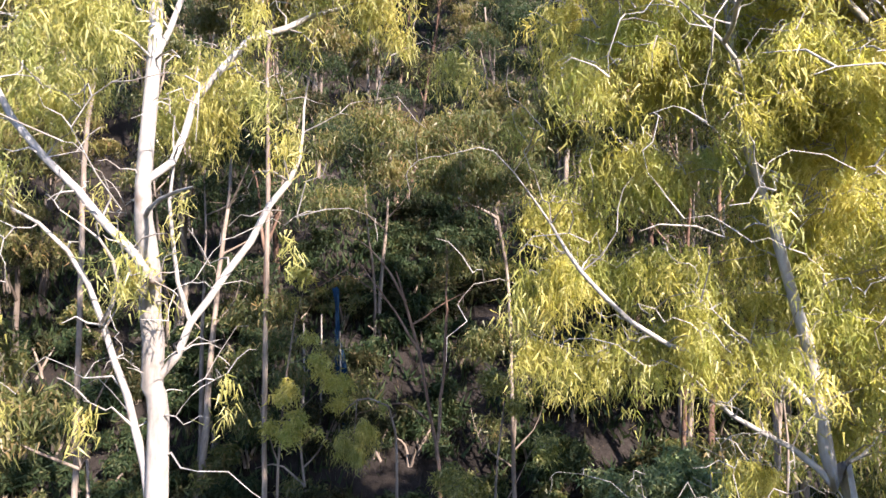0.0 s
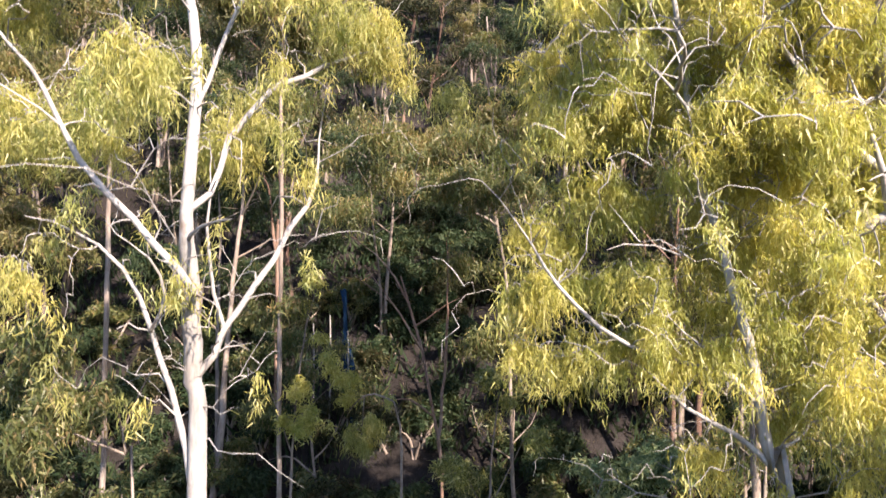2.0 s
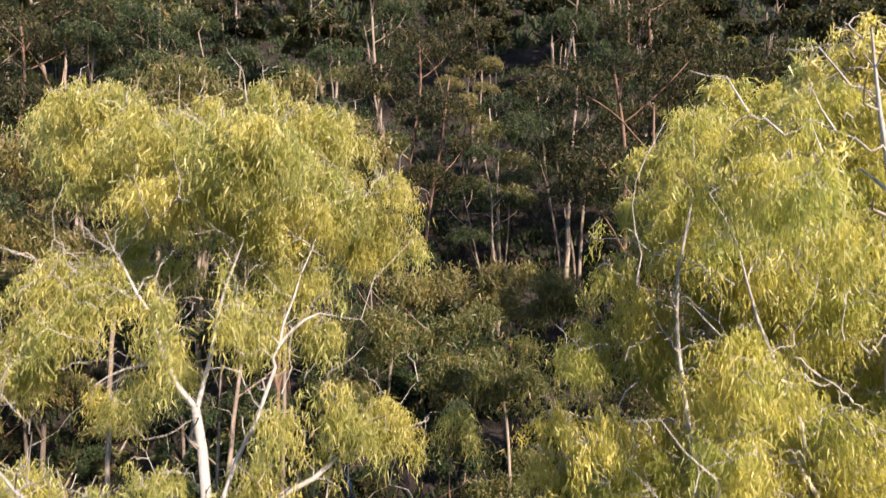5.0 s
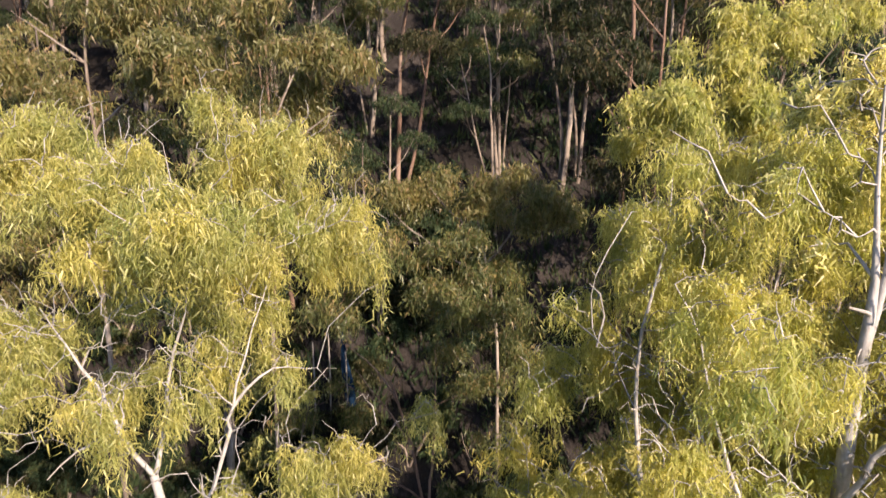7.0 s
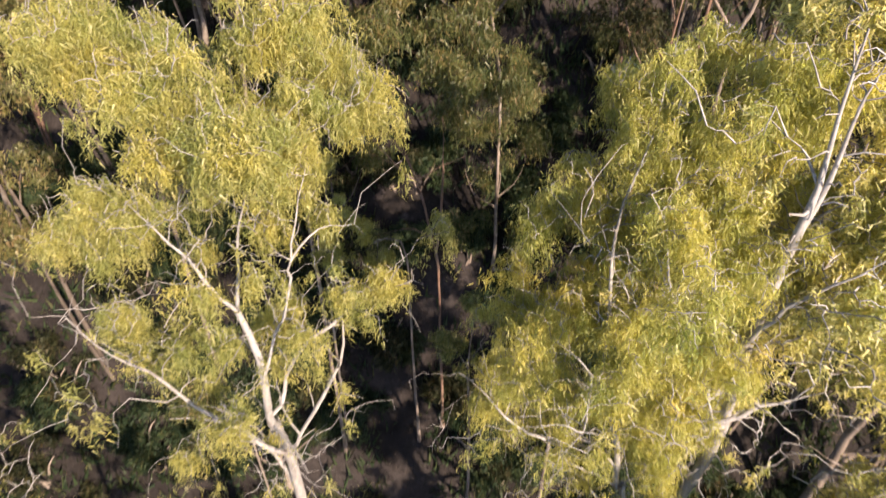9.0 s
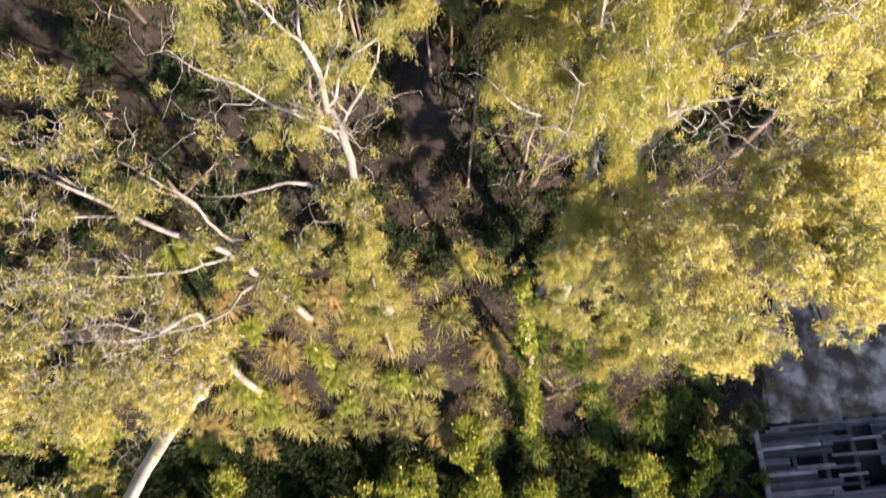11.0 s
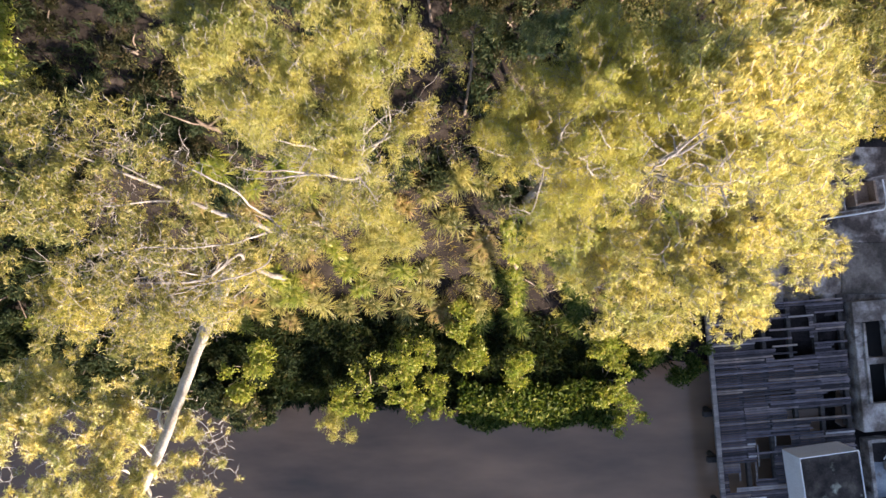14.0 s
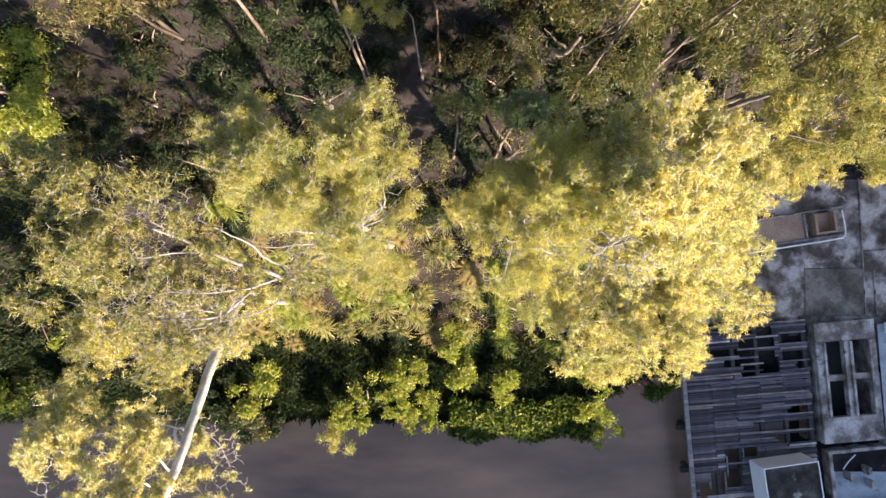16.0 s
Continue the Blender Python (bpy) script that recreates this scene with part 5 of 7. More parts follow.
# ---- the wooded hillside behind ----
def hill_tree(place, height, seed, leaf, bark, label, per=20, length=0.15, width=0.04, domes=7, stems=2):
    """A slender forked gum whose leaves sit in rounded domes at the ends of thin limbs, bare and open below."""
    rng = np.random.default_rng(seed)
    x, y = place
    z = float(ground_z(x, y)) - 0.15
    top = root("hill_tree", (x, y, z), label, "tree", "trees of the wooded hillside")
    wood, tips = [], []
    for k in range(stems):
        lean = rng.normal(0, 0.05, 2) + (0.07 * (k - 0.5 * (stems - 1)), 0)
        t = np.array([0, 0.25, 0.5, 0.75, 0.92])
        bend = np.cumsum(rng.normal(0, 0.012, (5, 2)), axis=0) * (t > 0)[:, None]
        pts = np.column_stack([x + 0.12 * k + (lean[0] * t + bend[:, 0]) * height, y + (lean[1] * t + bend[:, 1]) * height, z + height * t * (1 - 0.12 * k), (0.1 - 0.075 * t) * (1 - 0.25 * k)])
        s = spline(pts, 0.5, rng, 0.05)
        wood.append(s)
        v, f = tube(s[:, :3], s[:, 3], 7)
        child(new("trunk", mesh_of("trunk", v, f, bark, True)), top)
    for k in range(domes):
        s = wood[k % stems]
        i = int(len(s) * (0.42 + 0.55 * (k + rng.random()) / domes))
        at = s[min(i, len(s) - 1)]
        a = 2.4 * k + rng.normal(0, 0.5)
        reach = height * (0.06 + 0.11 * rng.random()) * (0.35 if i >= len(s) - 2 else 1)
        e = at[:3] + np.array((math.cos(a) * reach, math.sin(a) * reach, 0.75 * reach + 0.3))
        limb = spline([(*at[:3], max(0.02, at[3] * 0.6)), (*(0.5 * (at[:3] + e) + rng.normal(0, 0.1, 3)), 0.02), (*e, 0.012)], 0.3, rng, 0.08)
        v, f = tube(limb[:, :3], limb[:, 3], 5)
        child(new("limb", mesh_of("limb", v, f, bark, True)), top)
        wood.append(limb)
        r = height * (0.05 + 0.045 * rng.random())
        n = int(26 + 60 * r * r)
        d = rng.normal(0, 1, (n, 3))
        d[:, 2] = np.abs(d[:, 2]) * 0.9 + 0.02
        d /= np.linalg.norm(d, axis=1)[:, None]
        bumpy = 0.78 + 0.3 * rng.random((n, 1))
        tips.append(e + d * r * bumpy * (1.15, 1.15, 0.75) - (0, 0, 0.25 * r))
    tips = np.vstack(tips)
    bare = wood[stems + 1 :: 2]
    dead = np.vstack([w[-3:, :3] + rng.normal(0, 0.5, (3, 3)) for w in bare])
    v, f = twigs(np.vstack(wood), np.vstack([tips[::2], dead]), rng, 0.02, least=0.006)
    tagged(child(new("twigwork", mesh_of("twigwork", v, f, bark, True)), top), kind="stuff")
    tagged(child(new("crown", leaf_cloud("crown", tips, rng, per, (0.13, 0.13, 0.1), length, width, 0.7, leaf, droop=0.22, slim=True)), top), kind="stuff")
    return top


HILL = "slender gum tree with domed leaf tufts on the wooded hillside"
# dark leaf and bark tones carry the hillside's shade, as the sun reaches these trees
kinds = [hill_tree((-6, 27), 11, 31, DARK_SHADE_LEAF, GREY_BARK, HILL), hill_tree((2.5, 28), 9, 32, OLIVE_LEAF, GREY_BARK, HILL, domes=6, stems=3),
         hill_tree((9, 26), 12, 33, HILL_SHADE_LEAF, RED_BARK, "tall reddish gum tree on the wooded hillside", domes=9), hill_tree((-13, 24), 10, 34, BROWN_LEAF, SHADE_BARK, "brownish gum tree on the wooded hillside", domes=8)]
kinds += [hill_tree((-20, 46), 12, 35, HILL_SHADE_LEAF, GREY_BARK, "distant gum tree high on the wooded hillside", 12, 0.3, 0.11, 8), hill_tree((18, 45), 11, 36, OLIVE_LEAF, GREY_BARK, "distant gum tree high on the wooded hillside", 12, 0.3, 0.11, 8, 3)]
rng = np.random.default_rng(5)
spots = []
for row, (y0, n) in enumerate(((19.5, 9), (23, 16), (26.5, 18), (30, 18), (34, 18), (39, 16), (46, 18), (54, 18), (63, 18))):
    for i in range(n):
        half = 10 + 0.78 * y0
        spots.append((-half + 2 * half * (i + 0.2 + 0.6 * rng.random()) / n, y0 + rng.normal(0, 1.5)))
for x, y in spots:
    if abs(x + 1) < 3.4 and y < 22.5 or x > 12 and y < 21.5:
        continue
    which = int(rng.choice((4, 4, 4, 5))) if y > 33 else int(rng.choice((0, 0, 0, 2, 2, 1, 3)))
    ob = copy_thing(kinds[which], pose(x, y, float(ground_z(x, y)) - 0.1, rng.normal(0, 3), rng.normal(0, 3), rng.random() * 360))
    ob.scale = [0.75 + 0.6 * rng.random()] * 3
# tall copies at x > 0 are added, mostly unseen, to shade the gully
for x, y, k in ((7, 15.5, 1.3), (10, 14.8, 1.35), (9, 18, 1.3), (13, 16, 1.5), (12, 20, 1.35), (16, 18, 1.6), (6.6, 19.5, 1.15), (15.5, 14.6, 1.6), (19.5, 17, 1.7), (18, 21, 1.5), (23, 19, 1.7), (-11, 15.5, 1.1), (-14, 18, 1.2), (-10.5, 19.5, 1.1)):
    ob = copy_thing(kinds[1 if x > 0 else 3], pose(x, y, float(ground_z(x, y)) - 0.1, rng.normal(0, 2), rng.normal(0, 2), rng.random() * 360))
    ob.scale = (k * 0.9, k * 0.9, k)


# ---- the timber wharf ----
def box(bm, lo, hi, m=None, bevel=0.0):
    """Adds a box between two corners to a bmesh."""
    made = bmesh.ops.create_cube(bm, size=1.0)["verts"]
    size = Vector(hi) - Vector(lo)
    mat = Matrix.Translation((Vector(lo) + Vector(hi)) / 2) @ Matrix.Diagonal((*size, 1))
    bmesh.ops.transform(bm, matrix=(m @ mat) if m else mat, verts=made)
    if bevel:
        edges = list({e for v in made for e in v.link_edges})
        bmesh.ops.bevel(bm, geom=edges, offset=bevel, segments=1, affect="EDGES")
    return bm


def boxes(*pairs, bevel=0.0):
    bm = bmesh.new()
    for lo, hi in pairs:
        box(bm, lo, hi, None, bevel)
    return bm


def placed_part(name, bm, material, parent, label=""):
    """A part whose numbers are its thing's own."""
    me = bpy.data.meshes.new(name)
    bm.to_mesh(me)
    bm.free()
    me.materials.append(material)
    ob = new(name, me)
    ob.parent = parent
    return tagged(ob, label)


def plank_material():
    m, nodes, links, b = node_material("weathered_plank")
    info = nodes.new("ShaderNodeObjectInfo")
    tone = ramp(nodes, links, info.outputs["Random"], [(0.0, (0.025, 0.023, 0.028)), (0.4, (0.075, 0.068, 0.084)), (0.75, (0.175, 0.16, 0.188)), (0.9, (0.26, 0.215, 0.19)), (0.97, (0.46, 0.45, 0.47)), (1.0, (0.6, 0.59, 0.62))])
    grain = noise_of(nodes, links, 5.0, 6, (0.35, 9, 3), 0.7)
    shade = ramp(nodes, links, grain, [(0.28, (0.45, 0.45, 0.45)), (0.72, (1.35, 1.35, 1.35))])
    wear = ramp(nodes, links, noise_of(nodes, links, 0.9, 4), [(0.35, (0.6, 0.62, 0.66)), (0.65, (1.2, 1.17, 1.12))])
    col = mixed(nodes, links, 1.0, mixed(nodes, links, 1.0, tone, shade, "MULTIPLY"), wear, "MULTIPLY")
    links.new(col, b.inputs["Base Color"])
    b.inputs["Roughness"].default_value = 0.85
    bumped(nodes, links, b, grain, 0.6, 0.02)
    return m


PLANK = plank_material()
MISSING = [(4.0, 5.2, 0.44, 0.73), (5.2, 6.0, 0.35, 0.75), (3.9, 5.0, 1.1, 1.5), (5.2, 6.1, 1.0, 1.48), (6.4, 7.3, 0.94, 1.42), (7.4, 8.2, 0.87, 1.43),
           (1.4, 3.7, 1.61, 1.88), (3.9, 4.9, 1.69, 2.09), (5.0, 6.1, 1.87, 2.24), (2.7, 3.8, 2.36, 2.59), (3.9, 5.0, 2.31, 2.5), (5.2, 6.3, 2.3, 2.7)]
MISSING += [(4.0, 5.2, 2.7, 2.91), (5.2, 6.3, 2.75, 3.26), (6.4, 8.1, 2.03, 2.51), (7.4, 8.2, 2.72, 3.09), (3.9, 5.0, 3.15, 3.37), (6.8, 8.3, 5.61, 5.88),
            (4.4, 8.2, 6.38, 6.94), (5.7, 8.2, 7.24, 7.72), (2.2, 3.4, 8.0, 8.72), (3.5, 4.4, 8.07, 8.46), (1.2, 2.1, 9.36, 10.72), (2.2, 3.3, 8.97, 10.33), (0.5, 0.9, 10.0, 11.04), (0.2, 1.5, 11.86, 12.26)]
WHARF_L, WHARF_W, ROW = 12.4, 8.3, 0.142
wharf = root("wharf", (15.66, 1.62, 1.8), "derelict grey timber wharf with missing planks beside the river", "wharf", kind="structure")
wharf.rotation_euler = (0, 0, radians(4.7))
# beams and piles below the planks take the timber darkened for under-deck shade
for k in range(6):
    u = 0.22 + 1.57 * k
    placed_part("stringer", boxes(((u - 0.12, -WHARF_L, -0.36), (u + 0.12, 0.2, -0.06)), bevel=0.015), UNDERDECK_TIMBER, wharf)
for k in range(5):
    v = -0.9 - 2.75 * k
    placed_part("cross_beam", boxes(((-0.5 if k in (2, 3, 4) else -0.2, v - 0.17, -0.72), (WHARF_W, v + 0.17, -0.37)), bevel=0.02), UNDERDECK_TIMBER, wharf)
    for u in (0.1, 2.8, 5.5, 8.0):
        pile, quads = tube([(u, v, -5.0), (u + 0.03, v, -2.5), (u, v, -0.73)], [0.2, 0.19, 0.18], 12)
        ob = new("pile", mesh_of("pile", pile, quads, UNDERDECK_TIMBER, True))
        ob.parent = wharf
placed_part("kerb_beam", boxes(((-0.14, -WHARF_L - 0.1, 0.045), (0.14, 0.1, 0.26)), bevel=0.02), TIMBER, wharf, "pale weathered kerb beam")
placed_part("edge_beam", boxes(((0.2, -WHARF_L - 0.2, -0.3), (4.6, -WHARF_L + 0.05, 0.06)), bevel=0.02), TIMBER, wharf, "pale end beam over the water")
plank_meshes = {}


def plank_mesh(length):
    key = round(length / 0.25)
    if key not in plank_meshes:
        bm = boxes(((0.006, -ROW + 0.034, -0.06), (key * 0.25 - 0.006, 0, 0.0)), bevel=0.008)
        me = bpy.data.meshes.new("plank")
        bm.to_mesh(me)
        bm.free()
        me.materials.append(PLANK)
        plank_meshes[key] = me
    return plank_meshes[key], key * 0.25


rng = np.random.default_rng(8)
laid = 0
for row in range(int(WHARF_L / ROW)):
    v = row * ROW
    gone = sorted((a, b) for a, b, c, d in MISSING if c - 0.05 < v + ROW / 2 < d + 0.05)
    joints = rng.permutation([1.79, 3.36, 4.93, 6.5])[: 2 if rng.random() < 0.75 else 1]
    edges = [0.0, *sorted(joints), WHARF_W - 0.12 * rng.random()]
    if row < 3:
        edges[0] = 0.3 * (3 - row)
    cuts = sorted(edges)
    spans = []
    for a, b in zip(cuts, cuts[1:]):
        parts = [(a, b)]
        for c, d in gone:
            parts = [q for p, r in parts for q in ((p, min(r, c)), (max(p, d), r)) if q[1] - q[0] > 0.3]
        spans += parts
    for a, b in spans:
        me, long = plank_mesh(b - a)
        ob = new("plank", me)
        ob.parent = wharf
        ob.location = (a + rng.normal(0, 0.012), -v + rng.normal(0, 0.004), 0.04 + rng.normal(0, 0.006))
        ob.rotation_euler = (rng.normal(0, 0.012), rng.normal(0, 0.003), rng.normal(0, 0.004))
        laid += 1
for a, v, w in ((2.35, 8.55, 0.09), (3.45, 8.0, 0.08), (2.15, 9.6, 0.1), (1.15, 9.3, 0.1)):
    placed_part("loose_batten", boxes(((a, -v - 1.1, -0.05), (a + w, -v + 0.2, 0.0)), bevel=0.008), TIMBER, wharf)
placed_part("loose_board", boxes(((1.4, -11.55, 0.06), (2.6, -11.42, 0.1)), bevel=0.008), WHITE_WALL, wharf, "whitish loose board")

# near-black colour that stands for the darkness inside the ruin's openings
PIT = surface("opening_shade", [(0.3, (0.006, 0.006, 0.006)), (0.5, (0.01, 0.01, 0.01)), (0.7, (0.016, 0.015, 0.014))], 1.0, 8, 0.6, 0.3)
# ---- the block house and the concrete ruins ----
hut = root("block_house", (20.13, -6.73, 1.84), "small whitewashed concrete block house with a blackened flat roof", "hut")
hut.rotation_euler = (0, 0, radians(8.0))
placed_part("wall", boxes(((0, -3.2, 0), (3.4, 0, 2.0)), bevel=0.03), WHITE_WALL, hut)
hut_roof = placed_part("roof", boxes(((0.05, -3.15, 2.003), (3.35, -0.05, 2.06)), bevel=0.02), BLACK_TOP, hut, "blackened roof slab with pale lichen")
placed_part("roof_rim", boxes(((-0.02, -0.045, 1.98), (3.42, 0.02, 2.075)), ((-0.02, -3.22, 1.98), (0.045, -0.05, 2.075)), ((3.355, -3.22, 1.98), (3.42, -0.05, 2.075)), ((0.05, -3.22, 1.98), (3.35, -3.155, 2.075)), bevel=0.012), WHITE_WALL, hut_roof, "white roof edge")

ruin = root("concrete_ruin", (24.25, 1.7, 0.6), "roofless grey concrete basin with four dark openings", "ruin")
ruin.rotation_euler = (0, 0, radians(5.0))
for lo, hi in (((0, -0.9, 1.2), (3.9, 0.35, 1.6)), ((0, -7.4, 1.2), (3.9, -5.75, 1.6)), ((0, -5.74, 1.2), (0.55, -0.91, 1.6)), ((1.75, -5.74, 1.2), (2.25, -0.91, 1.6)), ((3.4, -5.74, 1.2), (3.9, -0.91, 1.6)), ((0.56, -3.45, 1.2), (1.74, -3.05, 1.55)), ((2.26, -3.45, 1.2), (3.39, -3.05, 1.55))):
    placed_part("top_slab", boxes((lo, hi), bevel=0.03), CONCRETE, ruin)
for a in (0.42, 1.72, 2.12, 3.36):
    placed_part("opening_kerb", boxes(((a, -5.7, 1.604), (a + 0.16, -0.95, 1.78)), bevel=0.02), CONCRETE, ruin, "raised pale concrete kerb")
for lo, hi in (((0.0, -7.4, -2.6), (0.3, 0.35, 1.196)), ((3.6, -7.4, -2.6), (3.9, 0.35, 1.196)), ((0.31, 0.05, -2.6), (3.59, 0.35, 1.196)), ((0.31, -7.4, -2.6), (3.59, -7.1, 1.196))):
    placed_part("side_wall", boxes((lo, hi)), CONCRETE, ruin)
# black lid above the water gives the openings their shade
placed_part("floor", boxes(((0.3, -7.1, -2.7), (3.6, 0.05, -0.5))), PIT, ruin, "near-black floor standing for the shade in the openings")

shed = root("sunken_room", (25.2, -6.2, 1.0), "roofless concrete room with a pale blue floor", "ruin")
shed.rotation_euler = (0, 0, radians(6.0))
placed_part("floor", boxes(((0.2, -3.8, -0.1), (6.0, -0.2, 0.08))), METAL, shed, "pale blue painted floor")
for lo, hi in (((0, -4.0, -0.4), (0.22, 0, 1.0)), ((0.23, -0.22, -0.4), (6.2, 0, 0.9)), ((0.23, -4.0, -0.4), (6.2, -3.78, 0.7))):
    placed_part("wall", boxes((lo, hi), bevel=0.02), CONCRETE, shed)
for a, b in ((1.3, -1.6), (2.5, -1.3), (2.6, -2.2)):
    placed_part("pillar", boxes(((a, b - 0.5, 0.08), (a + 0.22, b, 0.9)), bevel=0.015), CONCRETE, shed)
pipe, quads = tube([(0.8, -1.2, 1.0), (1.2, -0.7, 1.05), (1.7, -0.35, 1.0)], [0.035] * 3, 8)
ob = new("pipe", mesh_of("pipe", pipe, quads, WHITE_WALL, True))
ob.parent = shed

roof = root("sheet_roof", (28.35, 2.0, 1.2), "pale grey-blue ribbed sheet roof", "roof")
roof.rotation_euler = (0, 0, radians(4.0))
placed_part("support", boxes(((0.1, -8.0, -0.6), (5.9, -0.1, 0.9))), CONCRETE, roof)
for k in range(20):
    placed_part("sheet_rib", boxes(((0.0, -0.4 * k - 0.39, 0.905), (6.0, -0.4 * k, 0.96 if k % 2 else 0.93)), bevel=0.012), METAL, roof)
placed_part("ridge_wall", boxes(((0.4, -0.6, 0.965), (0.62, 0.1, 1.3)), ((0.2, -7.6, 0.965), (0.7, -6.3, 1.5)), bevel=0.02), WHITE_WALL, roof, "crumbling pale wall stub")

pad = root("concrete_pad", (23.9, 2.3, 1.4), "worn sandy concrete pad in the yard", "pavement", kind="structure")
placed_part("slab", boxes(((0.1, 0.2, -0.3), (4.0, 3.3, 0.22)), bevel=0.03), PAD, pad)
yard = root("yard_floor", (15.5, 2.2, 1.5), "bare pale ground with dry weeds above the wharf", "ground", kind="structure")
placed_part("apron", boxes(((1.2, -0.3, -0.6), (8.3, 4.6, 0.12)), bevel=0.04), DIRT, yard)
placed_part("upper_yard", boxes(((1.0, -0.25, -0.6), (26.0, 10.6, 0.06)), bevel=0.03), DIRT, yard)

basin = root("settling_basin", (20.2, 6.8, 1.55), "shallow concrete basin with a muddy brown floor", "basin")
basin.rotation_euler = (0, 0, radians(9.0))
placed_part("floor", boxes(((0.1, 0.1, 0.05), (3.9, 1.75, 0.22))), BROWN_WATER_TANK, basin)
for lo, hi in (((-0.3, 0.0, 0), (6.6, 0.09, 0.34)), ((-0.3, 1.76, 0), (6.6, 1.85, 0.34)), ((3.91, 0.1, 0), (4.0, 1.75, 0.4)), ((-0.3, 0.1, 0), (-0.21, 1.75, 0.34))):
    placed_part("rim", boxes((lo, hi), bevel=0.02), CONCRETE, basin)
placed_part("chamber", boxes(((4.3, 0.25, 0.0), (5.7, 1.6, 0.25)), ((4.3, 0.25, 0.25), (4.45, 1.6, 0.9)), ((5.55, 0.25, 0.25), (5.7, 1.6, 0.9)), ((4.46, 0.25, 0.25), (5.54, 0.4, 0.9)), bevel=0.015), BROWN_WATER_TANK, basin, "sandy box-shaped chamber")
pipe, quads = tube(spline([(-0.3, -0.25, 0.55, 0.05), (2.5, -0.22, 0.56, 0.05), (5.6, -0.2, 0.56, 0.05), (6.3, 0.0, 0.55, 0.05), (6.35, 1.6, 0.55, 0.05)], 0.3, rng)[:, :3], [0.05] * len(spline([(-0.3, -0.25, 0.55, 0.05), (2.5, -0.22, 0.56, 0.05), (5.6, -0.2, 0.56, 0.05), (6.3, 0.0, 0.55, 0.05), (6.35, 1.6, 0.55, 0.05)], 0.3, rng)), 8)
ob = new("pipe", mesh_of("pipe", pipe, quads, WHITE_WALL, True))
ob.parent = basin
tagged(ob, "white water pipe")
for name, a, b in (("kerb", (27.95, 2.6), (27.6, 11.5)), ("kerb", (28.7, 2.6), (28.5, 5.4)), ("kerb", (27.6, 6.6), (40.0, 8.2))):
    d = Vector((b[0] - a[0], b[1] - a[1], 0))
    top = root(name, (a[0], a[1], 1.45), "narrow pale concrete kerb across the yard", "kerb", "kerbs of the yard")
    top.rotation_euler = (0, 0, math.atan2(d.y, d.x))
    placed_part("kerb_stone", boxes(((0, -0.03, -0.2), (d.length, 0.03, 0.22)), bevel=0.012), CONCRETE, top)


# ---- shrubs of the bank ----
def shrub(name, masses, label, leaf, seed, ends=64, per=15, length=0.17, width=0.085, spread=0.1, hang=0.1, category="shrub", group="", bark=None):
    """Several stems from one foot, and leafy masses."""
    rng = np.random.default_rng(seed)
    m = np.asarray(masses, dtype=float)
    x, y = m[:, 0].mean(), m[:, 1].mean()
    z = float(ground_z(x, y))
    z = max(z, -0.6)
    top = root(name, (x, y, z), label, category, group)
    wood = []
    for a in m:
        s = spline([(x + rng.normal(0, 0.08), y + rng.normal(0, 0.08), z - 0.1, 0.05), (*((np.array((x, y, z)) * 0.45 + a[:3] * 0.55) + (0, 0, 0.15)), 0.035), (*a[:3], 0.02)], 0.2, rng, 0.03)
        wood.append(s)
        v, f = tube(s[:, :3], s[:, 3], 7)
        child(new("stem", mesh_of("stem", v, f, bark or GREY_BARK, True)), top)
    tips = crown_points(m, ends * len(m), rng, 0.6, 0.4)
    v, f = twigs(np.vstack(wood), tips[::2], rng, 0.012)
    tagged(child(new("twigwork", mesh_of("twigwork", v, f, bark or GREY_BARK, True)), top), kind="stuff")
    tagged(child(new("foliage", leaf_cloud("foliage", tips, rng, per, (spread, spread, spread * 0.8), length, width, hang, leaf, slim=width < 0.06)), top), kind="stuff")
    return top


shrub("shrub", [(-11.74, -1.53, 4.4, 0.95), (-10.06, -1.08, 4.6, 0.82), (-11.09, -2.51, 3.6, 1.03), (-12.5, -2.88, 3, 0.86)], "bright green bushy shrub at the water's edge", GREEN_LEAF, 100)
shrub("shrub", [(-4.22, -1.87, 4.2, 1.01), (-5.71, -3.79, 3.2, 1.04), (-3.1, -2.86, 3.4, 0.97), (-4.67, -3.52, 3, 0.92)], "sunlit green shrub leaning over the water", GREEN_LEAF, 101)
shrub("shrub", [(-2.45, -1, 4, 0.96), (-0.81, -0.72, 3.8, 0.9), (-1.59, -1.98, 3.2, 0.92), (-0.37, -2.66, 2.6, 0.74)], "leafy green shrub on the bank", GREEN_LEAF, 102)
shrub("shrub", [(-6.35, -5.2, 3.2, 0.6), (-5.6, -5.5, 3.4, 0.5), (-6.0, -4.5, 3.2, 0.6), (-7.0, -5.35, 2.9, 0.42), (-6.6, -4.2, 2.6, 0.6)], "greyish half-bare shrub drooping to the water", GUM_LEAF, 103, ends=40, per=16, length=0.15, width=0.04, bark=PALE_BARK)
shrub("shrub", [(-0.86, -4.2, 1.6, 0.83), (-1.67, -4.38, 1.4, 0.7), (-0.07, -4.57, 1.3, 0.64)], "low green shrub touching the water", GREEN_LEAF, 104)
shrub("shrub", [(0.9, 1.67, 4.4, 0.47), (1.02, 0.77, 4, 0.66), (1.31, -0.3, 3.4, 0.79), (1.48, -1.41, 2.8, 0.74)], "upright yellow-green young tree on the bank", GREEN_LEAF, 105, per=44)
shrub("shrub", [(4.28, -1.49, 3.9, 0.6), (4.34, -2.13, 3.4, 0.49)], "round yellow-green bush on the bank", GREEN_LEAF, 106, per=60)
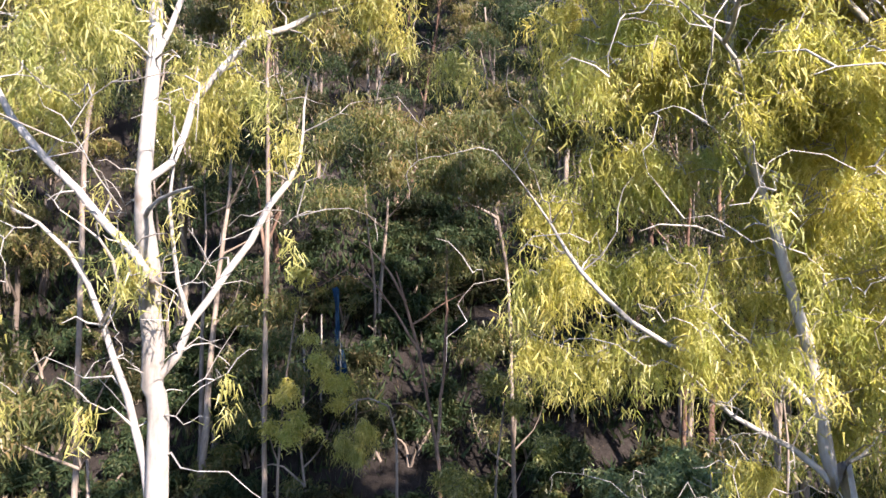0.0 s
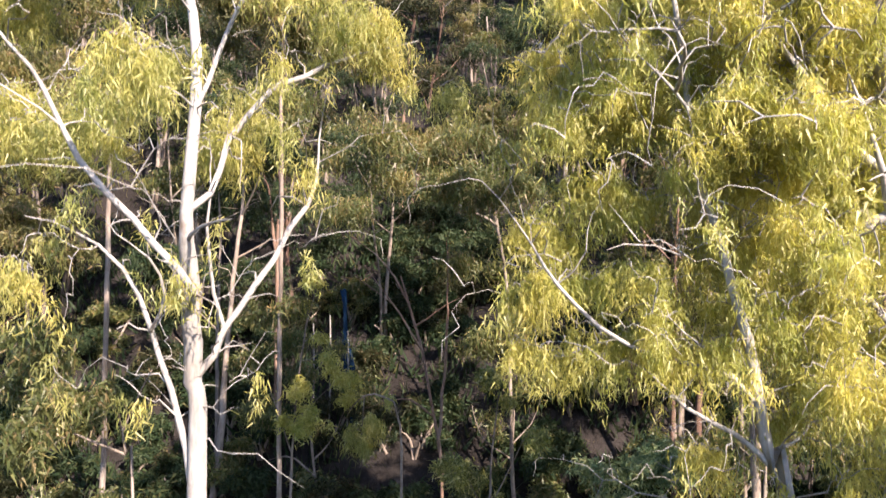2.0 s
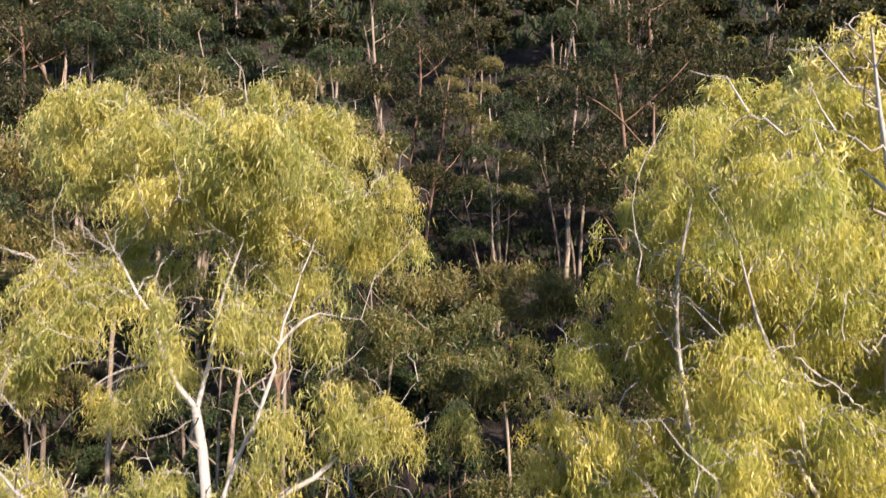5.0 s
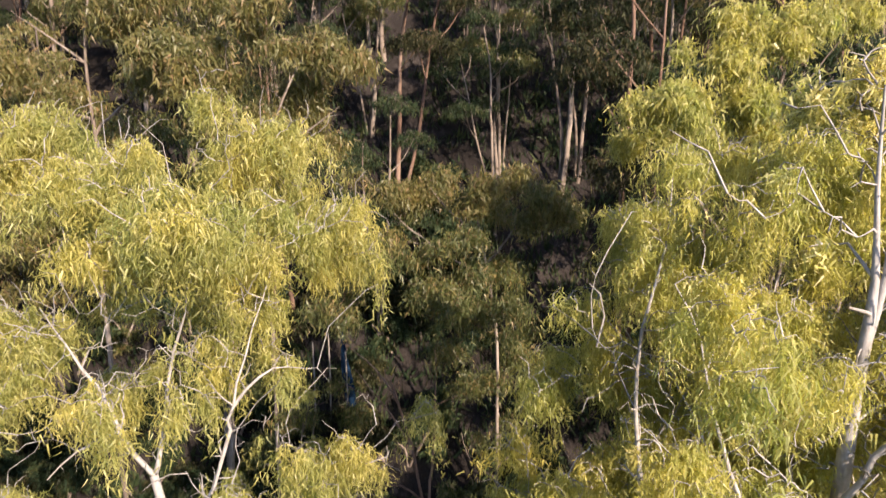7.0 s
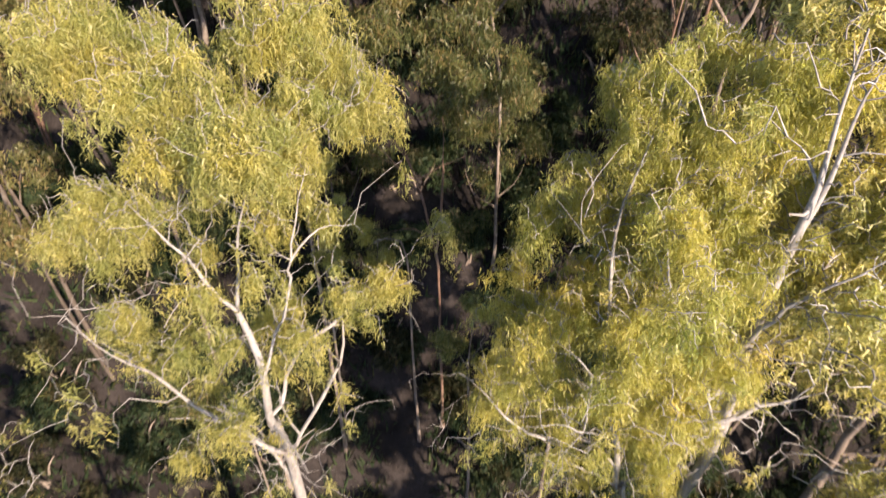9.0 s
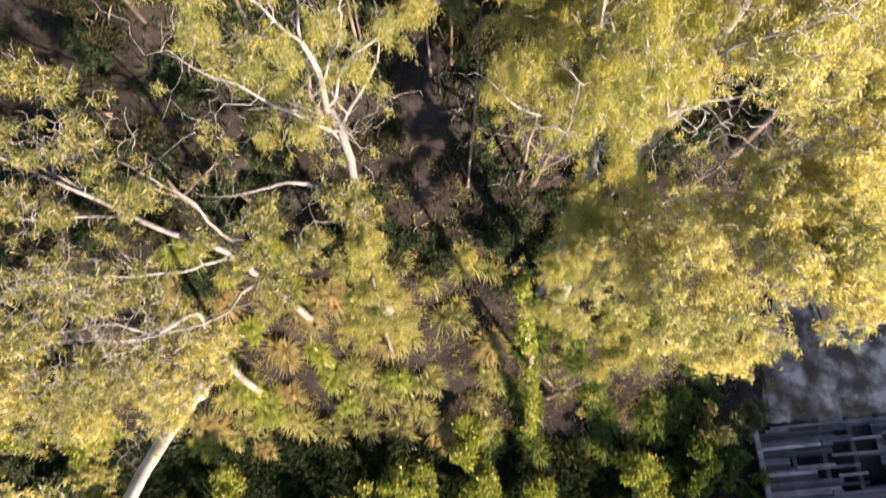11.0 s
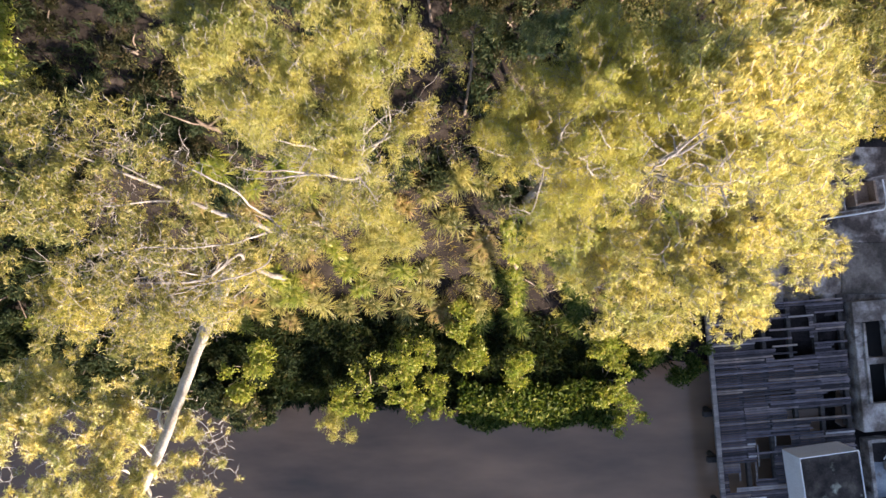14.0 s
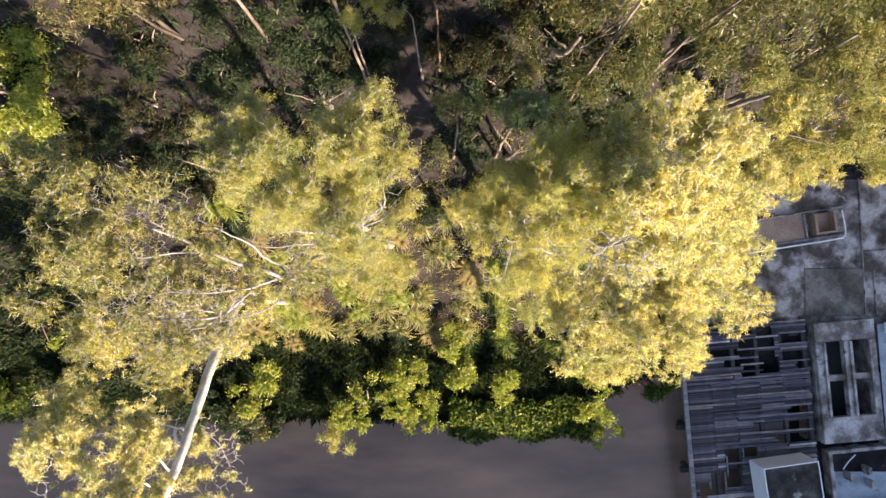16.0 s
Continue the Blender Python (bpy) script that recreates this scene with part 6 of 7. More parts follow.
shrub("shrub", [(8.66, -0.28, 4.4, 0.83), (9.44, -1.33, 4.2, 0.89), (10.23, -2.54, 4, 0.84), (10.78, -3.79, 3.6, 0.84), (9.74, -3.57, 3, 0.86), (10.45, -4.86, 2.6, 0.62)], "sunlit yellow-green shrub by the inlet", GREEN_LEAF, 107)
shrub("shrub", [(11.98, -0.53, 2.8, 1.42), (13.81, -1.49, 2.4, 1.31), (12.93, 0.41, 3.2, 1.4), (14.68, -0.88, 2.2, 1.07), (11.6, -1.83, 2, 1.13)], "dark green spreading shrub beside the wharf", HEDGE_LEAF, 108, ends=90, per=40)
shrub("shrub", [(14.46, 1.92, 3.6, 1.03), (13.26, 1.77, 4, 1.2), (15.16, 2.83, 3.4, 0.79)], "dark green shrub under the golden crown", OLIVE_LEAF, 109)
shrub("shrub", [(-21.92, -0.03, 4, 1.38), (-20.03, -0.66, 3.6, 1.39), (-17.91, -0.37, 3.6, 1.21), (-21.19, -2.27, 2.6, 1.43), (-23.43, -1.61, 3, 1.41)], "dense dark shrub in the shade of the leaning gum", DARK_SHADE_LEAF, 110, ends=90, per=36)
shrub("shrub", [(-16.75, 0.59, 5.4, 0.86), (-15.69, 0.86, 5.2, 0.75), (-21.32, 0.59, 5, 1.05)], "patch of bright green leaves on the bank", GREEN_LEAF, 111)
shrub("shrub", [(-14.33, -3.96, 1.8, 1.27), (-12.49, -4.32, 1.6, 1.15), (-10.95, -4.35, 1.4, 1.09), (-13.8, -2.63, 2.4, 1.12), (-15.44, -3.27, 2.2, 1.07)], "dark low shrub hanging over the water", DARK_SHADE_LEAF, 112, ends=80, per=36)
# thicket coloured near black in place of the shadow behind the shrubs
shrub("shrub", [(-7.33, -1.6, 1.2, 0.7), (-9.23, -1.8, 1.2, 0.8), (-5.39, -1.0, 1.4, 0.7), (-8.13, -0.6, 1.6, 0.6)], "near-black thicket standing for shade behind the waterside shrubs", DARK_SHADE_LEAF, 113, ends=80)
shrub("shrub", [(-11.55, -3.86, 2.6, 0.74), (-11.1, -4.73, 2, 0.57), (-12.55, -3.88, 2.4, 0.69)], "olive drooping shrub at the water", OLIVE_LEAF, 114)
shrub("shrub", [(-25.79, 4.62, 4.5, 1.37), (-24.7, 3.57, 4, 1.39), (-26.32, 1.75, 3, 1.56), (-23.28, 2.49, 3.4, 1.41), (-24.4, 0.65, 2.6, 1.43)], "dense dark shrub beside the leaning white gum", DARK_SHADE_LEAF, 115, ends=70, per=36)
shrub("shrub", [(-24.53, 6.65, 5.5, 1.34), (-23.13, 5.65, 5, 1.29), (-24.91, 7.96, 6, 1.39)], "dark leafy shrub under the olive crown", DARK_SHADE_LEAF, 116, ends=70, per=36)
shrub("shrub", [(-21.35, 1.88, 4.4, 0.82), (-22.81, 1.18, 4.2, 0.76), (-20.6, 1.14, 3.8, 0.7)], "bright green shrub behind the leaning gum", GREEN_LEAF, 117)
shrub("shrub", [(-21.63, -0.44, 2.4, 1.22), (-19.21, -0.46, 2.2, 1.08), (-23.63, -1.22, 2, 1.23)], "dark low shrub at the river's edge", DARK_SHADE_LEAF, 118, ends=60, per=36)
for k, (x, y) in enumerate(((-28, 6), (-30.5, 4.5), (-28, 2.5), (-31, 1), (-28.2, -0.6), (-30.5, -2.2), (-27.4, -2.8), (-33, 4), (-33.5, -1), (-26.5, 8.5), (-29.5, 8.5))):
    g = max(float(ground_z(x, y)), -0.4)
    shrub("shrub", [(x - 0.8, y, g + 1.2, 1.1), (x + 0.7, y + 0.4, g + 1.6, 1.2), (x, y - 0.8, g + 1.0, 1.0)], "dense dark shrub on the bank beside the river", DARK_SHADE_LEAF if k % 3 else HEDGE_LEAF, 180 + k, ends=70, per=30)


def tussock(place, size, label, leaf, seed, heads=4):
    """A clump of spiky heads on short stems: narrow blades that spring out all round and arch down at their ends."""
    rng = np.random.default_rng(seed)
    x, y = place
    z = float(ground_z(x, y))
    top = root("spiky_shrub", (x, y, z), label, "shrub", "spiky shrubs of the bank")
    verts, faces, stems = [], [], []
    for k in range(heads):
        a = 2.4 * k + rng.random()
        foot = np.array((x, y, z - 0.1))
        head = np.array((x + math.cos(a) * size * 0.55 * (k > 0), y + math.sin(a) * size * 0.55 * (k > 0), z + size * (0.75 - 0.2 * (k > 0) + 0.3 * rng.random())))
        v, f = tube([foot, 0.5 * (foot + head) + rng.normal(0, 0.05, 3), head], [0.035, 0.028, 0.02], 6)
        child(new("stem", mesh_of("stem", v, f, GREY_BARK, True)), top)
        n = 84
        out = rng.random(n) * 2 * np.pi
        rise = np.arcsin(rng.uniform(-0.15, 0.97, n))
        d = np.stack([np.cos(out) * np.cos(rise), np.sin(out) * np.cos(rise), np.sin(rise)], axis=1)
        side = np.cross(d, (0, 0, 1.0))
        side /= np.linalg.norm(side, axis=1)[:, None] + 1e-6
        long = size * rng.uniform(0.55, 1.2, n)[:, None]
        wide = 0.018 * (0.8 + 0.5 * rng.random(n))[:, None]
        start = head + d * 0.03
        mid = start + d * long * 0.55
        tip = start + d * long * 0.95 - (0, 0, 1) * long * 0.42
        v = np.stack([start - side * wide * 0.6, start + side * wide * 0.6, mid + side * wide, mid - side * wide, tip], axis=1).reshape(-1, 3)
        b = np.arange(n)[:, None] * 5
        faces.append(np.concatenate([b + [0, 1, 2], b + [0, 2, 3], b + [3, 2, 4]], axis=1).reshape(-1, 3) + sum(len(q) for q in verts))
        verts.append(v)
    tagged(child(new("foliage", mesh_of("foliage", np.vstack(verts), np.vstack(faces), leaf)), top), kind="stuff")
    return top


SPIKY = (("pale olive shrub with spiky heads of narrow leaves", GUM_LEAF), ("dry straw-coloured spiky shrub on the bank", DRY_LEAF), ("yellow-green spiky shrub on the bank", GREEN_LEAF), ("golden olive spiky shrub on the bank", GOLD_LEAF), ("dull olive spiky shrub on the bank", WARM_LEAF))
rng = np.random.default_rng(63)
grown = []
for k in range(420):
    x, y = rng.uniform(-12.5, 2.4), rng.uniform(0.7, 9.0)
    if noise.noise((x * 0.55, y * 0.55, 8.1)) < -0.2 or abs(x - 0.9) < 1.0 and k % 4:
        continue
    if any((x - a) ** 2 + (y - b) ** 2 < 1.25 for a, b in grown):
        continue
    grown.append((x, y))
    tussock((x, y), rng.uniform(0.6, 1.0), *SPIKY[int(rng.choice((0, 0, 1, 2, 2, 4, 4)))], 700 + k, int(rng.integers(3, 6)))
# dark leaf colour stands for the shade on this part of the bank
for k in range(110):
    x, y = rng.uniform(1.8, 13.5), rng.uniform(0.7, 8.5)
    if noise.noise((x * 0.6, y * 0.6, 2.1)) < -0.12 or x < 3.4 and y > 2.5:
        continue
    tussock((x, y), rng.uniform(0.55, 0.95), "spiky shrub coloured dark green for the shade of the bank", HEDGE_LEAF, 900 + k)
# the near-black leaves below have the slope's shade in their colour
shrub("shrub", [(-0.95, 18.2, 20.5, 0.41), (-0.45, 18.4, 20.61, 0.38), (-0.72, 18.03, 20.21, 0.38)], "blue-green shrub coloured dark for the shade of the slope", DARK_SHADE_LEAF, 145, ends=26, per=34, length=0.17, width=0.05, hang=0.4)
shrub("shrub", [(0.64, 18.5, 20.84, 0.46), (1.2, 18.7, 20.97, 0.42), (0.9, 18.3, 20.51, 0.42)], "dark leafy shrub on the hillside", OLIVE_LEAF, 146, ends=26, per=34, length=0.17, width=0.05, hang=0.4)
shrub("shrub", [(0.95, 18.2, 20.49, 0.41), (1.44, 18.4, 20.6, 0.38), (1.18, 18.02, 20.2, 0.38)], "blue-green shrub coloured dark for the shade of the slope", DARK_SHADE_LEAF, 147, ends=26, per=34, length=0.17, width=0.05, hang=0.4)
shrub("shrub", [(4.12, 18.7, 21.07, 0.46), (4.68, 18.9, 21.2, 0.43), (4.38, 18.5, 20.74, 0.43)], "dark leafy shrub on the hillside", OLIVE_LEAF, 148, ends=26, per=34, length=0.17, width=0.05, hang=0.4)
shrub("shrub", [(4.9, 18.3, 20.73, 0.47), (5.47, 18.5, 20.86, 0.44), (5.17, 18.1, 20.39, 0.44)], "blue-green shrub coloured dark for the shade of the slope", DARK_SHADE_LEAF, 149, ends=26, per=34, length=0.17, width=0.05, hang=0.4)
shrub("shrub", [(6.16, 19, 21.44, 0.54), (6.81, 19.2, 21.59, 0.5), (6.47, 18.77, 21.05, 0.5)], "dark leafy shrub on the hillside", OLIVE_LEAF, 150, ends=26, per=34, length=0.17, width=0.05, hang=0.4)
shrub("shrub", [(6.86, 18.4, 20.84, 0.48), (7.44, 18.6, 20.98, 0.44), (7.14, 18.2, 20.5, 0.44)], "blue-green shrub coloured dark for the shade of the slope", DARK_SHADE_LEAF, 151, ends=26, per=34, length=0.17, width=0.05, hang=0.4)
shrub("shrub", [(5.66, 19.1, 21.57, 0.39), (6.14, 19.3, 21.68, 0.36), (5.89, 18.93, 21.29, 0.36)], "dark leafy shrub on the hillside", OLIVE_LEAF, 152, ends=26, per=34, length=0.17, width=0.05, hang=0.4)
shrub("shrub", [(-6.27, 20.2, 22.82, 0.46), (-5.72, 20.4, 22.95, 0.42), (-6.01, 20, 22.49, 0.42)], "blue-green shrub coloured dark for the shade of the slope", DARK_SHADE_LEAF, 153, ends=26, per=34, length=0.17, width=0.05, hang=0.4)
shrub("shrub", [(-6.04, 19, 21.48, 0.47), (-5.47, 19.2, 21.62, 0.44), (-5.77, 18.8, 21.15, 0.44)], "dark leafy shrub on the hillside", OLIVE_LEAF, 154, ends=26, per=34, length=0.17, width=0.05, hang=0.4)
shrub("shrub", [(-5.13, 18.5, 20.86, 0.46), (-4.57, 18.7, 20.99, 0.42), (-4.87, 18.3, 20.54, 0.42)], "blue-green shrub coloured dark for the shade of the slope", DARK_SHADE_LEAF, 155, ends=26, per=34, length=0.17, width=0.05, hang=0.4)
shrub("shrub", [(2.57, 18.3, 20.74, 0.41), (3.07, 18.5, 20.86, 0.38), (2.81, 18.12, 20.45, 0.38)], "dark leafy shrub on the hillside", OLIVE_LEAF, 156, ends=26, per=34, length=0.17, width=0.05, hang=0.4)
shrub("shrub", [(3.4, 19.4, 21.98, 0.4), (3.88, 19.6, 22.09, 0.37), (3.63, 19.23, 21.69, 0.37)], "blue-green shrub coloured dark for the shade of the slope", DARK_SHADE_LEAF, 157, ends=26, per=34, length=0.17, width=0.05, hang=0.4)
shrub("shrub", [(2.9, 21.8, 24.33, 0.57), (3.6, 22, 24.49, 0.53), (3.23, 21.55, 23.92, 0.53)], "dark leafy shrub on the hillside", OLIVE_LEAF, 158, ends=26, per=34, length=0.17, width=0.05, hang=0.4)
shrub("shrub", [(-7.25, 18.7, 21.11, 0.42), (-6.74, 18.9, 21.23, 0.39), (-7.01, 18.52, 20.81, 0.39)], "blue-green shrub coloured dark for the shade of the slope", DARK_SHADE_LEAF, 159, ends=26, per=34, length=0.17, width=0.05, hang=0.4)
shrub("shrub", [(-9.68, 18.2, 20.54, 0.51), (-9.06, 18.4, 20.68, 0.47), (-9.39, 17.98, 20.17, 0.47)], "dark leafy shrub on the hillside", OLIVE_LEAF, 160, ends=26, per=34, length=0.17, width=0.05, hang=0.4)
shrub("shrub", [(-1.91, 18.2, 20.5, 0.31), (-1.54, 18.4, 20.59, 0.28), (-1.73, 18.07, 20.28, 0.28)], "blue-green shrub coloured dark for the shade of the slope", DARK_SHADE_LEAF, 161, ends=26, per=34, length=0.17, width=0.05, hang=0.4)
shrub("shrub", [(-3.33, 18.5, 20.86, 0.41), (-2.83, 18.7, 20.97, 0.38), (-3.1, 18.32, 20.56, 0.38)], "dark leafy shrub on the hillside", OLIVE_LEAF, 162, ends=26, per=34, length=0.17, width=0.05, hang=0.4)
shrub("shrub", [(-8.34, 19.5, 21.99, 0.39), (-7.86, 19.7, 22.11, 0.37), (-8.12, 19.33, 21.71, 0.37)], "blue-green shrub coloured dark for the shade of the slope", DARK_SHADE_LEAF, 163, ends=26, per=34, length=0.17, width=0.05, hang=0.4)
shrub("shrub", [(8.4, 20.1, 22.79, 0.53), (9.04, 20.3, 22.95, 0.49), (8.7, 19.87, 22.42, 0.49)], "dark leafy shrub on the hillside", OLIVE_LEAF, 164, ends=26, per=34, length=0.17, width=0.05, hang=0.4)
shrub("shrub", [(9.84, 19.2, 21.69, 0.55), (10.5, 19.4, 21.84, 0.51), (10.15, 18.97, 21.3, 0.51)], "blue-green shrub coloured dark for the shade of the slope", DARK_SHADE_LEAF, 165, ends=26, per=34, length=0.17, width=0.05, hang=0.4)
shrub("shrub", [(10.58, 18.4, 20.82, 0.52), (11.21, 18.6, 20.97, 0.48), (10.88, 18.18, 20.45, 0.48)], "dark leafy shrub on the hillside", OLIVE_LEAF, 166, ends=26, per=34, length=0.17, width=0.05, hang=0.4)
shrub("shrub", [(9.03, 18.2, 20.6, 0.41), (9.53, 18.4, 20.71, 0.38), (9.27, 18.02, 20.3, 0.38)], "blue-green shrub coloured dark for the shade of the slope", DARK_SHADE_LEAF, 167, ends=26, per=34, length=0.17, width=0.05, hang=0.4)
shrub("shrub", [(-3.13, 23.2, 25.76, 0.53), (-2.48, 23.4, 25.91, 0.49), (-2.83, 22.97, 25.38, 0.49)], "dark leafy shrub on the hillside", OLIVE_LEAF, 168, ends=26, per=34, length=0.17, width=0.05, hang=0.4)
shrub("shrub", [(-4.61, 24.7, 27.19, 0.65), (-3.82, 24.9, 27.38, 0.61), (-4.24, 24.42, 26.72, 0.61)], "blue-green shrub coloured dark for the shade of the slope", DARK_SHADE_LEAF, 169, ends=26, per=34, length=0.17, width=0.05, hang=0.4)
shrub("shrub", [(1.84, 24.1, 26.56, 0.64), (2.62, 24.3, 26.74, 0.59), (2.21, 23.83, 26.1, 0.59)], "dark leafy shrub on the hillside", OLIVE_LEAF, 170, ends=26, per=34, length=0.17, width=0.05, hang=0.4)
shrub("shrub", [(0.92, 25.4, 27.87, 0.65), (1.7, 25.6, 28.06, 0.6), (1.29, 25.12, 27.41, 0.6)], "blue-green shrub coloured dark for the shade of the slope", DARK_SHADE_LEAF, 171, ends=26, per=34, length=0.17, width=0.05, hang=0.4)
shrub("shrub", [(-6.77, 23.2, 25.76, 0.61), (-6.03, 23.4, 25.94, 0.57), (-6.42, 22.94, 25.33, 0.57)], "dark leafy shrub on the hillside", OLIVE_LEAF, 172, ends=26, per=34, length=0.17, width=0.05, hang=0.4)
shrub("shrub", [(-7.47, 21.1, 23.7, 0.55), (-6.8, 21.3, 23.86, 0.51), (-7.15, 20.86, 23.31, 0.51)], "blue-green shrub coloured dark for the shade of the slope", DARK_SHADE_LEAF, 173, ends=26, per=34, length=0.17, width=0.05, hang=0.4)
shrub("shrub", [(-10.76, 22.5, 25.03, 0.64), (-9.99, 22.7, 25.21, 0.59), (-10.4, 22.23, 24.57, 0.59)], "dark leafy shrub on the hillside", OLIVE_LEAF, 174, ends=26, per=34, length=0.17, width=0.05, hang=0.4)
shrub("shrub", [(-11.98, 21.8, 24.35, 0.62), (-11.23, 22, 24.52, 0.57), (-11.63, 21.54, 23.91, 0.57)], "blue-green shrub coloured dark for the shade of the slope", DARK_SHADE_LEAF, 175, ends=26, per=34, length=0.17, width=0.05, hang=0.4)
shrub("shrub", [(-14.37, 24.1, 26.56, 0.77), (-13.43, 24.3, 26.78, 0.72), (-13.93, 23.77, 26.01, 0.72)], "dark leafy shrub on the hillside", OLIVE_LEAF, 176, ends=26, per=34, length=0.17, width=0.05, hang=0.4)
shrub("shrub", [(-9.77, 24.5, 26.98, 0.65), (-8.99, 24.7, 27.16, 0.6), (-9.4, 24.22, 26.51, 0.6)], "blue-green shrub coloured dark for the shade of the slope", DARK_SHADE_LEAF, 177, ends=26, per=34, length=0.17, width=0.05, hang=0.4)


# ---- scrub scattered over the slope, its shade put into the leaf colours ----
rng = np.random.default_rng(9)
scrub = (("dark leafy shrub on the hillside", DARK_SHADE_LEAF), ("olive scrub coloured dark for the shade of the slope", HILL_SHADE_LEAF), ("blue-green shrub coloured dark for the shade of the slope", DARK_SHADE_LEAF))
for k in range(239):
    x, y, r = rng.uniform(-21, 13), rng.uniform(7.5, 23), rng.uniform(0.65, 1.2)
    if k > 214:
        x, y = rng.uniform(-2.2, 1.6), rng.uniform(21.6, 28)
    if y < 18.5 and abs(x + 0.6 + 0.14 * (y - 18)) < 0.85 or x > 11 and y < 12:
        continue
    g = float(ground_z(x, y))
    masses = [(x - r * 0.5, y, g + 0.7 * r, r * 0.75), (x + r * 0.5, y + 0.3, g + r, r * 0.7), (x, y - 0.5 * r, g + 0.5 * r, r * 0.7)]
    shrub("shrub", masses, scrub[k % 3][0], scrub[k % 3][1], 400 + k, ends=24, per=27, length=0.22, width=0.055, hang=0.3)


# ---- the vine-clad dead trunk, the hedge over the water, the fence posts ----
def vine_trunk():
    rng = np.random.default_rng(61)
    s = spline([(4.1, 1.0, 2.0, 0.14), (3.95, 2.2, 5.2, 0.12), (3.6, 3.75, 8.6, 0.1), (3.0, 4.9, 12.4, 0.08), (2.45, 5.75, 15.9, 0.05)], 0.3, rng, 0.03)
    top = root("vine_covered_trunk", tuple(s[0, :3]), "leaning dead trunk wrapped in bright green vine leaves", "tree")
    v, f = tube(s[:, :3], s[:, 3], 10)
    child(new("trunk", mesh_of("trunk", v, f, GREY_BARK, True)), top)
    at = s[rng.integers(0, len(s), 420), :3] + rng.normal(0, 0.09, (420, 3))
    bushy = np.array([noise.noise((0, 0, z * 0.55)) for z in at[:, 2]]) > -0.12
    tagged(child(new("vine", leaf_cloud("vine", at[bushy], rng, 20, (0.08, 0.08, 0.16), 0.14, 0.08, 0.5, GREEN_LEAF)), top), kind="stuff")


vine_trunk()


def water_hedge():
    """A mass of broad-leaved plants along the water, their leaves turned to the light."""
    rng = np.random.default_rng(62)
    top = root("waterside_hedge", (5.5, -4.6, 0.0), "low dense hedge of broad dark green leaves over the water", "hedge")
    n = 2600
    x = rng.uniform(1.0, 10.2, n)
    y = -5.55 + 2.6 * rng.random(n) ** 1.3 + 0.25 * np.sin(1.7 * x) + 0.02 * (x - 5)
    z = 0.25 + 1.5 * np.clip((y + 6.1) / 2.2, 0, 1) * (0.7 + 0.5 * rng.random(n))
    at = np.stack([x, y, z], axis=1)
    stems = []
    for k in range(60):
        p = at[int(rng.integers(n))]
        stems.append(tube([(p[0], min(p[1] + 1.0, -3.4), -0.5), (p[0], p[1] + 0.5, p[2] * 0.5), p], [0.03, 0.025, 0.012], 5))
    v, f = joined(stems)
    tagged(child(new("stemwork", mesh_of("stemwork", v, f, GREY_BARK, True)), top), kind="stuff")
    tagged(child(new("foliage", leaf_cloud("foliage", at, rng, 5, (0.1, 0.1, 0.1), 0.30, 0.17, 0.25, HEDGE_LEAF)), top), kind="stuff")


water_hedge()
post_rows = ((-3.62, 20.3, 2.9), (-3.15, 20.4, 3.0), (-2.6, 20.2, 2.7))
for x, y, h in post_rows:
    z = float(ground_z(x, y))
    top = root("fence_post", (x, y, z), "thin pale fence post standing on the shaded slope", "post", "fence posts on the slope")
    v, f = tube([(x, y, z - 0.2), (x + 0.03, y, z + h * 0.5), (x, y, z + h)], [0.028, 0.026, 0.022], 8)
    child(new("post", mesh_of("post", v, f, TIMBER, True)), top)


def blue_sheet():
    """A strip of crumpled blue plastic hanging down the slope beside the posts, with both faces and an edge."""
    n, m = 5, 22
    u, w = np.meshgrid(np.linspace(0, 1, n), np.linspace(0, 1, m), indexing="ij")
    x = -2.9 + 0.26 * u * (0.6 + 0.6 * w) + 0.38 * w + 0.05 * np.sin(9 * w + 2 * u)
    y = 20.6 - 0.55 * w + 0.05 * np.sin(14 * w) * np.cos(5 * u)
    z = ground_z(x, y) + 0.06 + 3.5 * (1 - w) + 0.03 * np.sin(17 * u + 5 * w)
    front = np.stack([x, y, z], axis=-1).reshape(-1, 3)
    i, j = np.meshgrid(np.arange(n - 1), np.arange(m - 1), indexing="ij")
    q = np.stack([i * m + j, (i + 1) * m + j, (i + 1) * m + j + 1, i * m + j + 1], axis=-1).reshape(-1, 4)
    v = np.vstack([front, front + (0, 0.012, 0)])
    blue = surface("blue_plastic", [(0.3, (0.004, 0.012, 0.03)), (0.5, (0.006, 0.02, 0.05)), (0.7, (0.01, 0.03, 0.07))], 2.0, 15, 0.9, 0.4)
    tagged(new("blue_sheet", mesh_of("blue_sheet", v, np.vstack([q, q[:, ::-1] + len(front)]), blue, True)), "crumpled dark blue plastic strip hanging beside the fence posts", "plastic sheet")


blue_sheet()


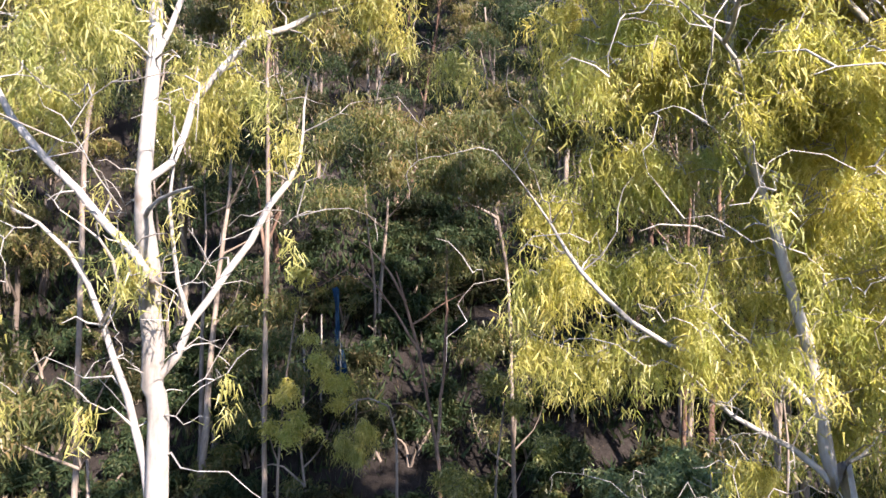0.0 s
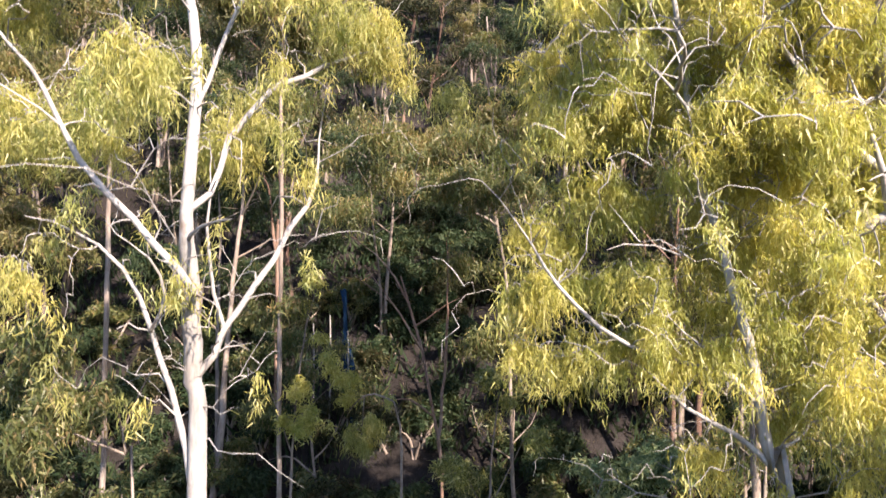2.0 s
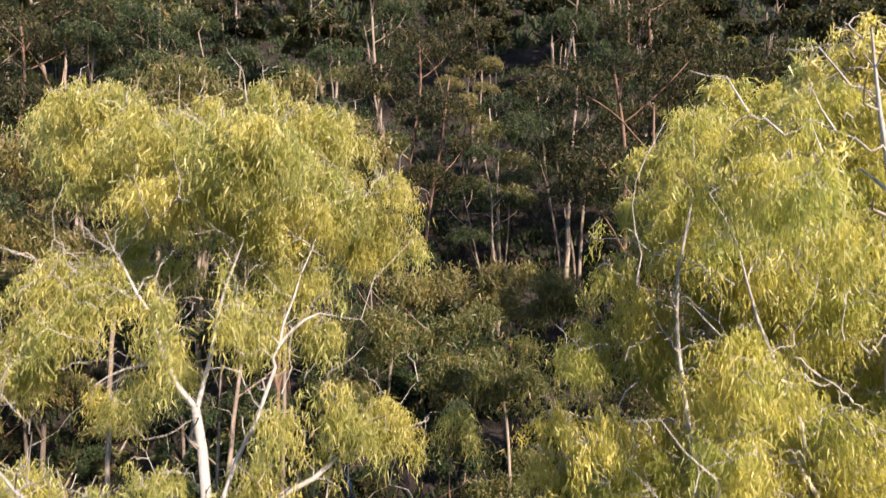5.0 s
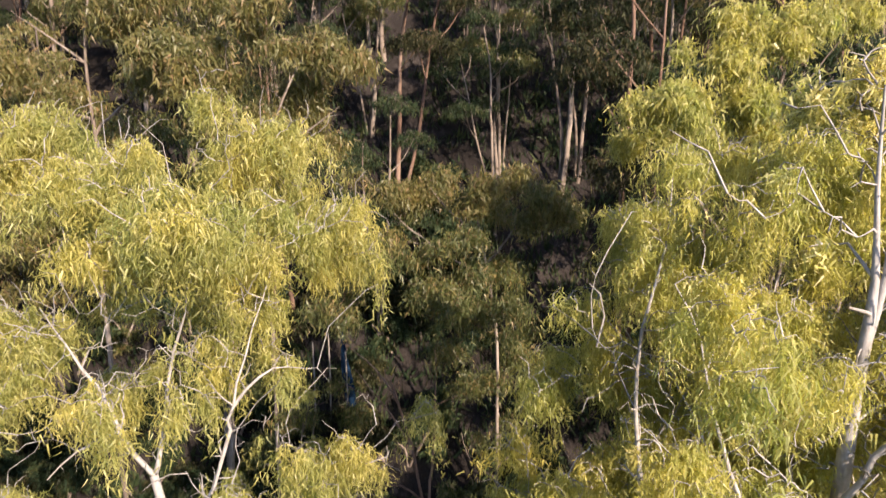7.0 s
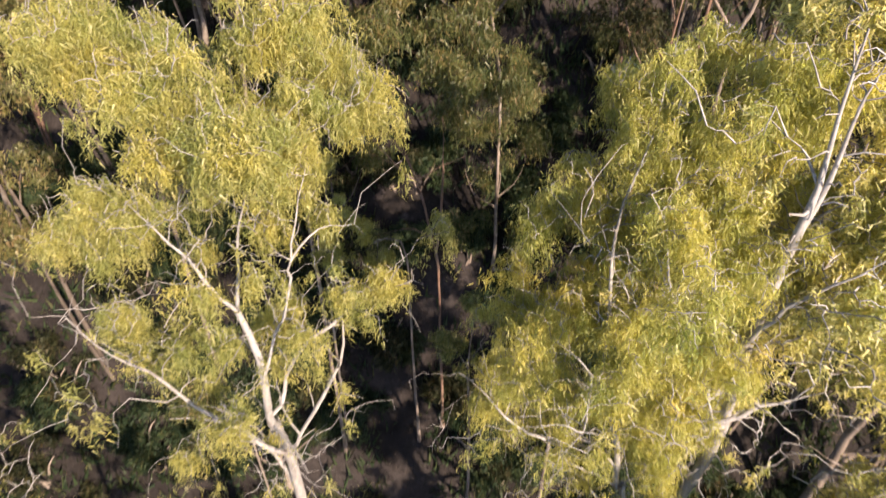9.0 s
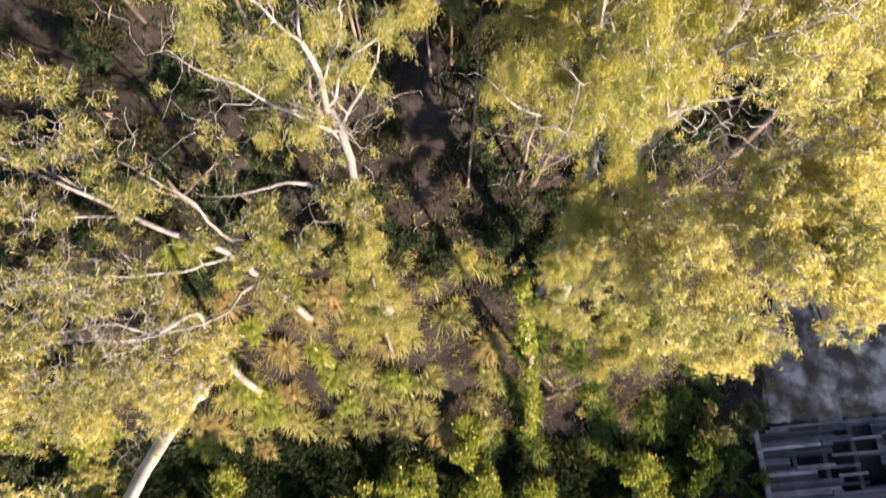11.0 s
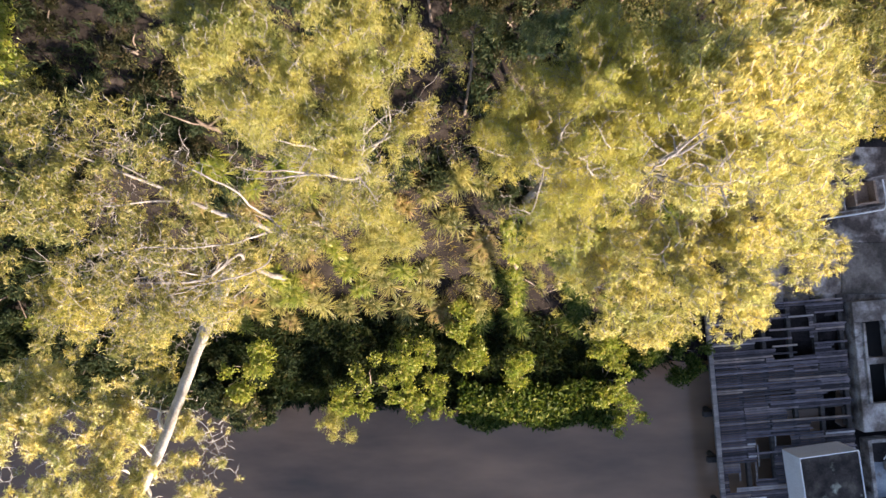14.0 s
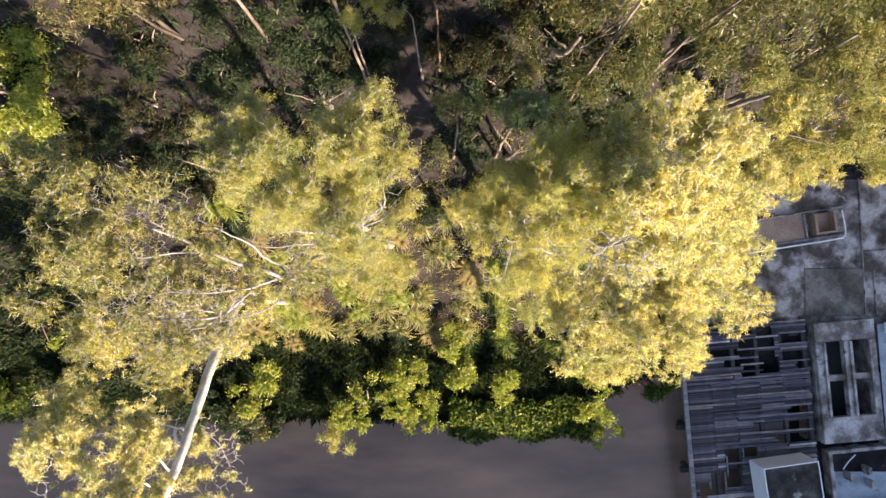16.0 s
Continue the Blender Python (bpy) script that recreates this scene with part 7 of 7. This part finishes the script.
# ---- grass, litter and low growth of the slope ----
def undergrowth(name, n, xr, yr, seed, leaf, length, width, per, label, keep):
    rng = np.random.default_rng(seed)
    x, y = rng.uniform(*xr, n), rng.uniform(*yr, n)
    ok = keep(x, y, rng)
    at = np.stack([x, y, ground_z(x, y) + 0.03], axis=1)[ok]
    ob = new(name, leaf_cloud(name, at, rng, per, (0.16, 0.16, 0.06), length, width, -1.1, leaf, slim=True))
    return tagged(ob, label, "undergrowth", kind="stuff")


def patchy(scale, cut, path=1.0):
    def keep(x, y, rng):
        n = np.array([noise.noise((a * scale, b * scale, 3.7)) for a, b in zip(x, y)])
        clear = np.abs(x + 0.6 - 0.5 * np.sin(y * 0.35)) < path * (0.6 + 0.5 * (y > 12)) * (y < 21.5)
        built = (x > 15.2) & (y < 12)
        return (n > cut) & ~clear & ~built & (ground_z(x, y) > 0.15)
    return keep


undergrowth("undergrowth", 2400, (-24, 15), (0.2, 13), 71, GUM_LEAF, 0.42, 0.03, 10, "pale green grass and low plants on the river bank", patchy(0.5, -0.25, 0.4))
undergrowth("undergrowth", 2000, (-24, 15), (0.2, 10), 72, DRY_LEAF, 0.5, 0.022, 10, "dry straw-coloured grass on the river bank", patchy(0.6, -0.05, 0.4))
# this scrub is coloured near black to stand for hillside shade
undergrowth("undergrowth", 19000, (-34, 30), (9, 46), 73, DARK_SHADE_LEAF, 0.45, 0.09, 6, "low scrub coloured dark for the shade of the hillside", patchy(0.4, -0.3, 0.6))
undergrowth("undergrowth", 9000, (-75, 75), (44, 105), 76, DARK_SHADE_LEAF, 1.1, 0.3, 6, "dark scrub covering the far hillside", patchy(0.3, -0.5, 0.0))
# dark blades added to stand for the deep shade at the bank's foot
undergrowth("undergrowth", 10500, (-38, 14), (-4.8, 1.2), 77, DARK_SHADE_LEAF, 0.6, 0.13, 7, "near-black low growth standing for shade along the foot of the bank", lambda x, y, r: ground_z(x, y) > -0.1)
undergrowth("undergrowth", 4200, (-38, -19), (0.5, 13), 78, DARK_SHADE_LEAF, 0.55, 0.12, 7, "dark low growth under the shrubs of the bank", patchy(0.4, -0.35, 0.0))
undergrowth("undergrowth", 4200, (15.8, 24), (2.2, 7), 74, DRY_LEAF, 0.26, 0.022, 10, "dry weeds on the bare yard", lambda x, y, r: np.array([noise.noise((a * 0.9, b * 0.9, 5.5)) for a, b in zip(x, y)]) > -0.02)
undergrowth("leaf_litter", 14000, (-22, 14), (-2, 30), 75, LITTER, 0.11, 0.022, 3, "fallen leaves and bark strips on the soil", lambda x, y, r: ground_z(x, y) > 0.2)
